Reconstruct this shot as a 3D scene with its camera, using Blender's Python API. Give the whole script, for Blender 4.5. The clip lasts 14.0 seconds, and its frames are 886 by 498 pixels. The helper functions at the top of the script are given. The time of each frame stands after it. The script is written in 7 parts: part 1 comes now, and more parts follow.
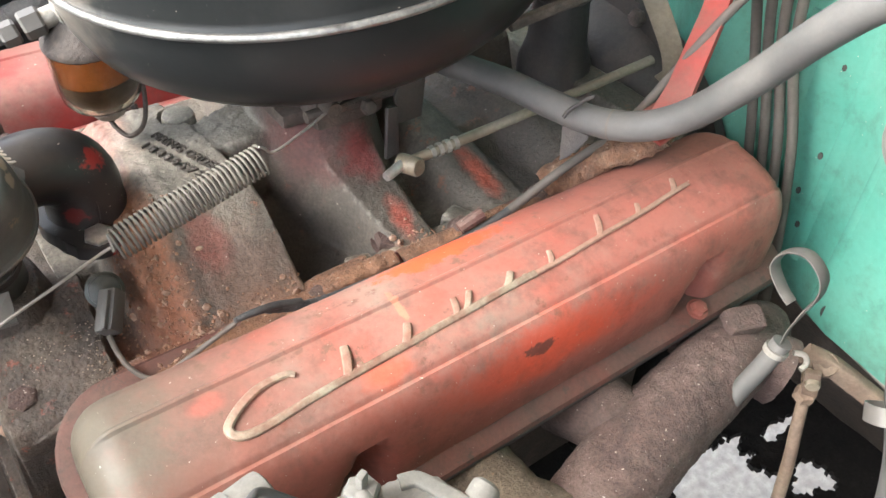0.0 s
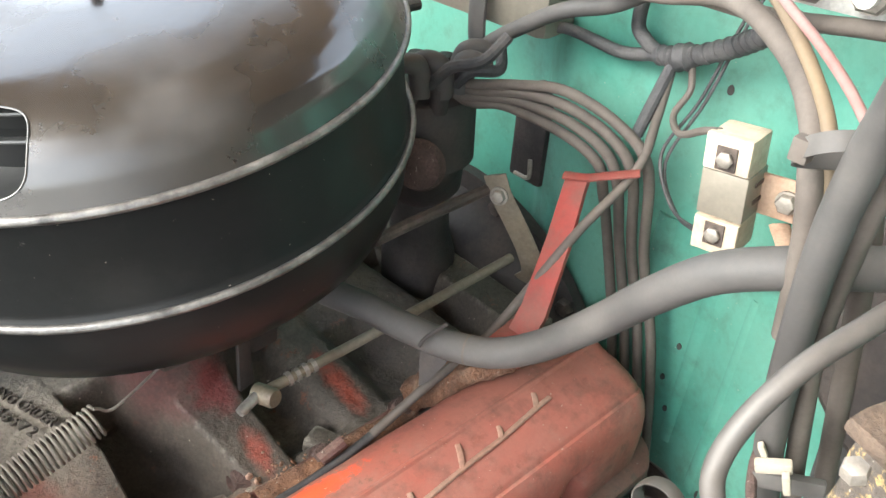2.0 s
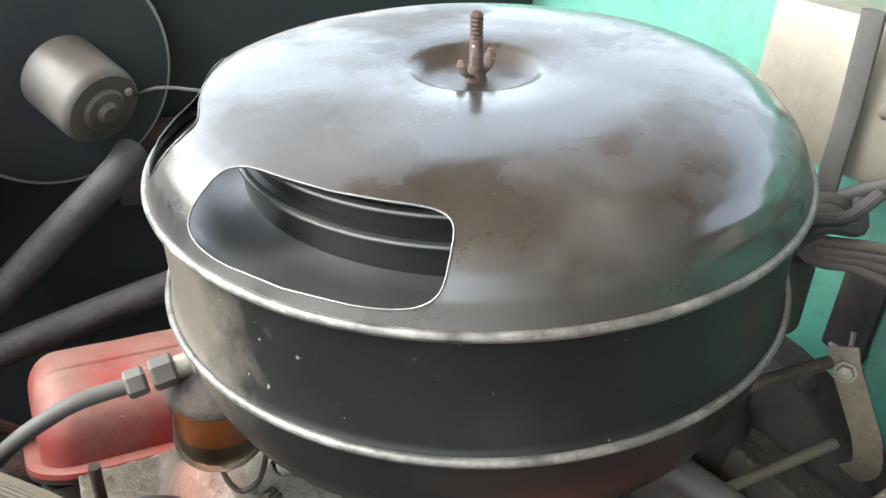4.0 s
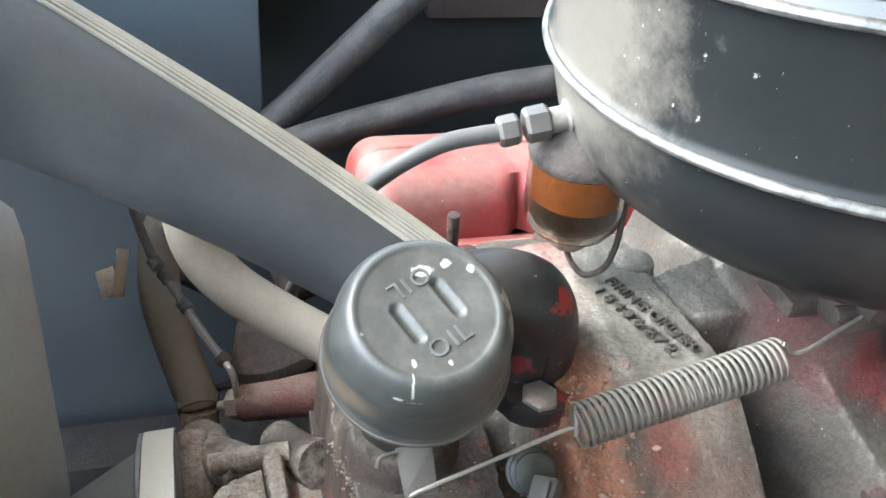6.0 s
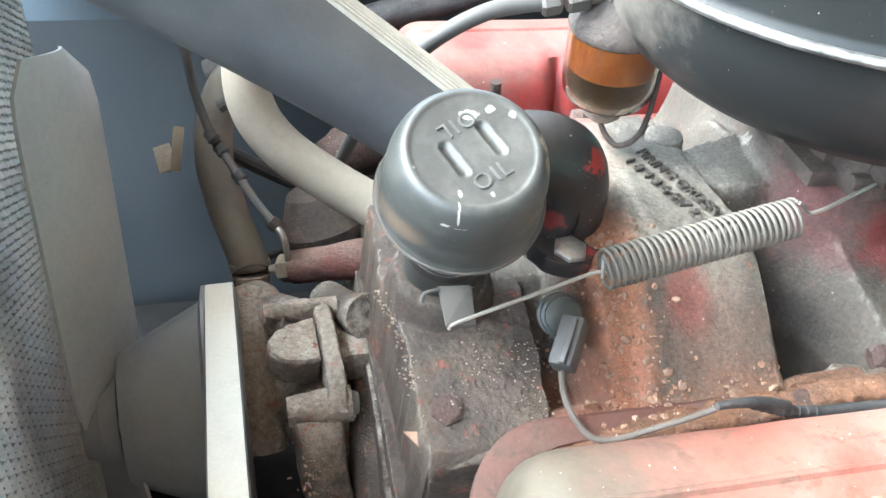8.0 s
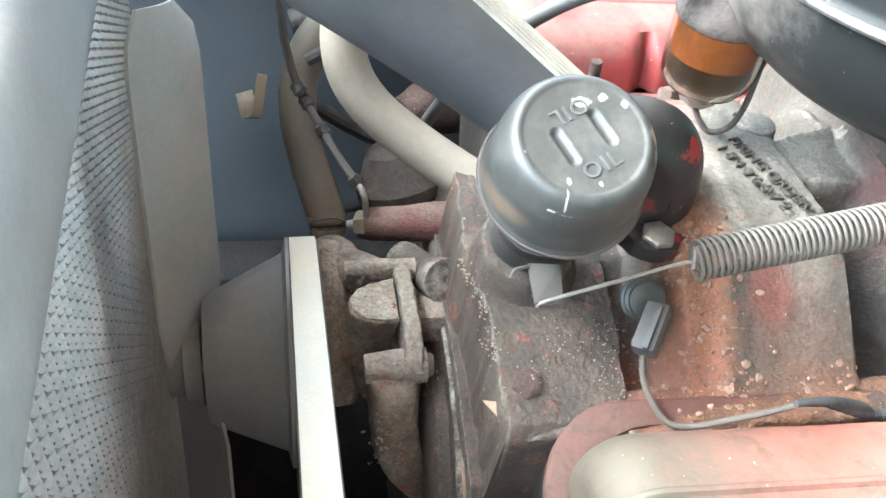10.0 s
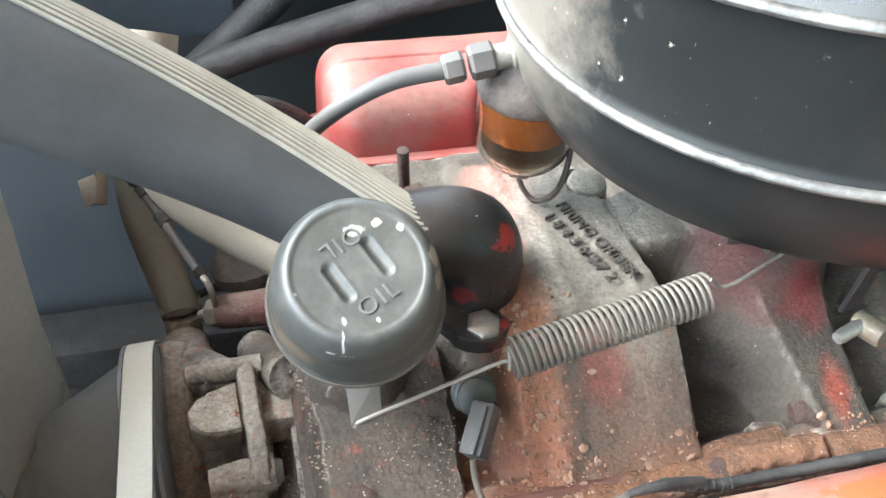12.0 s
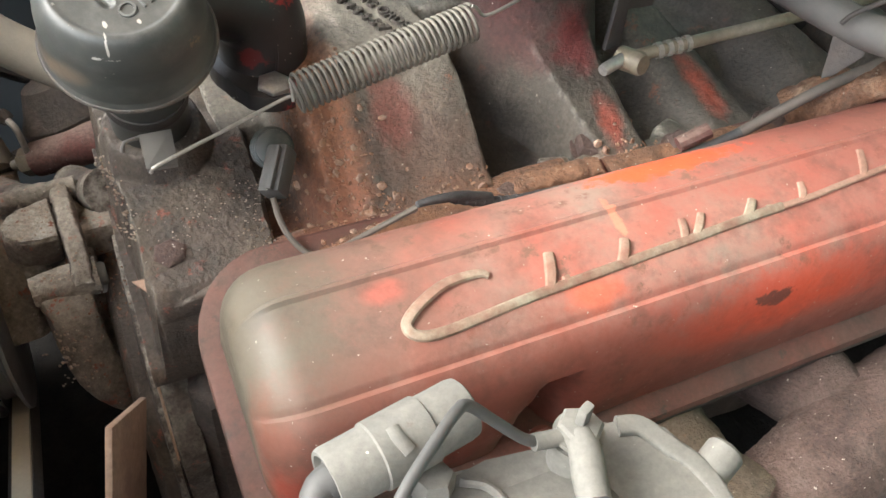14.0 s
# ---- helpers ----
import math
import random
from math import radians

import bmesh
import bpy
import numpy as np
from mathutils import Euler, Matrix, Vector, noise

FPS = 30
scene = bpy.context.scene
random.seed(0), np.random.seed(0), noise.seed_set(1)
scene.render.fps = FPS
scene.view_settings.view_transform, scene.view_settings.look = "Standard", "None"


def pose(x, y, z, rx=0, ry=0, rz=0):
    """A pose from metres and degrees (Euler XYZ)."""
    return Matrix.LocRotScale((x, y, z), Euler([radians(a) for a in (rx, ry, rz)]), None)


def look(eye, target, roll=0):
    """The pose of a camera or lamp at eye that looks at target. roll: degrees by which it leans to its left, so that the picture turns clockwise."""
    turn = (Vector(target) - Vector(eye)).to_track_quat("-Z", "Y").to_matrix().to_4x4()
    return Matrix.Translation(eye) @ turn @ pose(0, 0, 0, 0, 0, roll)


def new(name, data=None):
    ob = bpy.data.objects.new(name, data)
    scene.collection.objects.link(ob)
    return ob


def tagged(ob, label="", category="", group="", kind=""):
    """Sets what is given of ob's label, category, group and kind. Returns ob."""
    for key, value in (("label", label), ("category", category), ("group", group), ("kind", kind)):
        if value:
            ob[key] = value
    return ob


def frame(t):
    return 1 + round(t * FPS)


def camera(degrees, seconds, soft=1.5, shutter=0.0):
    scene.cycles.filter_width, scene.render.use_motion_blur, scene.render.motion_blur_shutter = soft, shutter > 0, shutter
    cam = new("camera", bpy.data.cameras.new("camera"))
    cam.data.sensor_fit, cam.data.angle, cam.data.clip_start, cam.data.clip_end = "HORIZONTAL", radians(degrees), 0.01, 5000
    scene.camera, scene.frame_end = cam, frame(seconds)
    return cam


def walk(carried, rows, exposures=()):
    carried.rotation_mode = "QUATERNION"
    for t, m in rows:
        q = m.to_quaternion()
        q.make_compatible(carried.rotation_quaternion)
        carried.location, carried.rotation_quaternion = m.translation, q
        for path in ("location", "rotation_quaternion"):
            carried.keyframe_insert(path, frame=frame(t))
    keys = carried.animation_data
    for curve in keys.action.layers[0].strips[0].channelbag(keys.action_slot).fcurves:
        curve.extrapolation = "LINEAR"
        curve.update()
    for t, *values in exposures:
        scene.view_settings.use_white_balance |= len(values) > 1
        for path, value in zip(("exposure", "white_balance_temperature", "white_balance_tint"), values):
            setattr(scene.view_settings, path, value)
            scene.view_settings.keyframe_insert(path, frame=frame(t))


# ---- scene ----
cam = camera(55.5, 14.0)
ROWS = [
    (0.0, 0.0070, -0.4390, 1.2657, 48.58, -1.81, -35.63),
    (0.5, 0.0281, -0.4405, 1.2794, 48.47, -1.92, -38.35),
    (1.0, 0.0466, -0.4429, 1.2926, 48.39, -1.61, -40.54),
    (1.5, 0.0642, -0.4288, 1.3170, 52.19, -2.34, -41.78),
    (2.0, 0.0691, -0.4058, 1.3284, 54.68, -3.45, -42.46),
    (2.2, 0.0684, -0.3960, 1.3367, 55.53, -4.01, -42.87),
    (4.3, -0.0031, -0.2943, 1.2823, 62.76, -5.17, -26.70),
    (4.5, -0.0145, -0.2860, 1.2712, 61.84, -5.05, -24.96),
    (5.0, -0.0420, -0.2782, 1.2432, 60.01, -4.81, -20.70),
    (5.5, -0.0548, -0.2692, 1.2184, 58.15, -4.98, -17.24),
    (6.0, -0.0596, -0.2790, 1.2092, 55.37, -4.51, -14.24),
    (6.5, -0.0663, -0.3009, 1.2063, 52.43, -4.42, -13.54),
    (7.0, -0.0665, -0.3188, 1.2054, 51.04, -3.62, -13.39),
    (7.2, -0.0645, -0.3226, 1.2037, 50.84, -3.49, -12.95),
    (9.3, -0.0984, -0.3164, 1.2068, 47.43, -6.50, -8.84),
    (9.5, -0.0991, -0.3159, 1.2084, 46.94, -6.18, -7.83),
    (10.0, -0.0999, -0.3140, 1.2162, 45.83, -5.97, -6.85),
    (10.5, -0.0986, -0.2974, 1.2261, 43.91, -6.13, -6.48),
    (11.0, -0.0868, -0.2647, 1.2442, 44.25, -5.56, -6.83),
    (11.5, -0.0608, -0.2615, 1.2496, 44.82, -3.55, -8.86),
    (12.0, -0.0302, -0.2748, 1.2504, 45.44, -3.52, -13.87),
    (12.5, -0.0038, -0.3058, 1.2362, 46.47, -3.87, -20.20),
    (13.0, -0.0010, -0.3398, 1.2109, 45.79, -3.27, -23.28),
    (13.5, -0.0074, -0.3606, 1.2023, 45.07, -3.30, -24.05),
    (14.0, -0.0154, -0.3792, 1.1941, 44.31, -3.86, -24.51),
]
walk(cam, [(t, pose(*row)) for t, *row in ROWS], [(0.0, 0.68, 6350, 7), (0.9, 0.64, 6350, 7), (1.5, 0.36, 6450, 7), (2.2, 0.24, 6500, 7), (4.3, 0.08, 6350, 4), (5.0, 0.46, 6050, 3), (5.5, 0.70, 5750, 2), (9.3, 1.46, 5650, 0), (10.6, 1.42, 5650, 0), (11.2, 1.18, 5700, 0), (12.5, 0.94, 6000, 3), (13.2, 0.72, 6300, 4), (14.0, 0.52, 6450, 5)])

# ---- light ----
world = bpy.data.worlds.new("sky")
scene.world = world
world.use_nodes = True
wt = world.node_tree
sky = wt.nodes.new("ShaderNodeTexSky")
sky.sky_type, sky.sun_disc = "NISHITA", False
SUN_EL, SUN_AZ = 42.0, 288.0
sky.sun_elevation, sky.sun_rotation = radians(SUN_EL), radians(SUN_AZ)
sky.air_density, sky.dust_density, sky.ozone_density = 1.0, 3.0, 1.0
veil = wt.nodes.new("ShaderNodeHueSaturation")
veil.inputs["Saturation"].default_value = 0.4
wt.links.new(sky.outputs[0], veil.inputs["Color"])
wt.links.new(veil.outputs[0], wt.nodes["Background"].inputs[0])
wt.nodes["Background"].inputs[1].default_value = 1.1
sun_data = bpy.data.lights.new("sun", "SUN")
sun_data.energy, sun_data.angle, sun_data.color = 0.75, radians(40), (1.0, 0.96, 0.90)
sun = new("sun", sun_data)
sd = Vector((math.sin(radians(SUN_AZ)) * math.cos(radians(SUN_EL)), math.cos(radians(SUN_AZ)) * math.cos(radians(SUN_EL)), math.sin(radians(SUN_EL))))
sun.matrix_world = look(sd * 5, (0, 0, 0))
scene.view_settings.exposure = 0.45


# ---- materials ----
def surface(name, c1, c2, scale=25.0, rough=0.6, metal=0.0, bump=0.2, grain=350.0, dust=None, amount=0.45, dust_scale=18.0, spots=None, spot_amount=0.62, spot_scale=60.0, patches=(), coat=0.0, aniso=None, settle=0.0, grime=0.0, speck=0.0, spec=0.5, edge=None, film=None):
    """Paint, iron or rubber: two tones, dust, spots of another colour, grain in the relief; patches: (place, radius, colour)."""
    m = bpy.data.materials.new(name)
    m.use_nodes = True
    nt = m.node_tree
    N, Lk = nt.nodes, nt.links
    b = N["Principled BSDF"]
    tc = N.new("ShaderNodeNewGeometry")
    src = tc.outputs["Position"]
    if aniso:
        mp = N.new("ShaderNodeMapping")
        mp.inputs["Scale"].default_value = aniso
        Lk.new(src, mp.inputs[0])
        src = mp.outputs[0]

    def noise_tex(s, detail=6, rgh=0.6):
        n = N.new("ShaderNodeTexNoise")
        n.inputs["Scale"].default_value, n.inputs["Detail"].default_value, n.inputs["Roughness"].default_value = s, detail, rgh
        Lk.new(src, n.inputs["Vector"])
        return n.outputs[0]

    def ramp(v, lo, hi):
        r = N.new("ShaderNodeMapRange")
        r.inputs[1].default_value, r.inputs[2].default_value = lo, hi
        Lk.new(v, r.inputs[0])
        return r.outputs[0]

    def mix(f, a, c):
        x = N.new("ShaderNodeMix")
        x.data_type = "RGBA"
        Lk.new(f, x.inputs[0])
        for s, v in ((x.inputs[6], a), (x.inputs[7], c)):
            if isinstance(v, tuple):
                s.default_value = (*v, 1)
            else:
                Lk.new(v, s)
        return x.outputs[2]

    col = mix(ramp(noise_tex(scale), 0.35, 0.65), c1, c2)
    rgh = None
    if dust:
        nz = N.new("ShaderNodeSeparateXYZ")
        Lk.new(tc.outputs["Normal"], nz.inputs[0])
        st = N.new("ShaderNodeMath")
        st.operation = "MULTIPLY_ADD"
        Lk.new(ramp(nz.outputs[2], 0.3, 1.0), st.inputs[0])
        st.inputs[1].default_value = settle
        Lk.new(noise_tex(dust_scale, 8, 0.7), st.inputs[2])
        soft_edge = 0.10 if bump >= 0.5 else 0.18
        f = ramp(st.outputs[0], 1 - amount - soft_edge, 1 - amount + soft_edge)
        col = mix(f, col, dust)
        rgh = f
    if spots:
        col = mix(ramp(noise_tex(spot_scale, 8, 0.75), spot_amount, spot_amount + 0.06), col, spots)
    for place, radius, colour, *crisp in patches:
        vm = N.new("ShaderNodeVectorMath")
        vm.operation = "SUBTRACT"
        Lk.new(tc.outputs["Position"], vm.inputs[0])
        vm.inputs[1].default_value = place
        sc = N.new("ShaderNodeVectorMath")
        sc.operation = "DIVIDE"
        Lk.new(vm.outputs[0], sc.inputs[0])
        sc.inputs[1].default_value = radius
        ln = N.new("ShaderNodeVectorMath")
        ln.operation = "LENGTH"
        Lk.new(sc.outputs[0], ln.inputs[0])
        ad = N.new("ShaderNodeMath")
        ad.operation = "MULTIPLY_ADD"
        Lk.new(noise_tex(150 if crisp else 70 if max(radius) > 0.012 else 420, 8, 0.7), ad.inputs[0])
        ad.inputs[1].default_value = 2.4 if crisp else 1.5 if max(radius) > 0.012 else 3.2
        Lk.new(ln.outputs["Value"], ad.inputs[2])
        pf = N.new("ShaderNodeMath")
        pf.operation = "MULTIPLY"
        Lk.new(ramp(ad.outputs[0], *((2.1, 1.9) if crisp else (1.95, 1.25) if max(radius) > 0.012 else (1.95, 1.85))), pf.inputs[0])
        pf.inputs[1].default_value = 0.8 if crisp else 0.6 if max(radius) > 0.012 else 0.9
        col = mix(pf.outputs[0], col, colour)
    if grime:
        g = ramp(noise_tex(38, 10, 0.72), 0.50, 0.72)
        k = N.new("ShaderNodeMath")
        k.operation = "MULTIPLY"
        Lk.new(g, k.inputs[0])
        k.inputs[1].default_value = grime
        col = mix(k.outputs[0], col, (0.035, 0.027, 0.022))
    if speck:
        col = mix(ramp(noise_tex(420, 3, 0.5), speck, speck + 0.03), col, (0.42, 0.37, 0.31))
    if edge:
        e1 = N.new("ShaderNodeMath")
        e1.operation = "MULTIPLY"
        Lk.new(ramp(tc.outputs["Pointiness"], 0.525, 0.58), e1.inputs[0])
        Lk.new(ramp(noise_tex(90, 8, 0.75), 0.42, 0.60), e1.inputs[1])
        col = mix(e1.outputs[0], col, edge)
    fine = noise_tex(grain, 4, 0.7)
    coarse = 0.35 if bump <= 0.1 else 1.9 if bump >= 0.5 else 1.0
    col2 = N.new("ShaderNodeMix")
    col2.data_type, col2.blend_type = "RGBA", "MULTIPLY"
    col2.inputs[0].default_value = 1.0
    Lk.new(col, col2.inputs[6])
    gr = N.new("ShaderNodeMapRange")
    gr.inputs[1].default_value, gr.inputs[2].default_value, gr.inputs[3].default_value, gr.inputs[4].default_value = 0.3, 0.7, 1 - 0.18 * coarse, 1 + 0.15 * coarse
    Lk.new(fine, gr.inputs[0])
    Lk.new(gr.outputs[0], col2.inputs[7])
    Lk.new(col2.outputs[2], b.inputs["Base Color"])
    b.inputs["Metallic"].default_value = metal
    if rgh is not None:
        r2 = N.new("ShaderNodeMapRange")
        r2.inputs[3].default_value, r2.inputs[4].default_value = rough, min(0.95, rough + 0.35)
        Lk.new(rgh, r2.inputs[0])
        out = r2.outputs[0]
        if film:
            fm = N.new("ShaderNodeMath")
            fm.operation = "MULTIPLY_ADD"
            Lk.new(ramp(noise_tex(film[0], 5, 0.6), film[1] - 0.06, film[1] + 0.10), fm.inputs[0])
            fm.inputs[1].default_value = 0.28
            Lk.new(out, fm.inputs[2])
            out = fm.outputs[0]
        Lk.new(out, b.inputs["Roughness"])
    else:
        b.inputs["Roughness"].default_value = rough
    b.inputs["Specular IOR Level"].default_value = spec
    b.inputs["Coat Weight"].default_value = coat
    bp = N.new("ShaderNodeBump")
    bp.inputs["Strength"].default_value, bp.inputs["Distance"].default_value = bump, 0.002
    hs = N.new("ShaderNodeMath")
    hs.operation = "MULTIPLY_ADD"
    Lk.new(fine, hs.inputs[0])
    hs.inputs[1].default_value = 1.1
    Lk.new(noise_tex(grain * 0.22, 5, 0.6), hs.inputs[2])
    Lk.new(hs.outputs[0], bp.inputs["Height"])
    Lk.new(bp.outputs[0], b.inputs["Normal"])
    return m


# Low patches carry painted shade as well as grime towards the cover's foot.
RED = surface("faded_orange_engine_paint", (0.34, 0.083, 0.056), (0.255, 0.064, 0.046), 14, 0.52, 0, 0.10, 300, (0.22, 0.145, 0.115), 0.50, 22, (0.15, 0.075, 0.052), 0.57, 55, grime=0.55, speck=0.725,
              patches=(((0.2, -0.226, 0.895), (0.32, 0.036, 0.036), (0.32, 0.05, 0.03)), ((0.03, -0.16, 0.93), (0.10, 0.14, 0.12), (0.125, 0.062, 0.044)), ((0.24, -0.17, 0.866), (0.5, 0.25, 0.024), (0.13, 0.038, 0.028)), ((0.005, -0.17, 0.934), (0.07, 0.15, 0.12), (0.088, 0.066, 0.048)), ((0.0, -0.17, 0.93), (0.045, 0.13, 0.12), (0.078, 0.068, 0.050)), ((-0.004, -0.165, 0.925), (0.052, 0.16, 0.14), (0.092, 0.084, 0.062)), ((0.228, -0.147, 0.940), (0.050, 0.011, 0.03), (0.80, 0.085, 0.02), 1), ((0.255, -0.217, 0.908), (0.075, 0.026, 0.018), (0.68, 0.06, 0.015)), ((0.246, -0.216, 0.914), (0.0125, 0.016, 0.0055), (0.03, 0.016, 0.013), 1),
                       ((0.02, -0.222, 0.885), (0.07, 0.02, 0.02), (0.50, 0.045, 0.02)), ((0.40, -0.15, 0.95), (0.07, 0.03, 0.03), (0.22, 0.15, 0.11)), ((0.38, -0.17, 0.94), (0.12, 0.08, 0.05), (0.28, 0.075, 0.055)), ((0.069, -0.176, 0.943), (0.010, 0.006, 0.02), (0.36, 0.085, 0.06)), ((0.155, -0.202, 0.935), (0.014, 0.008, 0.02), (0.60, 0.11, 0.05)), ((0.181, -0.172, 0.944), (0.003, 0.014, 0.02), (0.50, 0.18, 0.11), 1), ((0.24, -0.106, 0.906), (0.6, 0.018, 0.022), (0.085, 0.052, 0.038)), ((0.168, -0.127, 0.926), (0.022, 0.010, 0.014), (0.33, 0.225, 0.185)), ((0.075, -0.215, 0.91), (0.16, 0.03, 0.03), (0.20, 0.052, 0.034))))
FLANGE = surface("dirty_red_brown_flange_paint", (0.15, 0.045, 0.033), (0.095, 0.036, 0.027), 18, 0.6, 0, 0.12, 300, (0.10, 0.072, 0.058), 0.46, 16, (0.07, 0.045, 0.036), 0.58, 60, grime=0.6, speck=0.735)
# settle pales the top with dust and a painted sheen.
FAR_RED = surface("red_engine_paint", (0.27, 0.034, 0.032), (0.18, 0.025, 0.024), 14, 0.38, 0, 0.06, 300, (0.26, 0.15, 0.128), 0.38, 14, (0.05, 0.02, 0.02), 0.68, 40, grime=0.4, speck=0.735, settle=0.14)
# Darkest patches paint the shade in the hollows and under the cleaner.
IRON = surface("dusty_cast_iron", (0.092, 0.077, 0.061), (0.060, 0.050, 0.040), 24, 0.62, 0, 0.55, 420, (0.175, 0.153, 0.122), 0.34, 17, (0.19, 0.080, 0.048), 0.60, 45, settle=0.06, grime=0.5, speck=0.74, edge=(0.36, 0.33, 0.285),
               patches=(((0.135, 0.02, 0.957), (0.055, 0.06, 0.014), (0.225, 0.205, 0.170)), ((0.139, -0.05, 0.94), (0.016, 0.05, 0.03), (0.25, 0.225, 0.19)), ((0.088, -0.045, 0.93), (0.016, 0.09, 0.05), (0.33, 0.115, 0.045)), ((0.206, -0.026, 0.955), (0.020, 0.045, 0.03), (0.145, 0.018, 0.020)), ((0.225, -0.005, 0.94), (0.05, 0.05, 0.04), (0.045, 0.030, 0.026)), ((0.238, -0.040, 0.945), (0.014, 0.022, 0.02), (0.20, 0.018, 0.02)), ((0.385, -0.05, 0.92), (0.075, 0.08, 0.06), (0.055, 0.043, 0.035)), ((0.320, -0.064, 0.92), (0.009, 0.028, 0.03), (0.46, 0.06, 0.025)), ((0.242, -0.082, 0.912), (0.008, 0.018, 0.02), (0.34, 0.06, 0.035)), ((0.10, 0.06, 0.945), (0.02, 0.05, 0.03), (0.27, 0.115, 0.085)),
                        # The thin pale strip left of the lettering is a painted highlight.
                        ((0.132, -0.082, 0.93), (0.030, 0.042, 0.05), (0.150, 0.080, 0.055)), ((0.122, -0.060, 0.94), (0.012, 0.022, 0.03), (0.21, 0.060, 0.045)), ((0.1975, 0.030, 0.954), (0.0045, 0.026, 0.008), (0.42, 0.39, 0.34), 1), ((0.172, 0.020, 0.956), (0.030, 0.022, 0.006), (0.20, 0.186, 0.158)), ((0.1085, 0.005, 0.955), (0.006, 0.055, 0.02), (0.36, 0.32, 0.27)), ((0.16, -0.108, 0.9), (0.09, 0.022, 0.02), (0.19, 0.08, 0.04)), ((0.065, -0.09, 0.9), (0.04, 0.04, 0.03), (0.24, 0.09, 0.05)), ((0.185, -0.04, 0.88), (0.03, 0.08, 0.05), (0.025, 0.02, 0.018))))
PUMP = surface("rusty_dusty_pump_iron", (0.080, 0.060, 0.047), (0.045, 0.034, 0.027), 30, 0.66, 0, 0.6, 500, (0.118, 0.094, 0.071), 0.36, 20, settle=0.06, spots=(0.22, 0.075, 0.05), spot_amount=0.58, spot_scale=70, grime=0.85, speck=0.725, edge=(0.30, 0.27, 0.23))
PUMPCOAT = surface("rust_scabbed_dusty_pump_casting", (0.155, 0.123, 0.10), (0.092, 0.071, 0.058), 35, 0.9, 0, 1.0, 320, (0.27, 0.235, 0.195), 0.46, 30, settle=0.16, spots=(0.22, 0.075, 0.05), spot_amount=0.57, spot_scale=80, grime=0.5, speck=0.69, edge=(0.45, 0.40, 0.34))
RUST = surface("rusted_exhaust_iron", (0.096, 0.060, 0.050), (0.058, 0.035, 0.030), 40, 0.85, 0, 0.8, 500, (0.15, 0.105, 0.09), 0.42, 26, (0.38, 0.32, 0.28), 0.68, 240, grime=0.6, speck=0.70)
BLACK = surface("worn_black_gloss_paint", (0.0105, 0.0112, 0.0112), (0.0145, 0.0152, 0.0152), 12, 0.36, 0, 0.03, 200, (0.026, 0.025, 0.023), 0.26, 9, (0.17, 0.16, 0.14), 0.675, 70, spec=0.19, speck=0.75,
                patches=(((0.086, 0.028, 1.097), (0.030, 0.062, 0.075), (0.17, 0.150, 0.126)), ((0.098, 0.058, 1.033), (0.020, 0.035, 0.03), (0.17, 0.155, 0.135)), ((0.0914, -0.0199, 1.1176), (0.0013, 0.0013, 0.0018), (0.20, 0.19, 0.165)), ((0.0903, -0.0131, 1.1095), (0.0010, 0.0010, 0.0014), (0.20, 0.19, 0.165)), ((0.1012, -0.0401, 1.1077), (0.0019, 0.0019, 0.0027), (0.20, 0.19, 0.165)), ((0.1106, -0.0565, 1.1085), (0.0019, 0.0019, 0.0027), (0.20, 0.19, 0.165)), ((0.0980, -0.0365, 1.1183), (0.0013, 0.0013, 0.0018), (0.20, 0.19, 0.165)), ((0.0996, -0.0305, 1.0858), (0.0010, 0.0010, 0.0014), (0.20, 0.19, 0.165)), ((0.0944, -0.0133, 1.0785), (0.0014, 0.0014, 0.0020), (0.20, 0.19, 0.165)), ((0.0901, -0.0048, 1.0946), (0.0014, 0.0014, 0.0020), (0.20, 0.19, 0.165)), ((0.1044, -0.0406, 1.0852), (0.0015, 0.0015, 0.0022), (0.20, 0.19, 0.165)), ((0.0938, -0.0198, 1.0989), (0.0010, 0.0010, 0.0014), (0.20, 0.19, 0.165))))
BLACK_TOP = surface("worn_black_gloss_lid_paint", (0.012, 0.012, 0.012), (0.020, 0.019, 0.018), 12, 0.14, 0, 0.022, 120, (0.040, 0.034, 0.028), 0.40, 10, (0.30, 0.28, 0.25), 0.73, 60, spec=1.0, film=(11, 0.53))
INNER = surface("satin_black_inner_steel", (0.055, 0.057, 0.056), (0.038, 0.040, 0.040), 20, 0.30, 0.3, 0.05, 200, (0.10, 0.098, 0.092), 0.36, 14, spec=0.8)
# Tan and dark for the unseen walls and roof that shape the light.
SCREEN_TAN = surface("added_screen_tan", (0.58, 0.41, 0.26), (0.46, 0.32, 0.20), 4, 0.8, 0, 0.1, 60, (0.60, 0.47, 0.34), 0.45, 3)
SCREEN_DARK = surface("added_screen_dark", (0.20, 0.165, 0.13), (0.15, 0.122, 0.095), 4, 0.8, 0, 0.1, 60, (0.24, 0.20, 0.16), 0.45, 3)
BEAD = surface("worn_bare_steel_edge", (0.16, 0.156, 0.148), (0.055, 0.054, 0.052), 45, 0.32, 0.5, 0.15, 300, (0.30, 0.29, 0.27), 0.42, 70)
CHIP = (0.40, 0.38, 0.34)
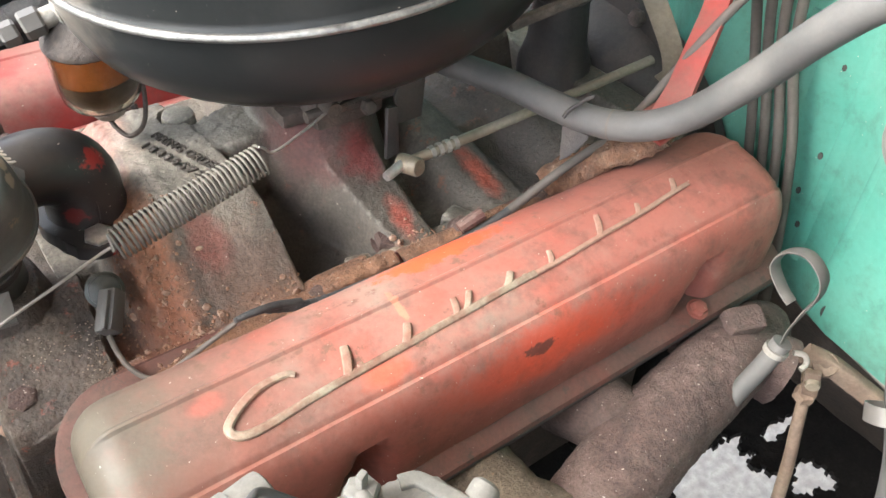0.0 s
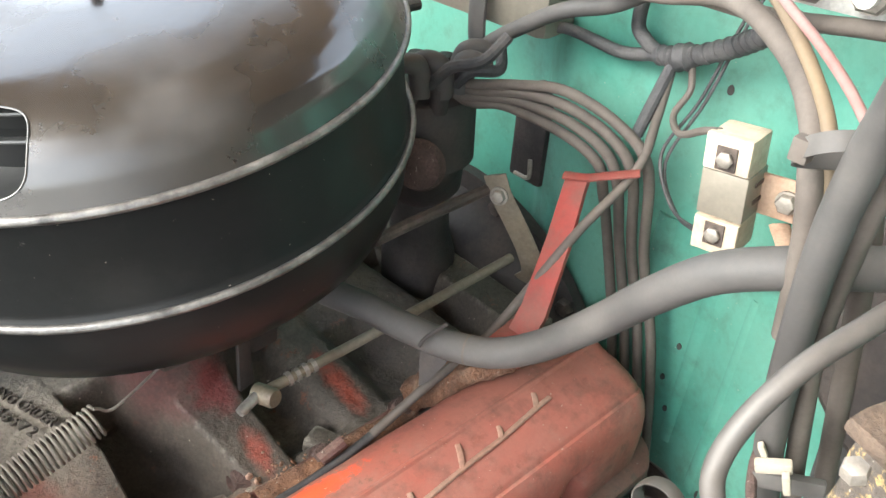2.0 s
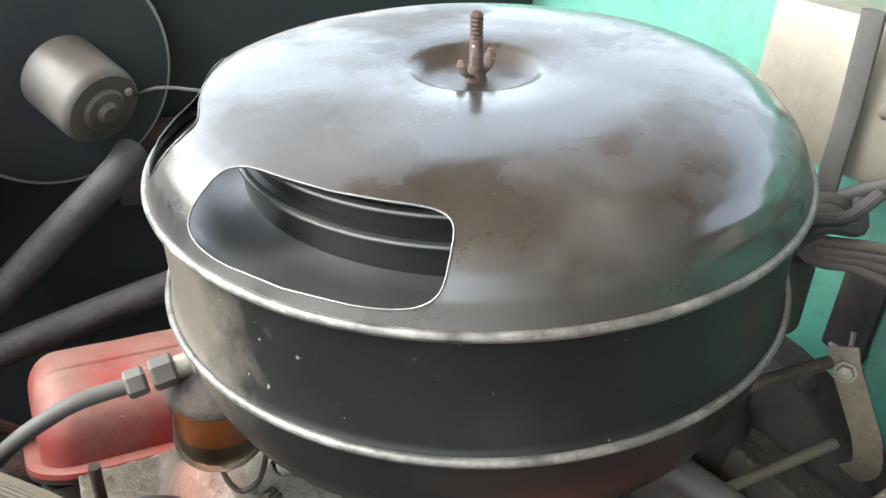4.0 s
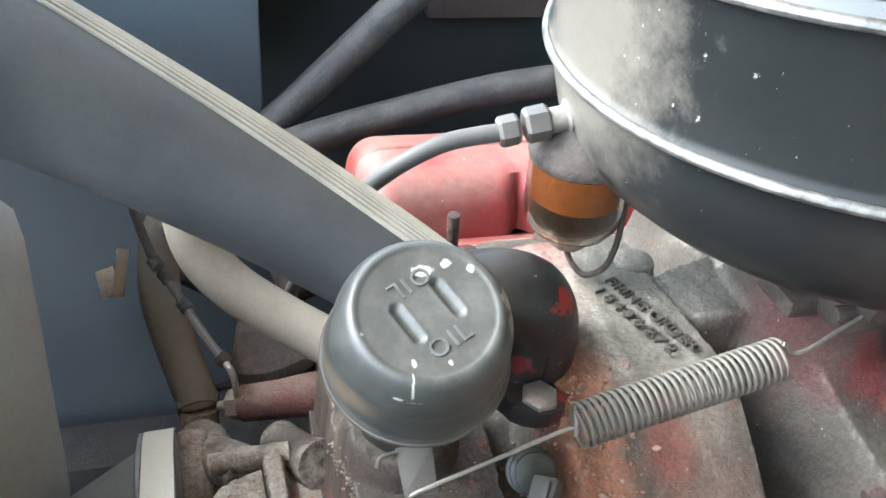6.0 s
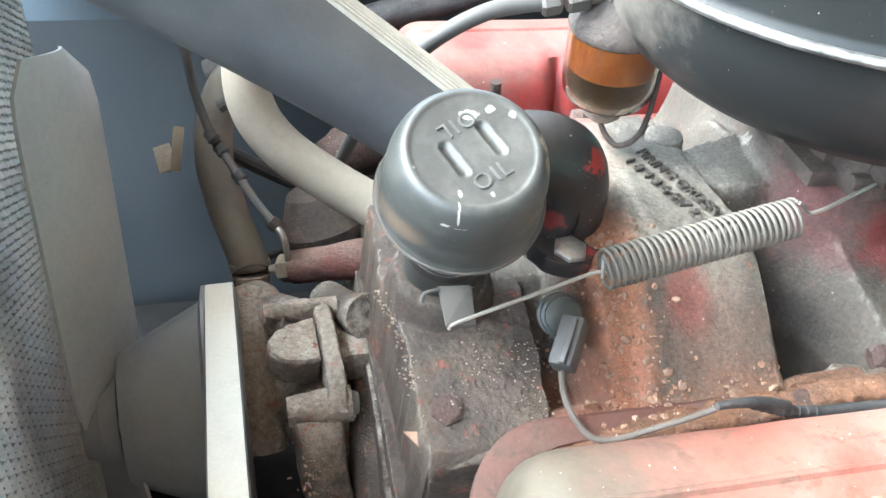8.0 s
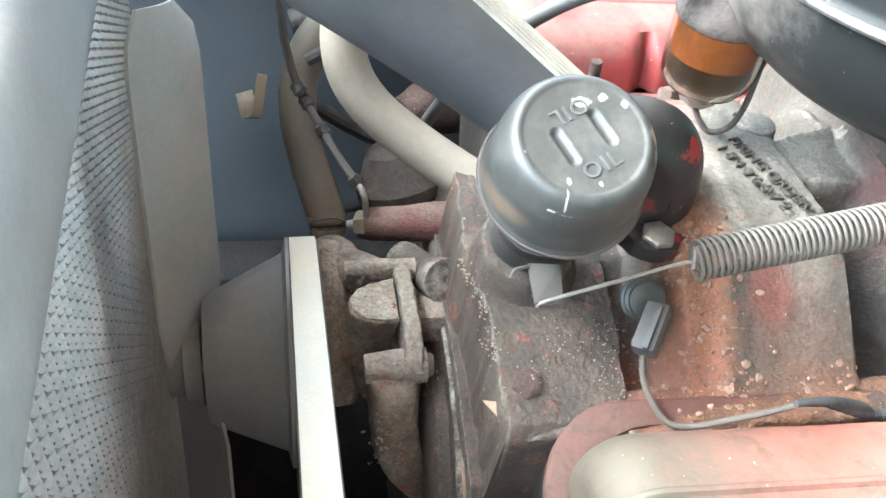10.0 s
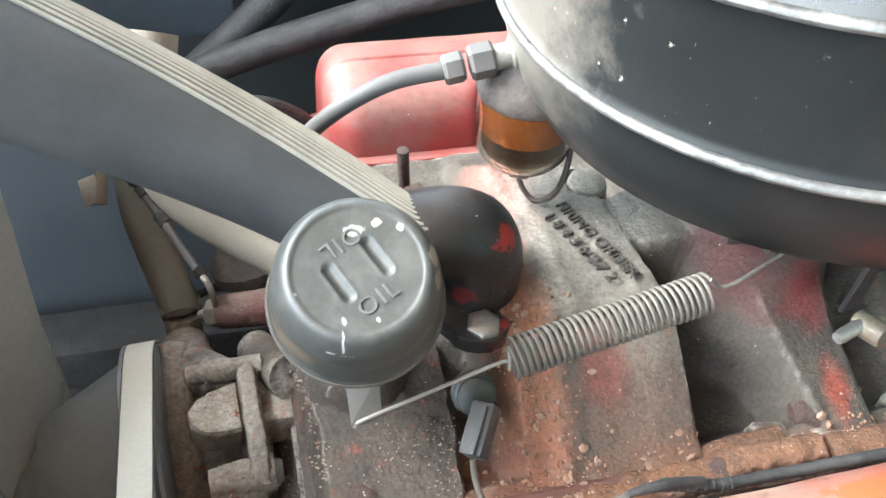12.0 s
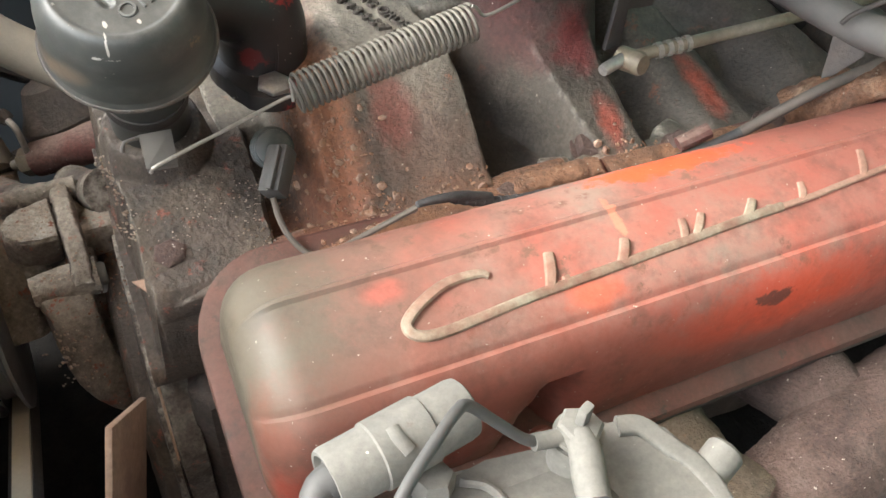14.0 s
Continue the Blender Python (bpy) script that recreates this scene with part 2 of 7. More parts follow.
CAP = surface("dull_grey_black_painted_cap", (0.049, 0.050, 0.0465), (0.036, 0.037, 0.034), 20, 0.42, 0.0, 0.06, 300, (0.125, 0.12, 0.108), 0.34, 25, (0.40, 0.38, 0.34), 0.72, 48, speck=0.745,
              patches=(((0.0040, -0.0518, 1.0376), (0.0042, 0.0026, 0.005), CHIP, 1), ((0.013, -0.0505, 1.0395), (0.0030, 0.0022, 0.004), CHIP, 1), ((0.0215, -0.0535, 1.037), (0.0022, 0.0026, 0.004), CHIP, 1), ((-0.0041, -0.0822, 1.0229), (0.0014, 0.0024, 0.003), CHIP, 1), ((-0.0052, -0.0864, 1.0208), (0.0005, 0.0024, 0.004), CHIP, 1), ((-0.0056, -0.0886, 1.0158), (0.0005, 0.0024, 0.004), CHIP, 1),
                       ((-0.0098, -0.0865, 1.012), (0.0060, 0.0030, 0.0010), CHIP), ((-0.0050, -0.0885, 1.0110), (0.0070, 0.0030, 0.0007), CHIP), ((0.0082, -0.0834, 1.0229), (0.0014, 0.0018, 0.0018), CHIP, 1), ((0.0327, -0.0634, 1.03), (0.003, 0.006, 0.004), (0.30, 0.25, 0.19), 1), ((0.0327, -0.0708, 1.0243), (0.003, 0.006, 0.004), (0.26, 0.20, 0.15), 1), ((0.0271, -0.0797, 1.0081), (0.010, 0.010, 0.005), (0.17, 0.115, 0.075)), ((-0.022, -0.060, 0.999), (0.010, 0.03, 0.006), (0.15, 0.105, 0.07)), ((-0.0195, -0.071, 1.0285), (0.0014, 0.0014, 0.002), CHIP, 1)))
DARK = surface("greasy_black_metal", (0.022, 0.02, 0.02), (0.04, 0.033, 0.03), 30, 0.6, 0, 0.3, 300, (0.09, 0.07, 0.06), 0.35, 18)
GREASE = surface("oily_dark_brown_metal", (0.035, 0.028, 0.024), (0.06, 0.045, 0.036), 30, 0.7, 0, 0.5, 300, (0.13, 0.10, 0.085), 0.42, 18)
HOSE = surface("dusty_grey_rubber_hose", (0.066, 0.064, 0.062), (0.053, 0.051, 0.049), 25, 0.6, 0, 0.08, 400, (0.115, 0.106, 0.097), 0.38, 16)
# Near-black that stands in for the shade under the engine.
UNDERSHADE = surface("underside_shade_black", (0.010, 0.009, 0.009), (0.018, 0.016, 0.015), 40, 0.9, 0, 0.6, 300, spec=0.2)
RADHOSE = surface("dusty_black_radiator_rubber", (0.058, 0.060, 0.062), (0.042, 0.043, 0.045), 18, 0.6, 0, 0.06, 400, (0.095, 0.093, 0.090), 0.40, 12)
TAN = surface("dusty_tan_heater_rubber", (0.21, 0.180, 0.140), (0.155, 0.133, 0.105), 18, 0.8, 0, 0.08, 400, (0.26, 0.232, 0.19), 0.45, 14, (0.5, 0.45, 0.38), 0.74, 120)
OLIVE = surface("dusty_grey_olive_rubber", (0.125, 0.117, 0.098), (0.095, 0.088, 0.074), 20, 0.75, 0, 0.08, 400, (0.165, 0.152, 0.128), 0.42, 15)
WIRE = surface("dusty_grey_brown_cable_rubber", (0.098, 0.082, 0.070), (0.072, 0.061, 0.053), 22, 0.75, 0, 0.1, 400, (0.14, 0.121, 0.104), 0.42, 20, grime=0.3)
LOOM = surface("black_cloth_tape", (0.03, 0.03, 0.032), (0.05, 0.05, 0.052), 60, 0.6, 0, 0.4, 500, (0.10, 0.095, 0.09), 0.35, 30)
REDWIRE = surface("faded_red_wire_plastic", (0.24, 0.085, 0.075), (0.20, 0.115, 0.105), 30, 0.6, 0, 0.1, 300, (0.22, 0.165, 0.15), 0.5, 30)
YELLOW = surface("dull_yellow_brown_wire", (0.17, 0.125, 0.075), (0.14, 0.105, 0.07), 30, 0.7, 0, 0.1, 300)
TEAL = surface("sea_green_body_paint", (0.074, 0.262, 0.202), (0.060, 0.226, 0.174), 6, 0.42, 0, 0.03, 200, (0.118, 0.262, 0.204), 0.45, 7, (0.11, 0.13, 0.095), 0.68, 34, grime=0.42, speck=0.74)
STEEL = surface("dusty_zinc_steel", (0.34, 0.32, 0.29), (0.25, 0.23, 0.2), 40, 0.5, 0.6, 0.2, 400, (0.30, 0.26, 0.22), 0.4, 30)
BRIGHT = surface("bright_plated_bolt", (0.62, 0.61, 0.58), (0.45, 0.44, 0.42), 60, 0.3, 0.8, 0.2, 400, (0.5, 0.47, 0.43), 0.4, 60)
SPRING = surface("dusty_spring_wire", (0.118, 0.106, 0.088), (0.075, 0.067, 0.056), 40, 0.6, 0.1, 0.1, 400, (0.16, 0.143, 0.12), 0.45, 20)
BELT = surface("worn_pale_belt_fabric", (0.56, 0.54, 0.46), (0.52, 0.50, 0.43), 8, 0.8, 0, 0.05, 500, (0.46, 0.43, 0.36), 0.3, 20)
BELTSIDE = surface("dark_belt_rubber", (0.05, 0.05, 0.05), (0.08, 0.075, 0.07), 30, 0.8)
# Pulley, fan and fin greys are raised to paint in haze.
CONE = surface("satin_pulley_paint_with_haze", (0.21, 0.215, 0.215), (0.18, 0.185, 0.185), 12, 0.45, 0, 0.05, 300, (0.13, 0.12, 0.11), 0.4, 10)
FAN = surface("fan_paint_dust_and_haze", (0.27, 0.272, 0.265), (0.21, 0.213, 0.208), 12, 0.6, 0, 0.1, 300, (0.33, 0.32, 0.30), 0.5, 8)
FIN = surface("dusty_radiator_fin", (0.50, 0.50, 0.48), (0.36, 0.36, 0.345), 60, 0.42, 0.35, 0.2, 400, (0.54, 0.53, 0.49), 0.42, 20)
PIPE = surface("dusty_grey_steel_pipe", (0.088, 0.082, 0.075), (0.066, 0.061, 0.056), 25, 0.42, 0.15, 0.06, 400, (0.125, 0.112, 0.10), 0.45, 20)
RUSTY = surface("orange_brown_rust_crust", (0.20, 0.100, 0.055), (0.12, 0.064, 0.042), 60, 0.95, 0, 1.0, 350, (0.27, 0.19, 0.135), 0.36, 50, grime=0.8, speck=0.70)
GREY = surface("pale_grey_overspray_paint", (0.130, 0.124, 0.110), (0.108, 0.103, 0.091), 12, 0.66, 0, 0.12, 300, (0.155, 0.146, 0.129), 0.40, 12, (0.10, 0.085, 0.072), 0.68, 60, speck=0.74)
CERAMIC = surface("cream_ceramic", (0.58, 0.50, 0.38), (0.50, 0.42, 0.32), 40, 0.5, 0, 0.1, 300, (0.36, 0.29, 0.21), 0.42, 40, grime=0.4)
BAND = surface("dull_grey_steel_band", (0.27, 0.245, 0.20), (0.22, 0.20, 0.165), 40, 0.5, 0.4, 0.1, 300)
BRACKET = surface("red_bracket_paint", (0.24, 0.030, 0.022), (0.185, 0.026, 0.02), 30, 0.55, 0, 0.1, 300, (0.15, 0.08, 0.062), 0.42, 40, grime=0.4)
CRUST = surface("flaking_yellow_rusted_casting", (0.10, 0.083, 0.068), (0.06, 0.05, 0.042), 30, 0.85, 0, 1.0, 250, (0.16, 0.138, 0.115), 0.35, 30, (0.33, 0.235, 0.10), 0.53, 190, grime=0.4, speck=0.70)
CRUSTLID = surface("rust_brown_dusty_lid", (0.115, 0.08, 0.056), (0.07, 0.052, 0.04), 30, 0.85, 0, 0.7, 300, (0.16, 0.13, 0.10), 0.40, 25, (0.32, 0.21, 0.09), 0.62, 130)
WHITE = surface("cream_plastic", (0.36, 0.33, 0.27), (0.29, 0.26, 0.21), 60, 0.6, 0, 0.1, 300, (0.38, 0.32, 0.24), 0.42, 60)
TANPLATE = surface("tan_rusted_plate", (0.34, 0.23, 0.16), (0.26, 0.16, 0.11), 40, 0.8, 0, 0.3, 400, (0.42, 0.33, 0.25), 0.4, 30)
RUSTPLATE = surface("brown_rusted_plate", (0.21, 0.135, 0.095), (0.14, 0.085, 0.06), 40, 0.8, 0, 0.3, 400, (0.27, 0.20, 0.15), 0.4, 30, grime=0.4)
WORN = surface("faded_reddish_metal_script", (0.28, 0.16, 0.12), (0.22, 0.11, 0.08), 70, 0.6, 0.2, 0.15, 300, (0.30, 0.20, 0.15), 0.44, 35)
PALE = surface("pale_worn_metal_script", (0.30, 0.265, 0.20), (0.19, 0.145, 0.105), 70, 0.5, 0.3, 0.15, 300, (0.22, 0.105, 0.075), 0.47, 35)
GRAVEL = surface("pale_grey_gravel", (0.42, 0.41, 0.39), (0.25, 0.24, 0.23), 70, 0.95, 0, 1.0, 140)
MUDDY = surface("dull_red_brown_inner_panel", (0.07, 0.045, 0.045), (0.05, 0.035, 0.035), 8, 0.7, 0, 0.2, 200, (0.10, 0.085, 0.08), 0.4, 8)
# Blue tone is lifted to paint in the haze over the far side.
HAZE_NAVY = surface("dark_panel_with_blue_haze", (0.085, 0.115, 0.145), (0.066, 0.091, 0.116), 6, 0.6, 0, 0.1, 200, (0.105, 0.130, 0.155), 0.4, 6)
WING = surface("dark_blue_grey_wing_paint", (0.018, 0.0225, 0.027), (0.013, 0.0165, 0.020), 7, 0.6, 0, 0.1, 200, (0.034, 0.039, 0.043), 0.42, 7, grime=0.3)
TEXT = surface("raised_dark_lettering", (0.064, 0.054, 0.045), (0.046, 0.039, 0.033), 40, 0.9)
BRASS = surface("dull_brass", (0.20, 0.165, 0.115), (0.15, 0.125, 0.09), 40, 0.5, 0.2, 0.2, 300, (0.24, 0.21, 0.17), 0.4, 30)
DULLRED = surface("dusty_dull_red_iron", (0.135, 0.048, 0.040), (0.088, 0.036, 0.030), 30, 0.8, 0, 0.5, 400, (0.165, 0.108, 0.09), 0.42, 24, settle=0.15, grime=0.5, speck=0.70)


def glass_mat(name, colour):
    m = bpy.data.materials.new(name)
    m.use_nodes = True
    b = m.node_tree.nodes["Principled BSDF"]
    b.inputs["Base Color"].default_value = (*colour, 1)
    b.inputs["Transmission Weight"].default_value = 1.0
    b.inputs["Roughness"].default_value = 0.05
    b.inputs["IOR"].default_value = 1.45
    return m


GLASS = glass_mat("stained_bowl_glass", (0.85, 0.80, 0.72))
AMBER = surface("amber_fuel", (0.36, 0.13, 0.035), (0.28, 0.085, 0.022), 20, 0.2)
SLUDGE = surface("dark_fuel_sediment", (0.035, 0.022, 0.015), (0.06, 0.035, 0.02), 40, 0.4)

# ---- mesh helpers ----
HOME = {}


def thing(name, label, category, at, group="", kind=""):
    ob = new(name)
    ob.empty_display_size = 0.02
    ob.location = at
    HOME[ob] = Vector(at)
    return tagged(ob, label, category, group, kind)


def part(name, bm, material, parent=None, label="", smooth=True, angle=35.0):
    """Links a bmesh, built in world places, as one mesh object under a thing or a part."""
    at = HOME.get(parent, Vector((0, 0, 0)))
    bmesh.ops.recalc_face_normals(bm, faces=bm.faces)
    bm.transform(Matrix.Translation(-at))
    me = bpy.data.meshes.new(name)
    if smooth:
        lim = radians(angle)
        for f in bm.faces:
            f.smooth = True
        for e in bm.edges:
            if len(e.link_faces) == 2 and e.calc_face_angle(0) > lim:
                e.smooth = False
    bm.to_mesh(me)
    bm.free()
    me.materials.append(material)
    ob = new(name, me)
    if parent is not None:
        ob.parent = parent
        HOME[ob] = at
    if label:
        tagged(ob, label)
    return ob


def whole(name, bm, material, label, category, kind="", group="", angle=35.0):
    """A thing that is one mesh."""
    return tagged(part(name, bm, material, None, "", True, angle), label, category, group, kind)


def spline(pts, step=6):
    p = [Vector(q) for q in pts]
    p = [2 * p[0] - p[1]] + p + [2 * p[-1] - p[-2]]
    out = []
    for i in range(1, len(p) - 2):
        for k in range(step):
            u = k / step
            a, b, c, d = p[i - 1], p[i], p[i + 1], p[i + 2]
            out.append(0.5 * (2 * b + (c - a) * u + (2 * a - 5 * b + 4 * c - d) * u * u + (3 * b - a - 3 * c + d) * u ** 3))
    return out + [p[-2]]


def sweep(pts, r, seg=12, step=6, bm=None, flat=1.0, closed=False, up=None):
    """A tube of radius r (or one radius for each point) along a smooth line."""
    bm = bm or bmesh.new()
    line = spline(pts, step) if step > 1 else [Vector(q) for q in pts]
    n = len(line)
    rr = [r] * n if not isinstance(r, (list, tuple)) else [float(np.interp(i / (n - 1) * (len(r) - 1), range(len(r)), r)) for i in range(n)]
    t = (line[1] - line[0]).normalized()
    ref = Vector(up) if up else (Vector((0, 0, 1)) if abs(t.z) < 0.9 else Vector((1, 0, 0)))
    u = (ref - ref.dot(t) * t).normalized()
    rings = []
    for i, c in enumerate(line):
        a, b = line[max(i - 1, 0)], line[min(i + 1, n - 1)]
        t = (b - a).normalized() if (b - a).length > 1e-9 else t
        u = (u - u.dot(t) * t).normalized()
        v = t.cross(u)
        rings.append([bm.verts.new(c + rr[i] * (math.cos(2 * math.pi * k / seg) * u * flat + math.sin(2 * math.pi * k / seg) * v)) for k in range(seg)])
    skin(bm, rings, not closed, closed)
    return bm


def skin(bm, rings, caps=True, loop=False):
    m = len(rings[0])
    pairs = list(zip(rings[:-1], rings[1:])) + ([(rings[-1], rings[0])] if loop else [])
    for a, b in pairs:
        for k in range(m):
            q = [a[k], a[(k + 1) % m], b[(k + 1) % m], b[k]]
            if len(set(q)) == 4:
                bm.faces.new(q)
    if caps:
        bm.faces.new(rings[0][::-1])
        bm.faces.new(rings[-1])
    return bm


def lathe(prof, m=None, seg=40, bm=None):
    """Turns (radius, height) round z, then lays it at the pose m. A radius of 0 closes an end."""
    bm = bm or bmesh.new()
    m = m or Matrix()
    rings = []
    for r, z in prof:
        if r < 1e-6:
            rings.append([bm.verts.new(m @ Vector((0, 0, z)))])
        else:
            rings.append([bm.verts.new(m @ Vector((r * math.cos(2 * math.pi * k / seg), r * math.sin(2 * math.pi * k / seg), z))) for k in range(seg)])
    for a, b in zip(rings[:-1], rings[1:]):
        for k in range(seg):
            j = (k + 1) % seg
            if len(a) == 1 and len(b) > 1:
                bm.faces.new((a[0], b[k], b[j]))
            elif len(b) == 1 and len(a) > 1:
                bm.faces.new((a[k], a[j], b[0]))
            elif len(a) > 1:
                bm.faces.new((a[k], a[j], b[j], b[k]))
    return bm


def rbox(c, s, bev=0.002, m=None, bm=None, seg=2, rough_amp=0.0, cuts=0):
    """A box of size s round c with rounded edges, turned by m about c."""
    bm = bm or bmesh.new()
    mm = Matrix.Translation(c) @ (m or Matrix()) @ Matrix.Diagonal((*s, 1))
    vs = bmesh.ops.create_cube(bm, size=1.0, matrix=mm)["verts"]
    es = list({e for v in vs for e in v.link_edges})
    res = bmesh.ops.bevel(bm, geom=es, offset=bev, segments=seg, affect="EDGES", profile=0.6) if bev else {"verts": vs}
    if rough_amp:
        fs = list({f for v in res["verts"] if v.is_valid for f in v.link_faces} | {f for v in vs if v.is_valid for f in v.link_faces})
        es = list({e for f in fs for e in f.edges if e.calc_length() > 0.006})
        bmesh.ops.subdivide_edges(bm, edges=es, cuts=cuts or 4, use_grid_fill=True)
        roughen(bm, rough_amp)
    return bm


def roughen(bm, amp, freq=90.0):
    bm.normal_update()
    for v in bm.verts:
        v.co += v.normal * amp * (noise.noise(v.co * freq) + 0.5 * noise.noise(v.co * freq * 2.7))


def prism(outline, z0, z1, m=None, bev=0.0, bm=None, seg=2):
    """An outline in x, y raised from z0 to z1, then laid at the pose m."""
    bm = bm or bmesh.new()
    m = m or Matrix()
    lo = [bm.verts.new(m @ Vector((x, y, z0))) for x, y in outline]
    hi = [bm.verts.new(m @ Vector((x, y, z1))) for x, y in outline]
    skin(bm, [lo, hi])
    if bev:
        bmesh.ops.bevel(bm, geom=list({e for v in lo + hi for e in v.link_edges}), offset=bev, segments=seg, affect="EDGES", profile=0.6)
    return bm


def bar(pts, w, h, step=5, power=4.0, up=(0, 0, 1), seg=20, bm=None):
    """A rounded bar of half widths w, h (numbers or one for each point) along a smooth line."""
    bm = bm or bmesh.new()
    line = spline(pts, step)
    n = len(line)
    ww = [float(np.interp(i / (n - 1) * (len(pts) - 1), range(len(pts)), w if isinstance(w, (list, tuple)) else [w] * len(pts))) for i in range(n)]
    hh = [float(np.interp(i / (n - 1) * (len(pts) - 1), range(len(pts)), h if isinstance(h, (list, tuple)) else [h] * len(pts))) for i in range(n)]
    rings = []
    for i, c in enumerate(line):
        t = (line[min(i + 1, n - 1)] - line[max(i - 1, 0)]).normalized()
        u = (Vector(up) - Vector(up).dot(t) * t).normalized()
        v = t.cross(u)
        ring = []
        for k in range(seg):
            a = 2 * math.pi * k / seg
            ca, sa = math.cos(a), math.sin(a)
            ring.append(bm.verts.new(c + v * ww[i] * math.copysign(abs(ca) ** (2 / power), ca) + u * hh[i] * math.copysign(abs(sa) ** (2 / power), sa)))
        rings.append(ring)
    skin(bm, rings)
    return bm


def grit(lines, seed, bm=None):
    """Small scabs of scale strewn along lines: (from, to, count, spread, least size, most size)."""
    bm = bm or bmesh.new()
    rng = random.Random(seed)
    for p, q, count, spread, s0, s1 in lines:
        for k in range(count):
            c = Vector(p).lerp(Vector(q), rng.random()) + Vector((rng.gauss(0, spread), rng.gauss(0, spread), rng.gauss(0, 0.0008)))
            bmesh.ops.create_icosphere(bm, subdivisions=1, radius=rng.uniform(s0, s1), matrix=Matrix.Translation(c) @ pose(0, 0, 0, rng.uniform(0, 90), rng.uniform(0, 90), 0) @ Matrix.Diagonal((1, rng.uniform(0.5, 1), rng.uniform(0.3, 0.7), 1)))
    return bm


def facing(at, normal, turn=0.0):
    """A pose at a place whose z looks along the normal."""
    return Matrix.Translation(at) @ Vector(normal).to_track_quat("Z", "Y").to_matrix().to_4x4() @ pose(0, 0, 0, 0, 0, turn)


def bolt_mesh(m, af=0.012, h=0.007, washer=0.0, dome=0.6, bm=None):
    """A hexagon head with a chamfered top, and a washer under it where one shows."""
    bm = bm or bmesh.new()
    R = af / math.sqrt(3)
    if washer:
        lathe([(0, 0), (washer, 0), (washer, 0.0015), (0, 0.0015)], m, 20, bm)
    rings = []
    for r, z in ((R, 0.001), (R, h * 0.8), (R * 0.86, h), (R * 0.5, h + dome * 0.001)):
        rings.append([bm.verts.new(m @ Vector((r * math.cos(math.pi * k / 3), r * math.sin(math.pi * k / 3), z))) for k in range(6)])
    return skin(bm, rings)


def letters(txt, m, size, depth=0.0006, space=1.0):
    """Raised lettering from the built-in font, as a bmesh."""
    cu = bpy.data.curves.new("letters", "FONT")
    cu.body, cu.size, cu.extrude, cu.space_character = txt, size, depth, space
    cu.align_x, cu.align_y, cu.resolution_u = "CENTER", "CENTER", 3
    ob = bpy.data.objects.new("letters", cu)
    me = bpy.data.meshes.new_from_object(ob)
    bm = bmesh.new()
    bm.from_mesh(me)
    bm.transform(m)
    bpy.data.objects.remove(ob)
    bpy.data.curves.remove(cu)
    bpy.data.meshes.remove(me)
    return bm


# ---- setting ----
def ground_sheet():
    bm = bmesh.new()
    n = 60
    vs = {}
    for i in range(n + 1):
        for j in range(n + 1):
            u, v = i / n * 2 - 1, j / n * 2 - 1
            x, y = 0.5 + 2 * u + 60 * u ** 5, 2 * v + 60 * v ** 5
            vs[i, j] = bm.verts.new((x, y, 0.012 * noise.noise((x * 3, y * 3, 0.0))))
    for i in range(n):
        for j in range(n):
            bm.faces.new((vs[i, j], vs[i + 1, j], vs[i + 1, j + 1], vs[i, j + 1]))
    return whole("ground", bm, GRAVEL, "pale grey gravel ground under the truck", "ground", "structure")


def wall_strip(name, line, z0, z1, thick, material, label, category, rows=1, bow=None):
    """A sheet-metal wall: a line in plan, raised from z0 to z1."""
    bm = bmesh.new()
    rings = []
    for k in range(rows + 1):
        z = z0 + (z1 - z0) * k / rows
        dx = bow(z) if bow else 0.0
        ring = [bm.verts.new((x + dx, y, z)) for x, y in line]
        back = [bm.verts.new((x + dx + thick[0], y + thick[1], z)) for x, y in reversed(line)]
        rings.append(ring + back)
    skin(bm, rings)
    return whole(name, bm, material, label, category, "structure")


ground_sheet()
FW = [(0.44, -0.95), (0.47, -0.62), (0.495, -0.40), (0.513, -0.26), (0.522, -0.232), (0.53, -0.215), (0.53, -0.12), (0.53, -0.062), (0.535, -0.048), (0.56, -0.02), (0.575, -0.005), (0.585, 0.02), (0.585, 0.75)]
firewall = wall_strip("wall_firewall", FW, 0.80, 1.285, (0.004, 0.0), TEAL, "sea-green painted steel firewall with pressed ribs and small holes", "firewall", 12)
# pressed ribs and the turned lower edge
for y0, z0, z1, rr in ((-0.160, 0.805, 1.02, 0.006), (-0.206, 0.83, 1.03, 0.005), (-0.243, 0.81, 1.0, 0.005)):
    xb = 0.5385 if y0 > -0.21 else 0.5275
    part("rib", sweep([(xb, y0, z0), (xb, y0 - 0.002, (z0 + z1) / 2), (xb, y0 - 0.003, z1)], rr * 2.0, 20, 5), TEAL, firewall)
for y, z, r in ((-0.182, 1.121, 0.0035), (-0.191, 0.887, 0.003), (-0.197, 0.922, 0.003), (-0.253, 0.815, 0.007), (-0.19, 0.99, 0.0025), (-0.2, 0.86, 0.003)):
    x = 0.53 if y > -0.215 else 0.5165
    part("hole", lathe([(0, 0.0008), (r * 0.8, 0.0008), (r * 0.85, 0)], facing((x + 0.0002, y, z), (-1, 0, 0)) @ Matrix.Diagonal((0.8, 1.2, 1, 1)), 14), DARK, firewall)
wall_strip("wall_toeboard", [(0.535, -0.95), (0.545, -0.2), (0.59, 0.0), (0.6, 0.75)], 0.56, 0.793, (0.004, 0), GREASE, "dark greasy lower bulkhead under the firewall", "bulkhead", 6, lambda z: (0.80 - z) * 0.5)
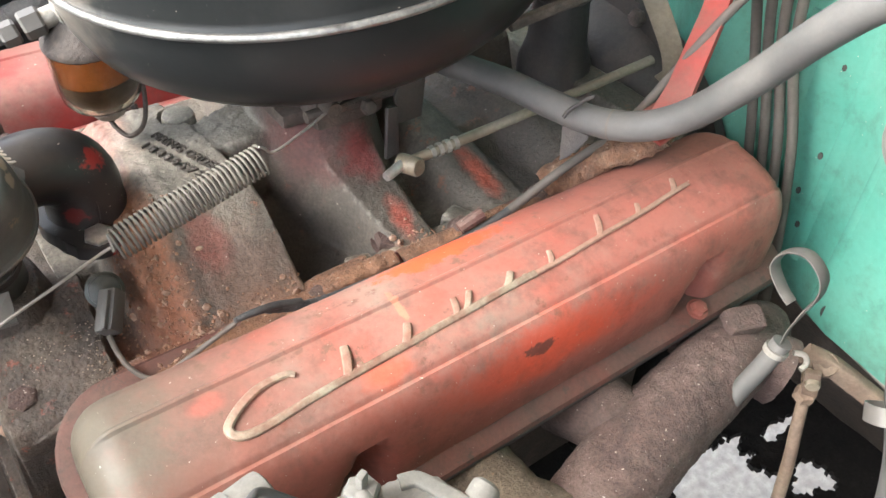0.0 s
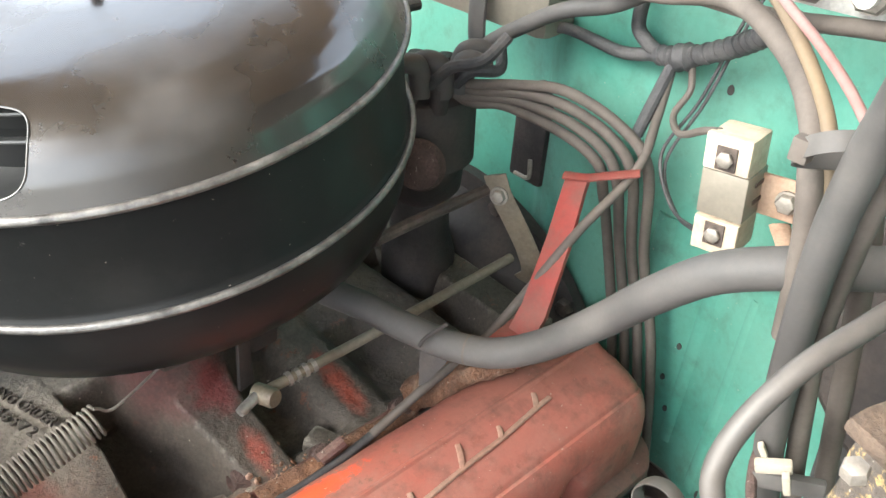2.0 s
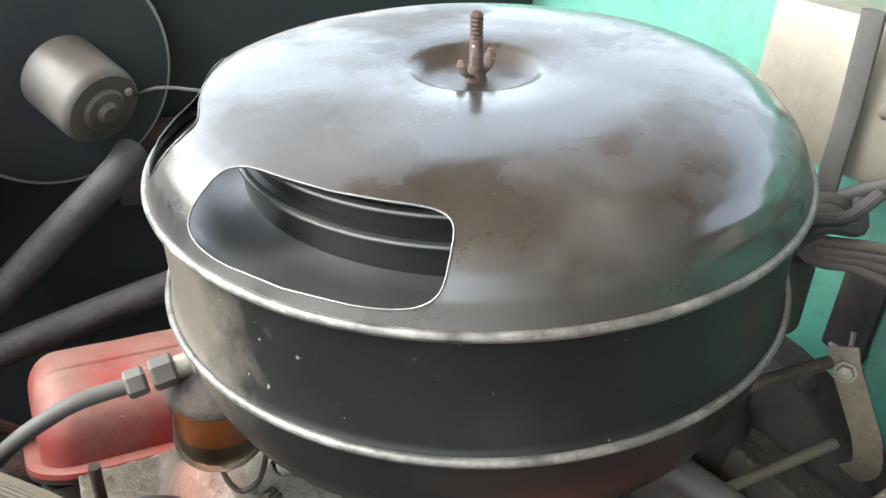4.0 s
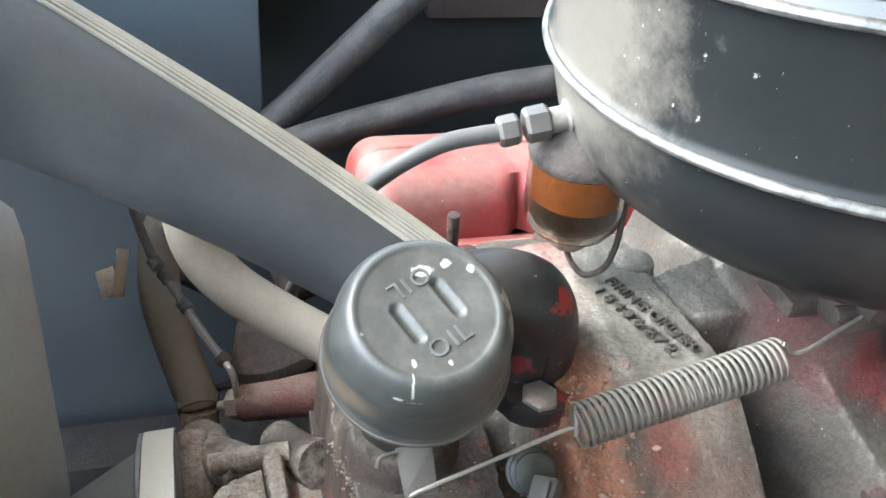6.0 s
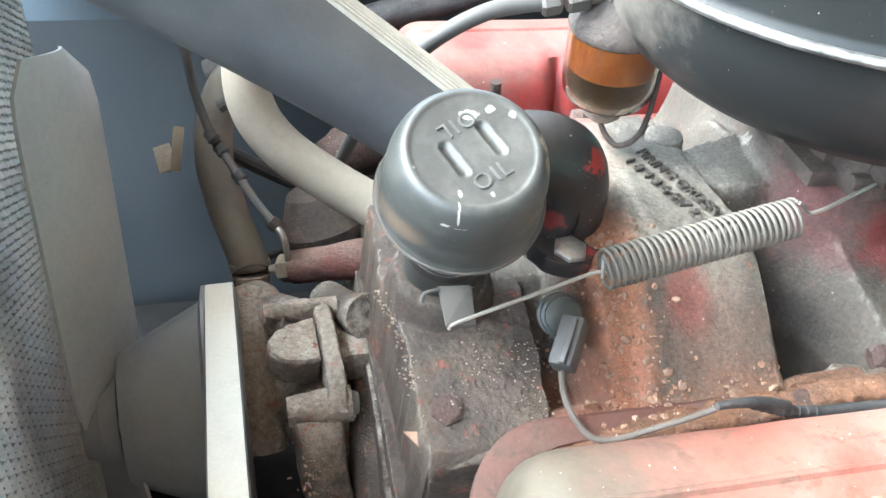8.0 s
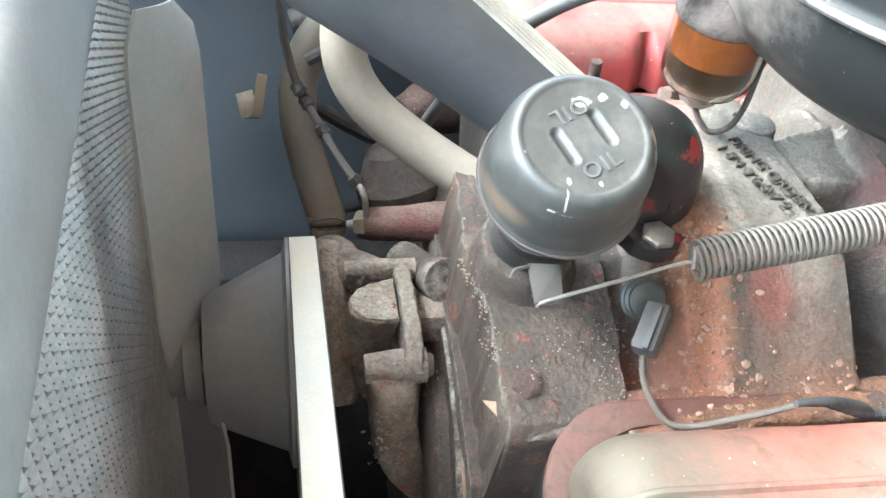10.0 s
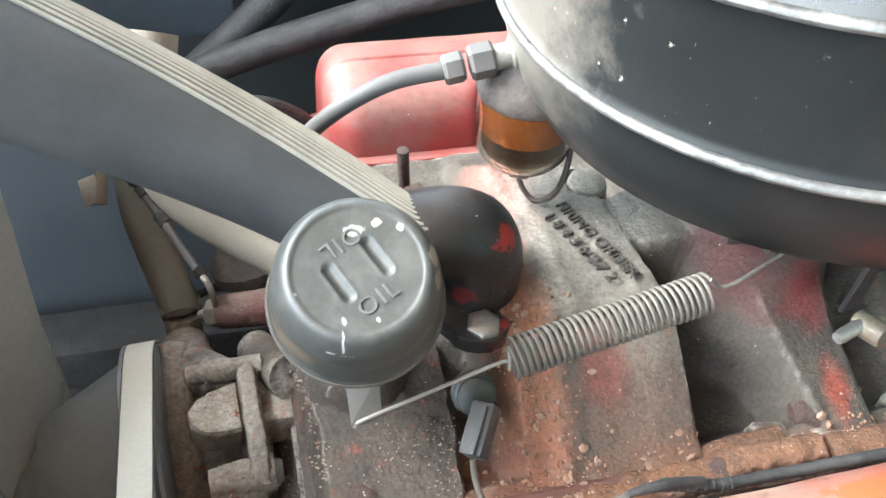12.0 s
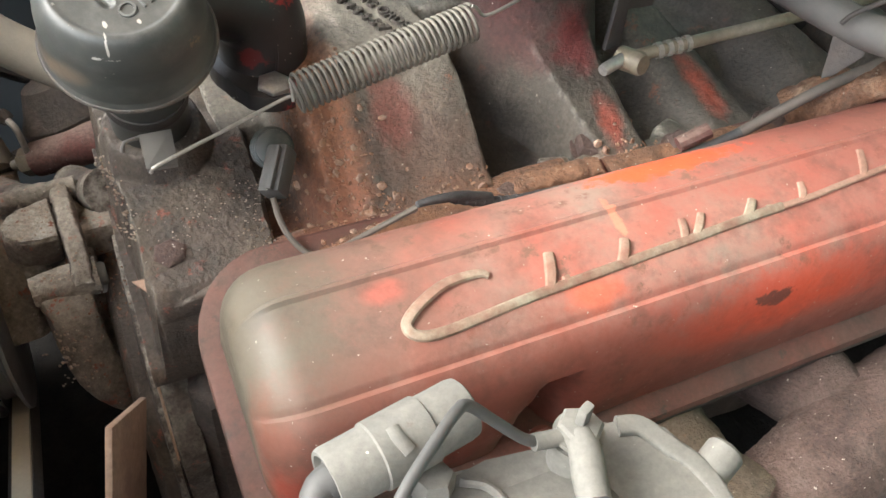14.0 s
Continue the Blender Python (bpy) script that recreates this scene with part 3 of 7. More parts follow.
part("edge_strip", sweep([(0.49, -0.42, 0.797), (0.525, -0.25, 0.797), (0.536, -0.2, 0.797), (0.538, -0.08, 0.797)], 0.004, 8, 4), STEEL, firewall, "bare steel lower edge")
wall_strip("wall_fender_far", [(-0.75, 0.48), (-0.2, 0.475), (0.3, 0.47), (0.6, 0.47)], 0.45, 1.16, (0, 0.004), WING, "dark inner wing panel on the far side of the engine", "inner wing", 4)
wall_strip("wall_fender_near", [(-0.75, -0.72), (0.1, -0.72), (0.5, -0.70)], 0.35, 1.10, (0, -0.004), MUDDY, "dull inner wing panel on the near side", "inner wing", 4)
# ---- frame and block under the engine ----
bm = rbox((0.24, 0.02, 0.65), (0.50, 0.30, 0.38), 0.02, seg=3)
whole("engine_block", bm, GREASE, "greasy dark cast-iron engine block between the two cylinder banks", "engine block")
for y in (-0.47, 0.42):
    bm = rbox((0.0, y, 0.42), (1.6, 0.07, 0.12), 0.008)
    whole("frame_rail", bm, UNDERSHADE, "black steel frame rail under the engine", "frame rail", group="frame rails")


def head(sign, x0):
    yc = 0.02
    bm = rbox((x0 + 0.243, yc + sign * 0.175, 0.835), (0.47, 0.11, 0.075), 0.006, pose(0, 0, 0, sign * -20, 0, 0), rough_amp=0.0012, cuts=6)
    return whole("cylinder_head", bm, DARK, "oily cast-iron cylinder head under a red valve cover", "cylinder head", group="cylinder heads")


head(-1, 0.0)
head(1, 0.015)


# ---- valve covers ----
def sm(a, b, x):
    t = min(1.0, max(0.0, (x - a) / (b - a)))
    return t * t * (3 - 2 * t)


def cover_section():
    """Flange and pressed cover of the near side, as (y, z) from the inner foot over the top to the outer foot."""
    pts = [(-0.113, 0.9045), (-0.1145, 0.915), (-0.118, 0.926), (-0.124, 0.935), (-0.132, 0.9405), (-0.141, 0.943), (-0.155, 0.9442), (-0.1655, 0.9446), (-0.1670, 0.9458), (-0.1685, 0.9457), (-0.170, 0.9442), (-0.185, 0.9415), (-0.198, 0.9372), (-0.2070, 0.9332), (-0.2082, 0.9318), (-0.2094, 0.9300), (-0.2106, 0.9299), (-0.2118, 0.9303),
           (-0.2150, 0.9272), (-0.2185, 0.920), (-0.2205, 0.911), (-0.2212, 0.898), (-0.2208, 0.884), (-0.2195, 0.8675)]
    return pts


def valve_cover(name, flip, x0, length, material, label):
    """flip: mirrored to the far bank."""
    def place(x, y, z):
        return Vector((x0 + x, 0.04 - y if flip else y, z))
    root = thing(name, label, "valve cover", place(length / 2, -0.165, 0.88), "valve covers")
    sec = cover_section()
    if not flip:
        # the inner shoulder of the near pressing is rounder
        sec[:7] = [(-0.122, 0.9045), (-0.1235, 0.912), (-0.127, 0.9205), (-0.132, 0.929), (-0.1385, 0.936), (-0.146, 0.9405), (-0.156, 0.9438)]
    base = Vector((-0.166, 0.885))
    n = 8
    bm = bmesh.new()
    rings = []
    xs = [(0.009 + 0.022 * (1 - math.cos(k / n * math.pi / 2)), 0.60 + 0.40 * math.sin(k / n * math.pi / 2)) for k in range(n + 1)]
    mid = [(x, 1.0) for x in np.linspace(0.04, length - 0.04, 190)]
    line = xs + mid + [(length - x, s) for x, s in reversed(xs)]
    for x, s in line:
        ring = []
        for y, z in sec:
            q = base + (Vector((y, z)) - base) * s
            foot = 0.862 + (q.x + 0.228) * 0.365
            dent = 0.0
            if flip and q.x > -0.15:
                dent = -0.008 * math.exp(-((x - 0.113) / 0.006) ** 2) * sm(0.944, 0.934, q.y)
            if not flip and q.x < -0.19:
                for xn in (0.130, 0.388):
                    dent += 0.024 * math.exp(-((x - xn - 0.35 * (q.y - 0.885)) / 0.0100) ** 2) * sm(0.910, 0.886, q.y)
            ring.append(bm.verts.new(place(x, q.x + dent, max(q.y, foot))))
        rings.append(ring)
    for a, b in zip(rings[:-1], rings[1:]):
        for k in range(len(sec) - 1):
            bm.faces.new((a[k], a[k + 1], b[k + 1], b[k]))
    bm.faces.new(rings[0])
    bm.faces.new(rings[-1])
    # small dents and waves of the pressing
    bm.normal_update()
    for v in bm.verts:
        v.co += v.normal * 0.0006 * noise.noise(v.co * 28)
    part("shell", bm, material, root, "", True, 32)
    # flange with turned-down lip
    out = []
    y0, y1, rc = -0.229, -0.101, 0.022
    for cx, cy, a0, ri in ((rc, y0 + rc, 180, rc), (length - rc, y0 + rc, 270, rc), (length - 0.034, y1 - 0.034, 0, 0.034), (0.040, y1 - 0.040, 90, 0.040)):
        for k in range(9):
            a = radians(a0 + 11.25 * k)
            out.append((cx + ri * math.cos(a), cy + ri * math.sin(a)))
    bm = bmesh.new()
    rings = []
    for grow, dz in ((-0.012, -0.001), (-0.012, 0.0012), (-0.002, 0.0014), (0.0, 0.0), (0.0006, -0.004), (-0.001, -0.006)):
        ring = []
        for x, y in out:
            gx = x + grow * (1 if x > length / 2 else -1) * (1 if not (0.04 < x < length - 0.04) else 0)
            gy = y + grow * (1 if y > (y0 + y1) / 2 else -1)
            ring.append(bm.verts.new(place(gx, gy, 0.862 + (gy + 0.228) * 0.365 + dz)))
        rings.append(ring)
    skin(bm, rings)
    part("flange", bm, material if flip else FLANGE, root)
    # gasket
    bm = bmesh.new()
    rings = []
    for dz in (-0.004, -0.0085):
        rings.append([bm.verts.new(place(x, y, 0.862 + (y + 0.228) * 0.365 + dz)) for x, y in out])
    skin(bm, rings)
    part("gasket", bm, DARK, root, "dark squeezed-out gasket")
    nrm = Vector((0, 0.34 if flip else -0.34, 0.94))
    for x in (0.130, 0.388):
        for y in (-0.2225, -0.1055):
            if y > -0.2 and not flip:
                continue
            c = place(x, y, 0.8635 + (y + 0.228) * 0.365)
            part("bolt", bolt_mesh(facing(c, nrm), 0.010, 0.006, 0.0075), material if not flip else DARK, root)


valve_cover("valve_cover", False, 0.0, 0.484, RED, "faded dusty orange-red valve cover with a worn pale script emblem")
valve_cover("valve_cover", True, 0.015, 0.484, FAR_RED, "dusty red valve cover on the far cylinder bank")


def on_cover(x, y, up=0.0006):
    sec = cover_section()
    z = np.interp(-y, [-p[0] for p in sec], [p[1] for p in sec])
    return (x, y, float(z) + up)


def strip(pts, w, emb, metal=None):
    part("emblem_bar", sweep([on_cover(*p) for p in pts], w, 8, 5, flat=0.55), metal or PALE, emb)


emblem = thing("emblem", "worn pale metal script emblem on the orange valve cover", "emblem", (0.24, -0.19, 0.94))
strip([(0.1135, -0.1828), (0.1105, -0.1806), (0.104, -0.1799), (0.0951, -0.1806), (0.087, -0.1833), (0.0788, -0.1875), (0.0735, -0.1917), (0.0738, -0.1958), (0.079, -0.1986), (0.0897, -0.1990), (0.110, -0.1975), (0.132, -0.196), (0.158, -0.1950), (0.1835, -0.194), (0.214, -0.1927), (0.2442, -0.1913), (0.2625, -0.1909)], [0.0019, 0.0022, 0.0024, 0.0025, 0.0026, 0.0026, 0.0025, 0.0025, 0.0024, 0.0023] + [0.0022] * 7, emblem)
strip([(0.2625, -0.1909), (0.2808, -0.1905), (0.304, -0.1890), (0.3279, -0.1876), (0.349, -0.1868), (0.38, -0.1839), (0.398, -0.1826)], 0.0018, emblem, WORN)
for a, b, w in (((0.1426, -0.1806), (0.1360, -0.1959), 0.0019), ((0.1448, -0.1921), (0.1437, -0.1964), 0.0014), ((0.1787, -0.1845), (0.1715, -0.1946), 0.0018), ((0.2097, -0.1831), (0.2055, -0.1935), 0.0015), ((0.2206, -0.1832), (0.2109, -0.1935), 0.0014), ((0.2494, -0.1838), (0.2406, -0.1918), 0.0016), ((0.2559, -0.1886), (0.2539, -0.1918), 0.0013), ((0.2793, -0.1825), (0.2749, -0.1907), 0.0014), ((0.3239, -0.1748), (0.3149, -0.1889), 0.0015), ((0.354, -0.1795), (0.349, -0.1868), 0.0013), ((0.391, -0.1745), (0.384, -0.1838), 0.0014)):
    strip([a, ((a[0] + b[0]) / 2 + 0.0006, (a[1] + b[1]) / 2), b], [w * 1.3, w * 1.45, w * 1.25], emblem, PALE if a[0] < 0.26 else WORN)


# ---- intake manifold ----
def intake_height(x, y):
    z = 0.858 + 0.004 * noise.noise((x * 40, y * 40, 1.7))
    def up(h, k=0.006):
        nonlocal z
        d = h - z
        if d > k:
            z = h
        elif d > -k:
            z = z + (d + k) ** 2 / (4 * k)
    # ports along both banks
    up(0.904 + 0.003 * noise.noise((x * 55, y * 30, 4.4)) - 0.20 * max(0, abs(y - 0.02) - 0.135) - 1.4 * max(0, 0.112 - abs(y - 0.02)) - (0.012 if y > 0.05 else 0))
    # front runner that carries the raised lettering
    top = np.interp(y, (-0.125, -0.105, -0.09, -0.035, 0.03, 0.075, 0.11, 0.15), (0.902, 0.906, 0.914, 0.953, 0.957, 0.953, 0.925, 0.905))
    c = np.interp(y, (-0.12, -0.05, 0.0, 0.14), (0.126, 0.131, 0.129, 0.118))
    w = np.interp(y, (-0.12, -0.05, 0.02, 0.14), (0.037, 0.033, 0.0275, 0.024))
    dl, dr = (c - x) - w, (x - c) - w
    up(top - 0.058 * sm(-0.004, 0.03, dl) ** 1.0 - 0.075 * sm(-0.002, 0.010, dr))
    # rounded shoulder of the water passage beside it
    up(0.949 - 0.02 * ((y + 0.0) / 0.06) ** 2 - 0.06 * sm(0.0, 0.022, abs(x - 0.093) - 0.012))
    # flat pad towards the carburettor
    up(0.955 - 0.07 * sm(0, 0.005, max(abs(x - 0.168) - 0.0305 + 0.06 * (y - 0.02), y - 0.036 - 0.36 * (x - 0.158), -y)), 0.003)
    # round boss beside the pad, with a crack round it
    d = math.hypot(x - 0.151, y - 0.0495)
    if d < 0.0125:
        z = 0.9490
    # carburettor riser and its runner
    up(0.972 - 0.085 * sm(0.0, 0.024, math.hypot(x - 0.232, (y - 0.015) * 0.8) - 0.034))
    top = np.interp(y, (-0.125, -0.10, -0.05, -0.01), (0.902, 0.908, 0.935, 0.965))
    c = np.interp(y, (-0.12, -0.04, 0.0), (0.247, 0.232, 0.232))
    up(top - 0.055 * sm(-0.004, 0.012, abs(x - c) - np.interp(y, (-0.12, -0.05, 0.0), (0.015, 0.020, 0.028))))
    # rear runners
    for c0, c1, w in ((0.326, 0.312, 0.022), (0.420, 0.39, 0.022)):
        top = np.interp(y, (-0.125, -0.09, -0.03, 0.02, 0.07, 0.13, 0.16), (0.900, 0.906, 0.920, 0.930, 0.926, 0.910, 0.9))
        up(top - 0.045 * sm(-0.012, 0.030, abs(x - np.interp(y, (-0.12, 0.02), (c0, c1))) - w))
    # far runners
    for c0, w in ((0.215, 0.02), (0.30, 0.02), (0.40, 0.02)):
        top = np.interp(y, (0.02, 0.08, 0.13, 0.16), (0.955, 0.945, 0.915, 0.9))
        if y > 0.03:
            up(top - 0.05 * sm(-0.003, 0.014, abs(x - c0) - w))
    # end rail
    up(0.925 - 0.05 * sm(0, 0.015, abs(x - 0.462) - 0.014))
    z += 0.0009 * noise.noise((x * 160, y * 160, 3.1)) + 0.0005 * noise.noise((x * 420, y * 420, 9.1))
    return z


SCALE_I = surface("pale_casting_scale", (0.33, 0.26, 0.20), (0.21, 0.13, 0.09), 160, 0.95, 0, 0.3, 500, (0.40, 0.355, 0.30), 0.45, 120)
intake = thing("intake_manifold", "dusty rust-stained cast-iron intake manifold with raised lettering", "intake manifold", (0.23, 0.02, 0.9))
bm = bmesh.new()
NX, NY = 250, 146
grid = [[bm.verts.new((0.042 + 0.436 * i / NX, -0.118 + 0.256 * j / NY, 0)) for j in range(NY + 1)] for i in range(NX + 1)]
for col in grid:
    for v in col:
        v.co.z = intake_height(v.co.x, v.co.y)
for i in range(NX):
    for j in range(NY):
        bm.faces.new((grid[i][j], grid[i + 1][j], grid[i + 1][j + 1], grid[i][j + 1]))
edge = [grid[i][0] for i in range(NX + 1)] + [grid[NX][j] for j in range(1, NY + 1)] + [grid[i][NY] for i in range(NX - 1, -1, -1)] + [grid[0][j] for j in range(NY - 1, 0, -1)]
low = [bm.verts.new((v.co.x, v.co.y, 0.842)) for v in edge]
for k in range(len(edge)):
    bm.faces.new((edge[k], edge[(k + 1) % len(edge)], low[(k + 1) % len(edge)], low[k]))
bm.faces.new(low)
casting = part("casting", bm, IRON, intake, "", True, 60)
bm = lathe([(0, 0.0082), (0.0088, 0.0080), (0.0104, 0.0070), (0.0110, 0.0050), (0.0114, -0.004), (0, -0.004)], Matrix.Translation((0.151, 0.0495, 0.9490)), 40)
roughen(bm, 0.0004, 160)
part("round_boss", bm, IRON, intake)
td = Vector((0.018, -0.053, 0)).normalized()
tu = Vector((0.053, 0.018, 0)).normalized()
for txt, at, size, sp in (("FIRING ORDER", (0.138, 0.004, 0.9572), 0.0092, 1.0), ("1 8 4 3 6 5 7 2", (0.1275, 0.0, 0.9574), 0.0092, 1.0)):
    m = Matrix.Translation(at) @ Matrix((td, tu, Vector((0, 0, 1)))).transposed().to_4x4()
    part("lettering", letters(txt, m, size, 0.0009, sp), TEXT, casting, "raised cast lettering")
# front water crossover with the oil filler base
def crossover_height(x, y):
    top = float(np.interp(y, (-0.112, -0.108, -0.10, -0.085, -0.065, -0.045, -0.02, 0.01, 0.04, 0.07), (0.898, 0.9030, 0.9045, 0.906, 0.909, 0.912, 0.912, 0.905, 0.893, 0.885)))
    ragged = 0.0020 * noise.noise((x * 70, y * 70, 2.0)) + 0.0006 * noise.noise((x * 200, y * 200, 5.0))
    left = float(np.interp(y, (-0.112, -0.09, -0.06, -0.03, 0.0, 0.03), (-0.0145, -0.0135, -0.0135, -0.0155, -0.0185, -0.0165))) + ragged
    right = float(np.interp(y, (-0.112, -0.10, -0.043, 0.0, 0.05), (0.045, 0.046, 0.051, 0.054, 0.054))) + ragged
    z = top - 0.052 * sm(0.001, -0.0035, x - left) - 0.052 * sm(-0.001, 0.006, x - right)
    boss = math.hypot(x - 0.0092, (y + 0.018) * 0.95)
    z = max(z, 0.929 + 0.20 * (y + 0.018) - 0.034 * sm(0.0225, 0.034, boss + 0.5 * ragged) - 0.05 * sm(0.001, -0.0035, x - left))
    return z + 0.0009 * noise.noise((x * 150, y * 150, 3.1)) + 0.0006 * noise.noise((x * 400, y * 400, 9.1))


bm = bmesh.new()
NX, NY = 130, 180
cg = [[bm.verts.new((-0.023 + 0.085 * i / NX, -0.112 + 0.172 * j / NY, crossover_height(-0.023 + 0.085 * i / NX, -0.112 + 0.172 * j / NY))) for j in range(NY + 1)] for i in range(NX + 1)]
for i in range(NX):
    for j in range(NY):
        bm.faces.new((cg[i][j], cg[i + 1][j], cg[i + 1][j + 1], cg[i][j + 1]))
edge = [cg[i][0] for i in range(NX + 1)] + [cg[NX][j] for j in range(1, NY + 1)] + [cg[i][NY] for i in range(NX - 1, -1, -1)] + [cg[0][j] for j in range(NY - 1, 0, -1)]
low = [bm.verts.new((v.co.x, v.co.y, min(0.842, v.co.z))) for v in edge]
for k in range(len(edge)):
    bm.faces.new((edge[k], edge[(k + 1) % len(edge)], low[(k + 1) % len(edge)], low[k]))
part("front_crossover", bm, PUMP, intake, "", True, 60)
part("bolt", bolt_mesh(facing((-0.0005, -0.088, 0.9025), (0.0, -0.12, 1), 16), 0.0142, 0.0052, 0.0), RUST, intake, "rusty hexagon bolt")
bm = bar([(-0.0125, -0.1085, 0.8905), (0.005, -0.110, 0.8930), (0.025, -0.1105, 0.8965), (0.0445, -0.1095, 0.9000)], 0.0038, [0.0055, 0.0065, 0.0065, 0.005], 8, 4)
roughen(bm, 0.0007, 130)
part("front_lip", bm, PUMP, intake)
bm = bmesh.new()
skin(bm, [[bm.verts.new(p) for p in ((-0.020, -0.088, 0.893 + dz), (-0.0105, -0.093, 0.8975 + dz), (-0.009, -0.109, 0.8955 + dz))] for dz in (0, 0.0008)])
part("gasket_tongue", bm, TANPLATE, intake, "torn pale gasket tongue")
tagged(part("grit", grit((((-0.0125, -0.02, 0.912), (-0.011, -0.075, 0.906), 260, 0.0030, 0.0003, 0.0011), ((-0.015, 0.0, 0.90), (-0.014, -0.03, 0.908), 130, 0.003, 0.0004, 0.0013), ((0.0, -0.08, 0.9065), (0.03, -0.06, 0.912), 90, 0.008, 0.0002, 0.0007), ((0.040, -0.10, 0.9045), (0.045, -0.06, 0.911), 90, 0.004, 0.0003, 0.0009), ((-0.010, -0.105, 0.8945), (0.042, -0.108, 0.9035), 60, 0.003, 0.0003, 0.0009)), 8), SCALE_I, intake, "pale scale on the casting edges"), kind="stuff")
for c, sz, turn in (((0.142, -0.098, 0.9045), (0.022, 0.016, 0.010), 12), ((0.204, -0.093, 0.8985), (0.018, 0.016, 0.012), -10), ((0.284, -0.088, 0.899), (0.018, 0.016, 0.012), 25), ((0.172, -0.106, 0.901), (0.018, 0.010, 0.012), 0), ((0.232, -0.103, 0.903), (0.020, 0.012, 0.010), -8)):
    part("port_boss", rbox(c, sz, 0.003, pose(0, 0, 0, 6, 3, turn), seg=2, rough_amp=0.0009, cuts=3), IRON, intake)
bm = sweep([(0.156, -0.099, 0.902), (0.172, -0.098, 0.904), (0.19, -0.096, 0.903), (0.206, -0.095, 0.902)], [0.0055, 0.0065, 0.006, 0.0065], 14, 5)
roughen(bm, 0.0008, 140)
part("cast_rib", bm, RUSTY, intake)
for x, y, z, af in ((0.229, -0.086, 0.903, 0.016), (0.275, -0.105, 0.905, 0.014), (0.166, -0.108, 0.902, 0.014), (0.34, -0.105, 0.905, 0.014), (0.135, 0.128, 0.915, 0.013)):
    part("bolt", bolt_mesh(facing((x, y, z), (0, -0.35 if y < 0 else 0.35, 1), 20), af, 0.009, af * 0.7), RUST, intake)
part("stud", sweep([(0.268, -0.112, 0.915), (0.285, -0.114, 0.922)], 0.0045, 10, 1), DULLRED, intake, "dull red-painted stub")
for pts, w_, h_ in (([(0.050, -0.106, 0.899), (0.075, -0.107, 0.902), (0.105, -0.108, 0.904), (0.140, -0.1085, 0.9055), (0.165, -0.1085, 0.906)], 0.0085, 0.0050), ([(0.168, -0.107, 0.9065), (0.19, -0.106, 0.908), (0.222, -0.107, 0.9075)], 0.0075, 0.0052), ([(0.226, -0.108, 0.906), (0.26, -0.1095, 0.907), (0.30, -0.1105, 0.9075), (0.345, -0.111, 0.907)], 0.0075, 0.0045)):
    bm = bar(pts, w_, h_, 16, 3, seg=24)
    roughen(bm, 0.0016, 110)
    roughen(bm, 0.0007, 330)
    part("dirt_ledge", bm, RUSTY, intake, "caked rusty dirt along the gasket ledge")
bm = bar([(0.345, -0.108, 0.918), (0.365, -0.122, 0.935), (0.385, -0.142, 0.955), (0.397, -0.158, 0.970)], 0.013, 0.009, 12, 2.5, seg=24)
roughen(bm, 0.0035, 90)
roughen(bm, 0.0012, 260)
part("dirt_ledge", bm, RUSTY, intake, "crumbling brown dirt behind the vent hose")
# rust flakes and dirt lying in the valley
bm = bmesh.new()
rng = random.Random(4)
for k in range(1100):
    if k % 3 == 0:
        x, y = rng.gauss(0.085, 0.012), rng.uniform(-0.11, -0.02)
    else:
        x, y = rng.uniform(0.06, 0.30), rng.gauss(-0.107, 0.008)
    if y < -0.117:
        continue
    s = rng.uniform(0.0005, 0.0017) if k % 14 else rng.uniform(0.002, 0.0034)
    z = intake_height(x, y)
    bmesh.ops.create_icosphere(bm, subdivisions=1, radius=s, matrix=Matrix.Translation((x, y, z + s * 0.2)) @ pose(0, 0, 0, rng.uniform(0, 90), rng.uniform(0, 90), 0) @ Matrix.Diagonal((1, rng.uniform(0.5, 1), rng.uniform(0.3, 0.7), 1)))
whole("rust_flakes", bm, surface("pale_rust_flakes", (0.33, 0.18, 0.11), (0.23, 0.12, 0.08), 200, 0.95, 0, 0.3, 500, (0.38, 0.31, 0.25), 0.4, 160), "loose rust flakes and grit lying on the intake manifold", "debris", "stuff")

# ---- air cleaner ----
CN = Vector((-0.1267, -0.0156, 1)).normalized()
ax = (Vector((1, 0, 0)) - CN.x * CN).normalized()
CM = Matrix.Translation((0.2458, 0.0311, 1.0904)) @ Matrix((ax, CN.cross(ax), CN)).transposed().to_4x4()
cleaner = thing("air_cleaner", "large round glossy black air cleaner with worn bright edges", "air cleaner", CM.translation)
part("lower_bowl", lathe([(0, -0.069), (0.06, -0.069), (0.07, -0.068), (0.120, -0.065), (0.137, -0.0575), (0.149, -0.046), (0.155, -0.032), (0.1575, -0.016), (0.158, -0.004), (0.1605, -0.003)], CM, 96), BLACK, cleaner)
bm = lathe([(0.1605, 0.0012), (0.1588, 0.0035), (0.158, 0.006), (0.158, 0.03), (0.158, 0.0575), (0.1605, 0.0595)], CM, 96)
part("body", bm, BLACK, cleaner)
for z, r in ((0.0, 0.1612), (0.0607, 0.1612)):
    part("rolled_edge", lathe([(r + 0.0021 * math.cos(a), z + 0.0023 * math.sin(a)) for a in np.linspace(0, 2 * math.pi, 13)], CM, 96), BEAD, cleaner, "worn bright rolled steel edge")
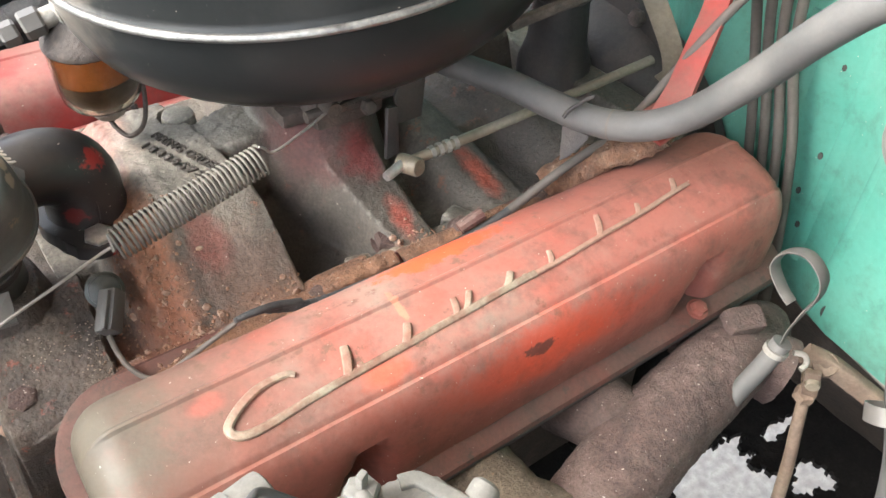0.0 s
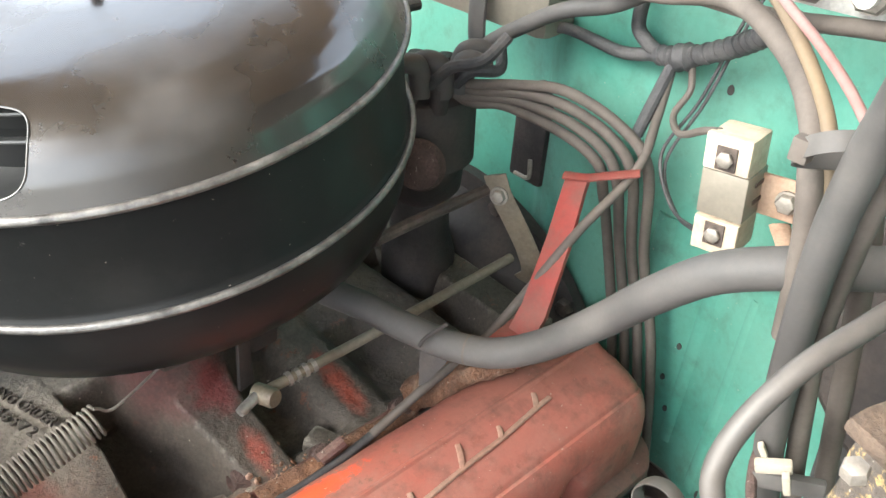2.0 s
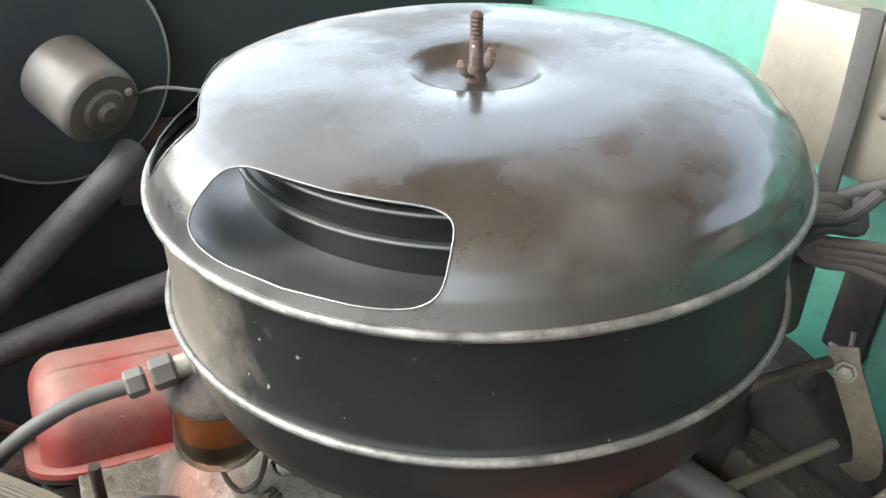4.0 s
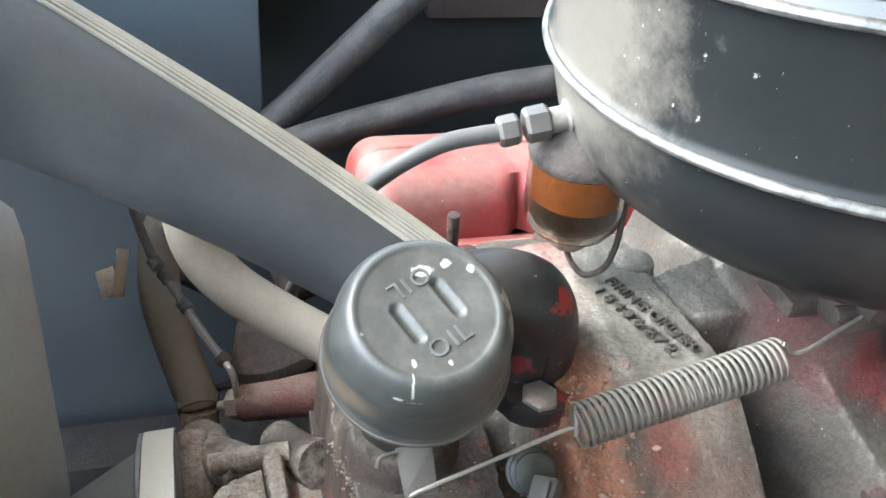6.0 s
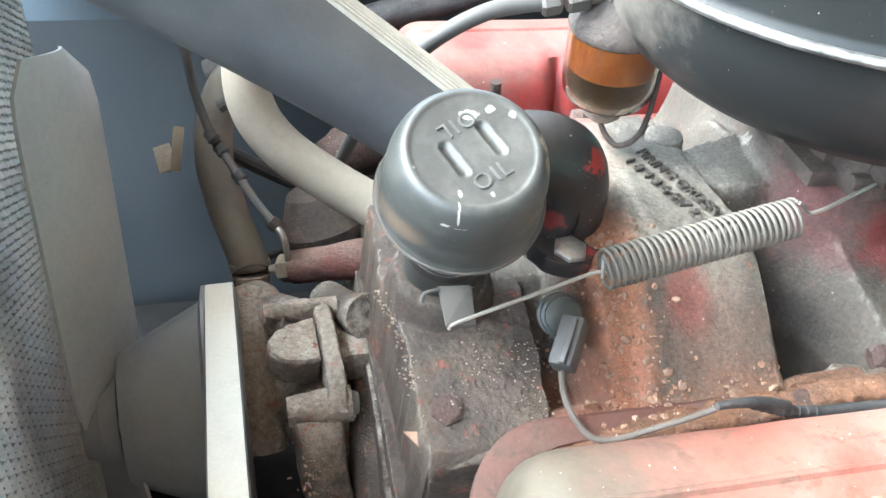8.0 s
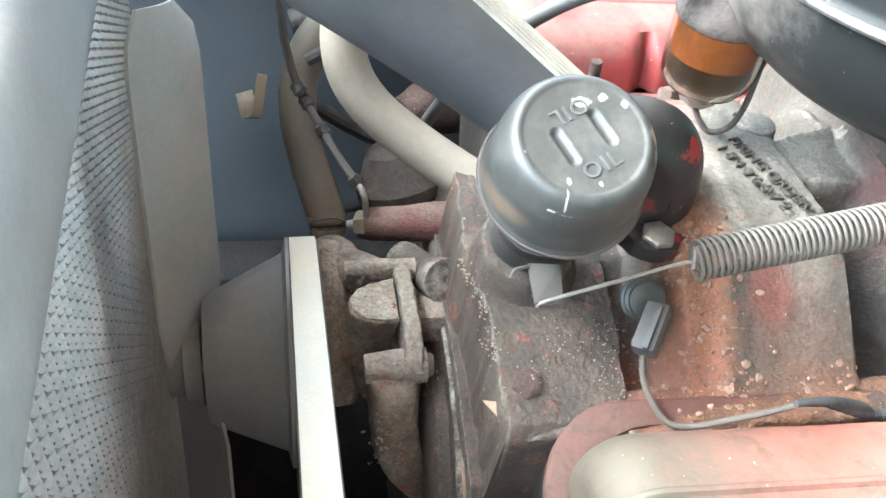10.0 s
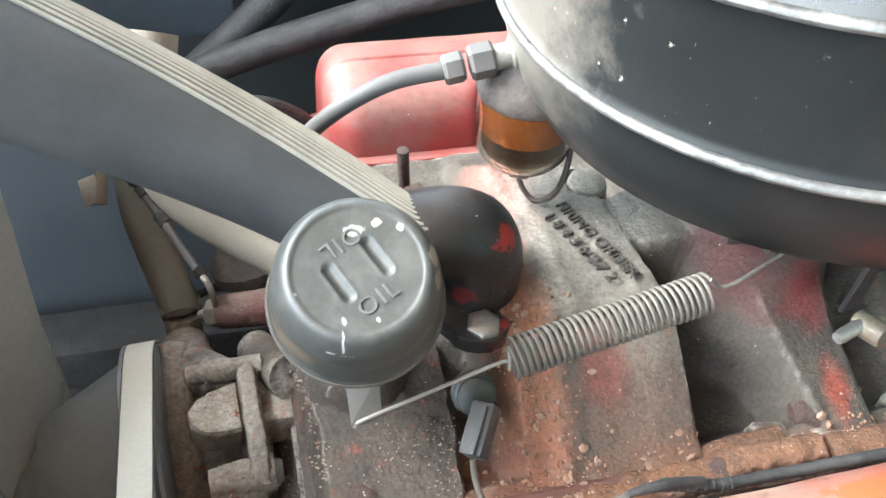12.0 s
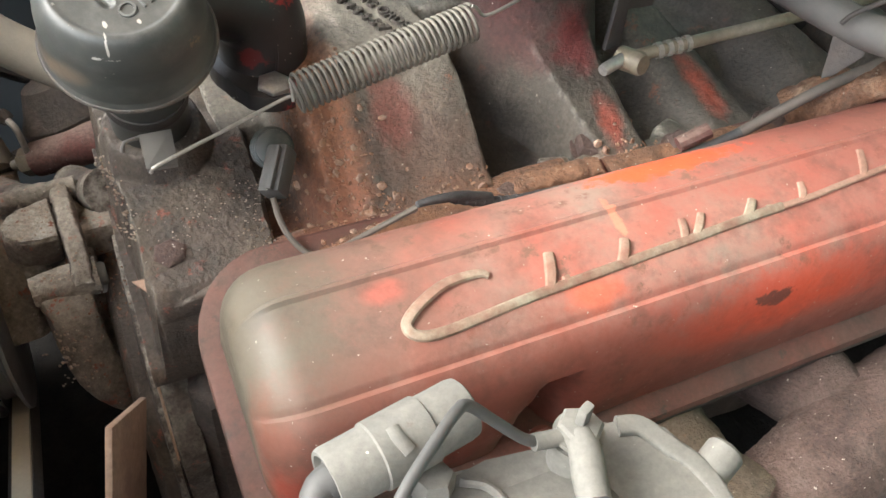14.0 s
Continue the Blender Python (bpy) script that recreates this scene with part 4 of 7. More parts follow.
LID = [(0.1605, 0.0625), (0.159, 0.0665), (0.1565, 0.0735), (0.152, 0.081), (0.146, 0.0875), (0.139, 0.0925), (0.131, 0.096), (0.121, 0.0985), (0.108, 0.1003), (0.085, 0.1015), (0.060, 0.1022), (0.036, 0.1022), (0.031, 0.1005), (0.027, 0.0955), (0.020, 0.0945), (0.0, 0.0945)]
lid_s = [0.0]
for (r0, z0), (r1, z1) in zip(LID[:-1], LID[1:]):
    lid_s.append(lid_s[-1] + math.hypot(r1 - r0, z1 - z0))


def lid_at(a, s):
    r, z = np.interp(s, lid_s, [p[0] for p in LID]), np.interp(s, lid_s, [p[1] for p in LID])
    return CM @ Vector((r * math.cos(a), r * math.sin(a), z))


SLOTS = [(radians(-146.3), radians(21.8), 0.0258, 0.0205), (radians(-206.5), radians(20.5), 0.0258, 0.0205)]


def slot_f(a, s):
    best = (9.0, None)
    for k in SLOTS:
        f = (abs((a - k[0] - 0.9 * (s - k[2]) + math.pi) % (2 * math.pi) - math.pi) / k[1]) ** 6 + (abs(s - k[2]) / k[3]) ** 4
        if f < best[0]:
            best = (f, k)
    return best


bm = bmesh.new()
NA = 360
ss = list(np.linspace(0, 0.048, 25)) + [0.054, 0.064, 0.08, 0.10, 0.115] + [v for v in lid_s if v > 0.12]
ss[-1] = lid_s[-1]
vg = {}
for i in range(NA):
    for j, s in enumerate(ss[:-1]):
        vg[i, j] = [2 * math.pi * i / NA - math.pi, s]
dead = set()
for i in range(NA):
    for j in range(len(ss) - 2):
        a, s = 2 * math.pi * (i + 0.5) / NA - math.pi, (ss[j] + ss[j + 1]) / 2
        if slot_f(a, s)[0] < 1:
            dead.add((i, j))
for i in range(NA):
    for j in range(len(ss) - 1):
        around = [((i - 1) % NA, j - 1), (i, j - 1), ((i - 1) % NA, j), (i, j)]
        n = sum(q in dead for q in around)
        if 0 < n < 4:
            f, k = slot_f(*vg[i, j])
            a, s = vg[i, j]
            da, ds = (a - k[0] - 0.9 * (s - k[2]) + math.pi) % (2 * math.pi) - math.pi, s - k[2]
            lo, hi = 0.3, 2.5
            for _ in range(30):
                m = (lo + hi) / 2
                if (abs(da * m) / k[1]) ** 6 + (abs(ds * m) / k[3]) ** 4 < 1:
                    lo = m
                else:
                    hi = m
            vg[i, j] = [k[0] + da * lo + 0.9 * ds * lo, k[2] + ds * lo]
bv = {k: bm.verts.new(lid_at(*v)) for k, v in vg.items()}
hub = bm.verts.new(CM @ Vector((0, 0, LID[-1][1])))
for i in range(NA):
    for j in range(len(ss) - 2):
        if (i, j) not in dead:
            bm.faces.new((bv[i, j], bv[(i + 1) % NA, j], bv[(i + 1) % NA, j + 1], bv[i, j + 1]))
    bm.faces.new((bv[i, len(ss) - 2], bv[(i + 1) % NA, len(ss) - 2], hub))
bmesh.ops.delete(bm, geom=[v for v in bm.verts if not v.link_faces], context="VERTS")
for v in bm.verts:
    v.co += CN * 0.0005 * noise.noise(v.co * 22)
lid = part("lid", bm, BLACK_TOP, cleaner, "", True, 50)
for k in SLOTS:
    rim = []
    for q in range(64):
        t = 2 * math.pi * q / 64
        ca, sa = math.cos(t), math.sin(t)
        ds = k[3] * math.copysign(abs(sa) ** 0.5, sa)
        rim.append(lid_at(k[0] + 0.9 * ds + k[1] * math.copysign(abs(ca) ** (1 / 3), ca), k[2] + ds))
    part("slot_rim", sweep(rim, 0.0005, 6, 1, closed=True), INNER, lid, "bright worn edge of the intake slot")
part("inner_tray", lathe([(0.158, 0.060), (0.154, 0.0615), (0.146, 0.0605), (0.135, 0.057), (0.122, 0.055), (0.116, 0.056)], CM, 96), INNER, cleaner, "dusty satin tray inside the slots")
part("element", lathe([(0.1165, 0.05), (0.1165, 0.068), (0.1165, 0.0725), (0.114, 0.074), (0.114, 0.0825), (0.112, 0.0975)], CM, 96), BLACK, cleaner, "dark element inside the slots")
for r, z in ((0.1175, 0.0705), (0.1165, 0.0835)):
    part("element_ring", lathe([(r + 0.0022 * math.cos(a), z + 0.0016 * math.sin(a)) for a in np.linspace(0, 2 * math.pi, 11)], CM, 96), INNER, cleaner, "shiny rolled ring of the element")
wn = part("wing_nut", lathe([(0, 0.116), (0.003, 0.116), (0.0035, 0.102), (0.0055, 0.094), (0, 0.094)], CM, 20), RUST, cleaner, "rusty wing nut")
for s in (-1, 1):
    bm = sweep([CM @ Vector((s * 0.003, s * 0.001, 0.097)), CM @ Vector((s * 0.008, s * 0.003, 0.0995)), CM @ Vector((s * 0.0105, s * 0.004, 0.104)), CM @ Vector((s * 0.011, s * 0.004, 0.1075))], [0.0026, 0.003, 0.003, 0.0015], 10, 4, flat=0.4)
    part("wing", bm, RUST, wn)
part("threaded_stud", lathe([(0, 0.128), (0.002, 0.128)] + [(0.0034 - 0.0006 * (q % 2), 0.126 - q * 0.001) for q in range(16)] + [(0, 0.1)], CM, 14), RUST, cleaner)
part("carburettor_neck", lathe([(0.0, -0.062), (0.052, -0.062), (0.05, -0.075), (0.045, -0.08), (0, -0.08)], CM, 40), DARK, cleaner)

# ---- carburettor under it ----
carb = thing("carburettor", "dark greasy carburettor with throttle linkage under the air cleaner", "carburettor", (0.245, 0.02, 0.96))
part("body", rbox((0.245, 0.02, 0.992), (0.085, 0.075, 0.05), 0.008), GREASE, carb)
part("base_flange", rbox((0.245, 0.02, 0.974), (0.105, 0.09, 0.01), 0.003), GREASE, carb)
part("float_bowl", rbox((0.232, -0.028, 0.985), (0.05, 0.028, 0.03), 0.006), GREASE, carb)
part("throttle_shaft", sweep([(0.20, -0.042, 0.985), (0.275, -0.042, 0.985)], 0.004, 10, 1), GREASE, carb)
part("link_arm", prism([(-0.006, -0.006), (0.006, -0.006), (0.005, 0.03), (-0.004, 0.032)], 0, 0.003, facing((0.252, -0.055, 0.952), (0.2, -1, 0)), 0.001), DARK, carb)
part("ball_screw", bolt_mesh(facing((0.238, -0.05, 0.985), (0, -1, 0.3)), 0.009, 0.006), GREASE, carb)
part("link_plate", prism([(-0.01, 0), (0.012, -0.004), (0.02, 0.03), (0.006, 0.04), (-0.012, 0.02)], 0, 0.002, facing((0.27, -0.048, 0.965), (0.25, -1, 0.1)), 0.0008), DARK, carb)
part("shaft_stub", lathe([(0, 0.012), (0.005, 0.012), (0.006, 0.0), (0, 0)], facing((0.215, -0.04, 0.99), (0, -1, 0)), 14), GREASE, carb)

# ---- throttle rod, levers ----
rod = thing("throttle_rod", "dusty steel throttle rod with a brass swivel end", "throttle rod", (0.36, -0.07, 0.95))
part("rod", sweep([(0.262, -0.066, 0.944), (0.36, -0.073, 0.953), (0.467, -0.079, 0.963)], 0.0036, 12, 3), BRASS, rod)
part("swivel", lathe([(0, 0.010), (0.0055, 0.010), (0.0065, 0.008), (0.0065, -0.006), (0, -0.006)], facing((0.258, -0.067, 0.943), (0.3, -1, 0.2)), 18), BRASS, rod)
part("swivel_pin", lathe([(0, 0.016), (0.003, 0.016), (0.0036, 0.013), (0.0036, 0), (0, 0)], facing((0.254, -0.066, 0.944), (-1, -0.3, -0.1)), 14), BRIGHT, rod)
for q in range(4):
    x = 0.277 + 0.006 * q
    part("thread_nut", lathe([(0, -0.0015), (0.0048, -0.0015), (0.0048, 0.0015), (0, 0.0015)], facing((x, -0.067 - 0.0004 * q, 0.9453 + 0.0005 * q), (1, -0.07, 0.09)), 10), STEEL, rod)
lever = thing("bell_crank", "rusty brown flat bell crank on the firewall linkage", "lever", (0.45, -0.09, 0.99))
bm = sweep([(0.442, -0.076, 1.042), (0.444, -0.082, 1.028), (0.452, -0.092, 1.005), (0.457, -0.102, 0.985), (0.463, -0.104, 0.965), (0.466, -0.095, 0.952)], 0.0088, 10, 4, flat=0.16, up=(1, 0.4, 0))
part("plate", bm, BRASS, lever)
part("bolt", bolt_mesh(facing((0.441, -0.083, 1.029), (-1, -0.5, 0.2)), 0.009, 0.005, 0.0065), STEEL, lever)
whole("upper_link_rod", sweep([(0.44, -0.072, 1.029), (0.395, -0.064, 1.022), (0.345, -0.056, 1.013)], 0.0042, 10, 3), GREASE, "greasy brown steel link rod running under the air cleaner", "link rod")

# ---- return spring ----
spring = thing("return_spring", "dusty grey throttle return spring with wire ends", "spring", (0.115, -0.066, 0.974))
A, B = Vector((0.069, -0.0675, 0.9645)), Vector((0.1615, -0.0605, 0.981))
d = (B - A).normalized()
u = (Vector((0, 0, 1)) - d.z * d).normalized()
v = d.cross(u)
turns, rad = 31, 0.0088
coil = [A + d * ((B - A).length * k / (turns * 16)) + rad * (math.cos(2 * math.pi * k / 16) * u + math.sin(2 * math.pi * k / 16) * v) for k in range(turns * 16 + 1)]
part("coil", sweep(coil, 0.00092, 6, 1), SPRING, spring)
part("front_wire", sweep([coil[0], A + 0.004 * v - 0.002 * d, A - 0.003 * d, Vector((0.035, -0.0700, 0.9545)), Vector((0.004, -0.0728, 0.9455)), Vector((0.000, -0.0735, 0.9425))], 0.0009, 8, 4), STEEL, spring)
part("rear_wire", sweep([coil[-1], B + 0.006 * u + 0.003 * d, B + 0.001 * u + 0.006 * d, B + 0.014 * d, Vector((0.2, -0.05, 0.985)), Vector((0.226, -0.042, 0.99))], 0.0009, 8, 4), STEEL, spring)

# ---- oil filler ----
filler = thing("oil_filler", "dark oil filler tube with a round breather cap", "oil filler", (0.004, -0.055, 0.93))
TILT_C = pose(0.0057, -0.0484, 0.9951, 25.7, -3.06, 0)
part("tube", lathe([(0, 0.006), (0.022, 0.006), (0.022, -0.004), (0.0195, -0.010), (0.0188, -0.045), (0.0192, -0.085), (0, -0.085)], TILT_C, 40), CAP, filler, "dull dark filler tube")
CAPROF = [(0.0, 0.003), (0.030, 0.003), (0.0335, 0.0), (0.0352, 0.0004), (0.0357, 0.0018), (0.0354, 0.0034), (0.0346, 0.0044), (0.0344, 0.0065), (0.0339, 0.011), (0.0332, 0.0155)]
CAPROF += [(0.0248 + 0.0080 * math.cos(a), 0.018 + 0.0219 * math.sin(a)) for a in np.linspace(0, math.pi / 2, 14)]
CAPROF += [(0.0242, 0.0397), (0.0236, 0.0394)]
cap = part("cap", lathe(CAPROF, TILT_C, 72), CAP, filler, "round grey-black breather cap with chipped paint")
bm = bmesh.new()
FACE = TILT_C @ pose(0, 0, 0, 0, 0, 26.4)
rings = []
for k in range(34):
    rr = 0.0242 * (1 - k / 34)
    ring = []
    for q in range(84):
        u, v = rr * math.cos(2 * math.pi * q / 84), rr * math.sin(2 * math.pi * q / 84)
        gap = math.hypot(abs(u) - 0.0087, max(0.0, abs(v) - 0.0062)) - 0.0022
        ring.append(bm.verts.new(FACE @ Vector((u, v, 0.0394 + 0.0003 * sm(0.0005, 0.0, abs(rr - 0.0242)) + 0.0004 * sm(0.0020, 0.0, abs(gap)) - 0.0017 * sm(0.0010, -0.0014, gap)))))
    rings.append(ring)
for ra, rb in zip(rings, rings[1:]):
    for q in range(84):
        bm.faces.new((ra[q], ra[(q + 1) % 84], rb[(q + 1) % 84], rb[q]))
bm.faces.new(rings[-1])
part("face", bm, CAP, cap)
part("rim_bead", lathe([(0.0350 + 0.0014 * math.cos(a), 0.0016 + 0.0016 * math.sin(a)) for a in np.linspace(0, 2 * math.pi, 9)], TILT_C, 72), surface("rusty_cap_rim", (0.085, 0.076, 0.068), (0.055, 0.05, 0.046), 60, 0.6, 0.2, 0.4, 400, (0.21, 0.15, 0.105), 0.36, 60), cap, "rusty rolled rim")
LETTER = surface("worn_raised_cap_letters", (0.11, 0.112, 0.108), (0.07, 0.072, 0.07), 120, 0.45, 0.1, 0.1, 300, (0.30, 0.29, 0.26), 0.30, 90)
for turn, off in ((0, -0.0133), (180, -0.0118)):
    m = FACE @ pose(0, 0, 0.0394, 0, 0, turn) @ pose(-0.001, off, 0, 0, 0, 0)
    part("lettering", letters("OIL", m, 0.0094, 0.0007, 1.18), LETTER, cap, "raised stamped lettering")
# flat strap end that the return spring hooks into
bm = bmesh.new()
skin(bm, [[bm.verts.new(p) for p in ((-0.0012, -0.0735, 0.9436 + dz), (0.0122, -0.0735, 0.9426 + dz), (0.0142, -0.0530, 0.9470 + dz), (-0.0004, -0.0500, 0.9450 + dz))] for dz in (0.0, 0.0015)])
part("strap_clip", bm, PIPE, filler, "bent grey steel strap end")
part("strap_hook", sweep([(-0.0005, -0.053, 0.947), (-0.004, -0.054, 0.9475), (-0.0075, -0.055, 0.947), (-0.009, -0.057, 0.944)], 0.0010, 8, 4), PIPE, filler)
part("strap_band", lathe([(0.0190, -0.048), (0.0199, -0.048), (0.0199, -0.041), (0.0190, -0.041)], TILT_C, 36), DARK, filler)

# ---- thermostat housing and upper hose ----
tstat = thing("thermostat_housing", "black-painted thermostat housing with red paint showing through", "thermostat housing", (0.070, 0.0, 0.93))
TH = surface("black_paint_worn_to_red", (0.018, 0.017, 0.017), (0.028, 0.025, 0.025), 20, 0.38, 0, 0.06, 300, (0.055, 0.05, 0.046), 0.30, 30, speck=0.72, settle=0.12,
             patches=(((0.077, -0.014, 0.985), (0.010, 0.010, 0.008), (0.36, 0.035, 0.03), 1), ((0.074, -0.034, 0.938), (0.010, 0.008, 0.010), (0.36, 0.035, 0.03), 1), ((0.060, -0.022, 0.957), (0.012, 0.006, 0.007), (0.17, 0.022, 0.022), 1)))
part("flange", prism([(0.030 * math.cos(a) * (1.28 if abs(math.cos(a)) > 0.8 else 1.0), 0.027 * math.sin(a)) for a in np.linspace(0, 2 * math.pi, 28, endpoint=False)], 0, 0.009, pose(0.069, -0.004, 0.937, 6, 0, 84), 0.0015), TH, tstat)
bm = sweep([(0.072, -0.002, 0.938), (0.072, -0.002, 0.954), (0.0715, -0.0025, 0.966), (0.066, -0.003, 0.977), (0.053, -0.004, 0.9835), (0.038, -0.005, 0.984), (0.026, -0.0055, 0.9845)], [0.0235, 0.0225, 0.0225, 0.0225, 0.0215, 0.0205, 0.0205], 36, 6)
part("elbow", bm, TH, tstat)
part("mould_line", sweep([(0.072, -0.0245, 0.946), (0.0735, -0.0245, 0.962), (0.073, -0.019, 0.982), (0.069, -0.006, 0.9975), (0.066, 0.006, 0.999)], 0.0008, 6, 5), TH, tstat)
for at in ((0.0685, -0.0325, 0.9445), (0.0695, 0.027, 0.944)):
    part("bolt", bolt_mesh(facing(at, (0, -0.10, 1), 10), 0.0150, 0.0052, 0.0), BRIGHT, tstat, "bright plated bolt")
hose = thing("upper_radiator_hose", "thick dusty dark rubber radiator hose with a moulded seam", "radiator hose", (-0.07, 0.02, 1.045))
HP = [Vector(p) for p in ((0.040, -0.0085, 0.9785), (0.029, -0.0067, 0.9826), (0.0019, 0.0061, 0.9985), (-0.0256, 0.0155, 1.0154), (-0.0533, 0.0212, 1.0332), (-0.0813, 0.0234, 1.0521), (-0.1097, 0.0221, 1.0720), (-0.1383, 0.0172, 1.0928), (-0.1672, 0.0087, 1.1147), (-0.190, 0.002, 1.132))]
HR = [0.0224, 0.0226, 0.0240, 0.0253, 0.0266, 0.0278, 0.0291, 0.0304, 0.0318, 0.0326]
part("tube", sweep(HP, HR, 48, 6), RADHOSE, hose)
# Pale ribs: dust plus skylight painted along the hose's upper side.
RIB_PALE = surface("rib_dust_and_skylight", (0.36, 0.335, 0.285), (0.27, 0.25, 0.215), 30, 0.85, 0, 0.1, 300, (0.42, 0.395, 0.34), 0.42, 25)
for a in range(42, 110, 6):
    line_pts = []
    for k, p in enumerate(HP):
        tg = (HP[min(k + 1, 9)] - HP[max(k - 1, 0)]).normalized()
        side = Vector((0, 0, 1)).cross(tg).normalized() * -1
        over = tg.cross(side) * -1
        if over.z < 0:
            over = -over
        if side.y < 0:
            side = -side
        line_pts.append(p + (side * math.cos(radians(a)) + over * math.sin(radians(a))) * (HR[k] + 0.0001))
    part("rib", sweep(line_pts, 0.0011, 6, 6), RIB_PALE, hose, "moulded rib pale with dust and painted skylight")
part("clamp", sweep([(0.030 + 0.0235 * (math.cos(a) * -0.42), -0.0062 + 0.0235 * math.sin(a), 0.984 + 0.0235 * math.cos(a) * 0.9) for a in np.linspace(0, 2 * math.pi, 33)[:-1]], 0.0016, 8, 1, closed=True), DULLRED, hose, "rusty wire hose clamp")
part("clamp_tag", rbox((0.043, 0.010, 0.996), (0.011, 0.009, 0.005), 0.0015, pose(0, 0, 0, 12, 10, 30)), RUST, hose, "rusty clamp lug")

# worn printing on the hose, as plain bars
h0, h1 = HP[6], HP[7]
along = (h1 - h0).normalized()
outer = Vector((0.02, -0.80, 0.60))
outer = (outer - along * outer.dot(along)).normalized()
round_ = along.cross(outer)
PRINT = surface("worn_pale_print", (0.135, 0.135, 0.132), (0.095, 0.095, 0.093), 160, 0.7)
for u, v, w, h in ((-0.0054, 0.003, 0.0008, 0.0066), (-0.003, 0.003, 0.0016, 0.0036), (0.0, 0.003, 0.0016, 0.0046), (0.003, 0.0032, 0.0014, 0.0032), (-0.0046, -0.0045, 0.0016, 0.0058), (-0.0012, -0.0045, 0.0016, 0.0058), (0.002, -0.0045, 0.0016, 0.0058), (0.0048, -0.0045, 0.0016, 0.0058)):
    ang = 1.3 * v / 0.030 + -0.450
    nrm = outer * math.cos(ang) + round_ * math.sin(ang) * (1 if round_.z > 0 else -1)
    side = along.cross(nrm)
    c = h0.lerp(h1, 0.80) + along * (u * 1.5 + 0.0160) + nrm * 0.0316
    bm = rbox((0, 0, 0), (w * 1.5, h * 1.3, 0.0004), 0)
    bm.transform(Matrix.Translation(c) @ Matrix((along, side, nrm)).transposed().to_4x4())
    part("print_bar", bm, PRINT, hose)

# ---- fuel filter ----
ff = thing("fuel_filter", "glass-bowl fuel filter with amber fuel and a wire bail", "fuel filter", (0.098, 0.05, 0.98))
FM = pose(0.1085, 0.048, 0.9815, 3, -3, 0)
part("glass_bowl", lathe([(0, 0.0), (0.014, 0.0005), (0.021, 0.003), (0.0240, 0.008), (0.0248, 0.015), (0.0248, 0.042), (0.0235, 0.042), (0.0235, 0.015), (0.0225, 0.009), (0.020, 0.0045), (0.013, 0.002), (0, 0.0018)], FM, 48), GLASS, ff)
part("fuel", lathe([(0, 0.0225), (0.0232, 0.0225), (0.0232, 0.0415), (0, 0.0415)], FM, 40), AMBER, ff, "amber fuel")
part("sediment", lathe([(0, 0.0045), (0.012, 0.005), (0.0195, 0.0065), (0.0222, 0.0105), (0.0232, 0.0155), (0.0232, 0.0222), (0, 0.0222)], FM, 40), SLUDGE, ff, "dark sediment")
part("head", lathe([(0, 0.0425), (0.0252, 0.0425), (0.0258, 0.0445), (0.0250, 0.0475), (0.022, 0.0525), (0.015, 0.060), (0.011, 0.068), (0.011, 0.075), (0, 0.076)], FM, 40), GREASE, ff)
part("bottom_nut", lathe([(0, -0.012), (0.006, -0.012), (0.010, -0.009), (0.0115, -0.005), (0.008, -0.003), (0.009, 0.0005), (0, 0.0005)], FM, 8), STEEL, ff)
part("bail_wire", sweep([(0.131, 0.040, 1.02), (0.130, 0.036, 1.0), (0.127, 0.031, 0.980), (0.122, 0.029, 0.968), (0.114, 0.032, 0.962), (0.109, 0.038, 0.965), (0.107, 0.045, 0.970)], 0.0016, 8, 5), GREASE, ff, "dark bail wire")
line_ = thing("fuel_line", "bent grey steel fuel line with hexagon flare fittings", "fuel line", (0.06, 0.045, 1.035))
part("pipe", sweep([(0.066, 0.044, 1.039), (0.052, 0.045, 1.037), (0.036, 0.046, 1.033), (0.017, 0.049, 1.021), (0.002, 0.060, 1.000), (-0.010, 0.085, 0.965), (-0.020, 0.118, 0.915), (-0.028, 0.14, 0.875)], 0.0042, 14, 6), HOSE, line_)
for at, af, h, mt in (((0.062, 0.0443, 1.0385), 0.0125, 0.010, PIPE), ((0.074, 0.0437, 1.0415), 0.0145, 0.012, PIPE)):
    m = facing(at, (1, -0.05, 0.22))
    bm = bmesh.new()
    R = af / math.sqrt(3)
    skin(bm, [[bm.verts.new(m @ Vector((r * math.cos(math.pi * k / 3), r * math.sin(math.pi * k / 3), z))) for k in range(6)] for r, z in ((R * 0.85, 0), (R, 0.0015), (R, h - 0.0015), (R * 0.85, h))])
    part("fitting", bm, mt, line_, "hexagon flare nut", angle=25)
part("collar", lathe([(0, 0), (0.006, 0), (0.006, 0.008), (0.0085, 0.009), (0.0085, 0.012), (0, 0.012)], facing((0.085, 0.0435, 1.0435), (1, -0.05, 0.22)), 18), STEEL, line_)
whole("vent_stub", sweep([(0.045, 0.04, 0.975), (0.044, 0.039, 0.985), (0.043, 0.038, 1.0)], 0.0030, 12, 2), RUST, "short rusty upright pipe stub on the intake", "pipe stub")

# ---- water pump, pulley, belt, fan ----
FRONT = Matrix.Translation((-0.1035, 0.05, 0)) @ pose(0, 0, 0, 0, 0, 4.9) @ Matrix.Translation((0.1035, -0.05, 0))


def turned(bm):
    bm.transform(FRONT)
    return bm


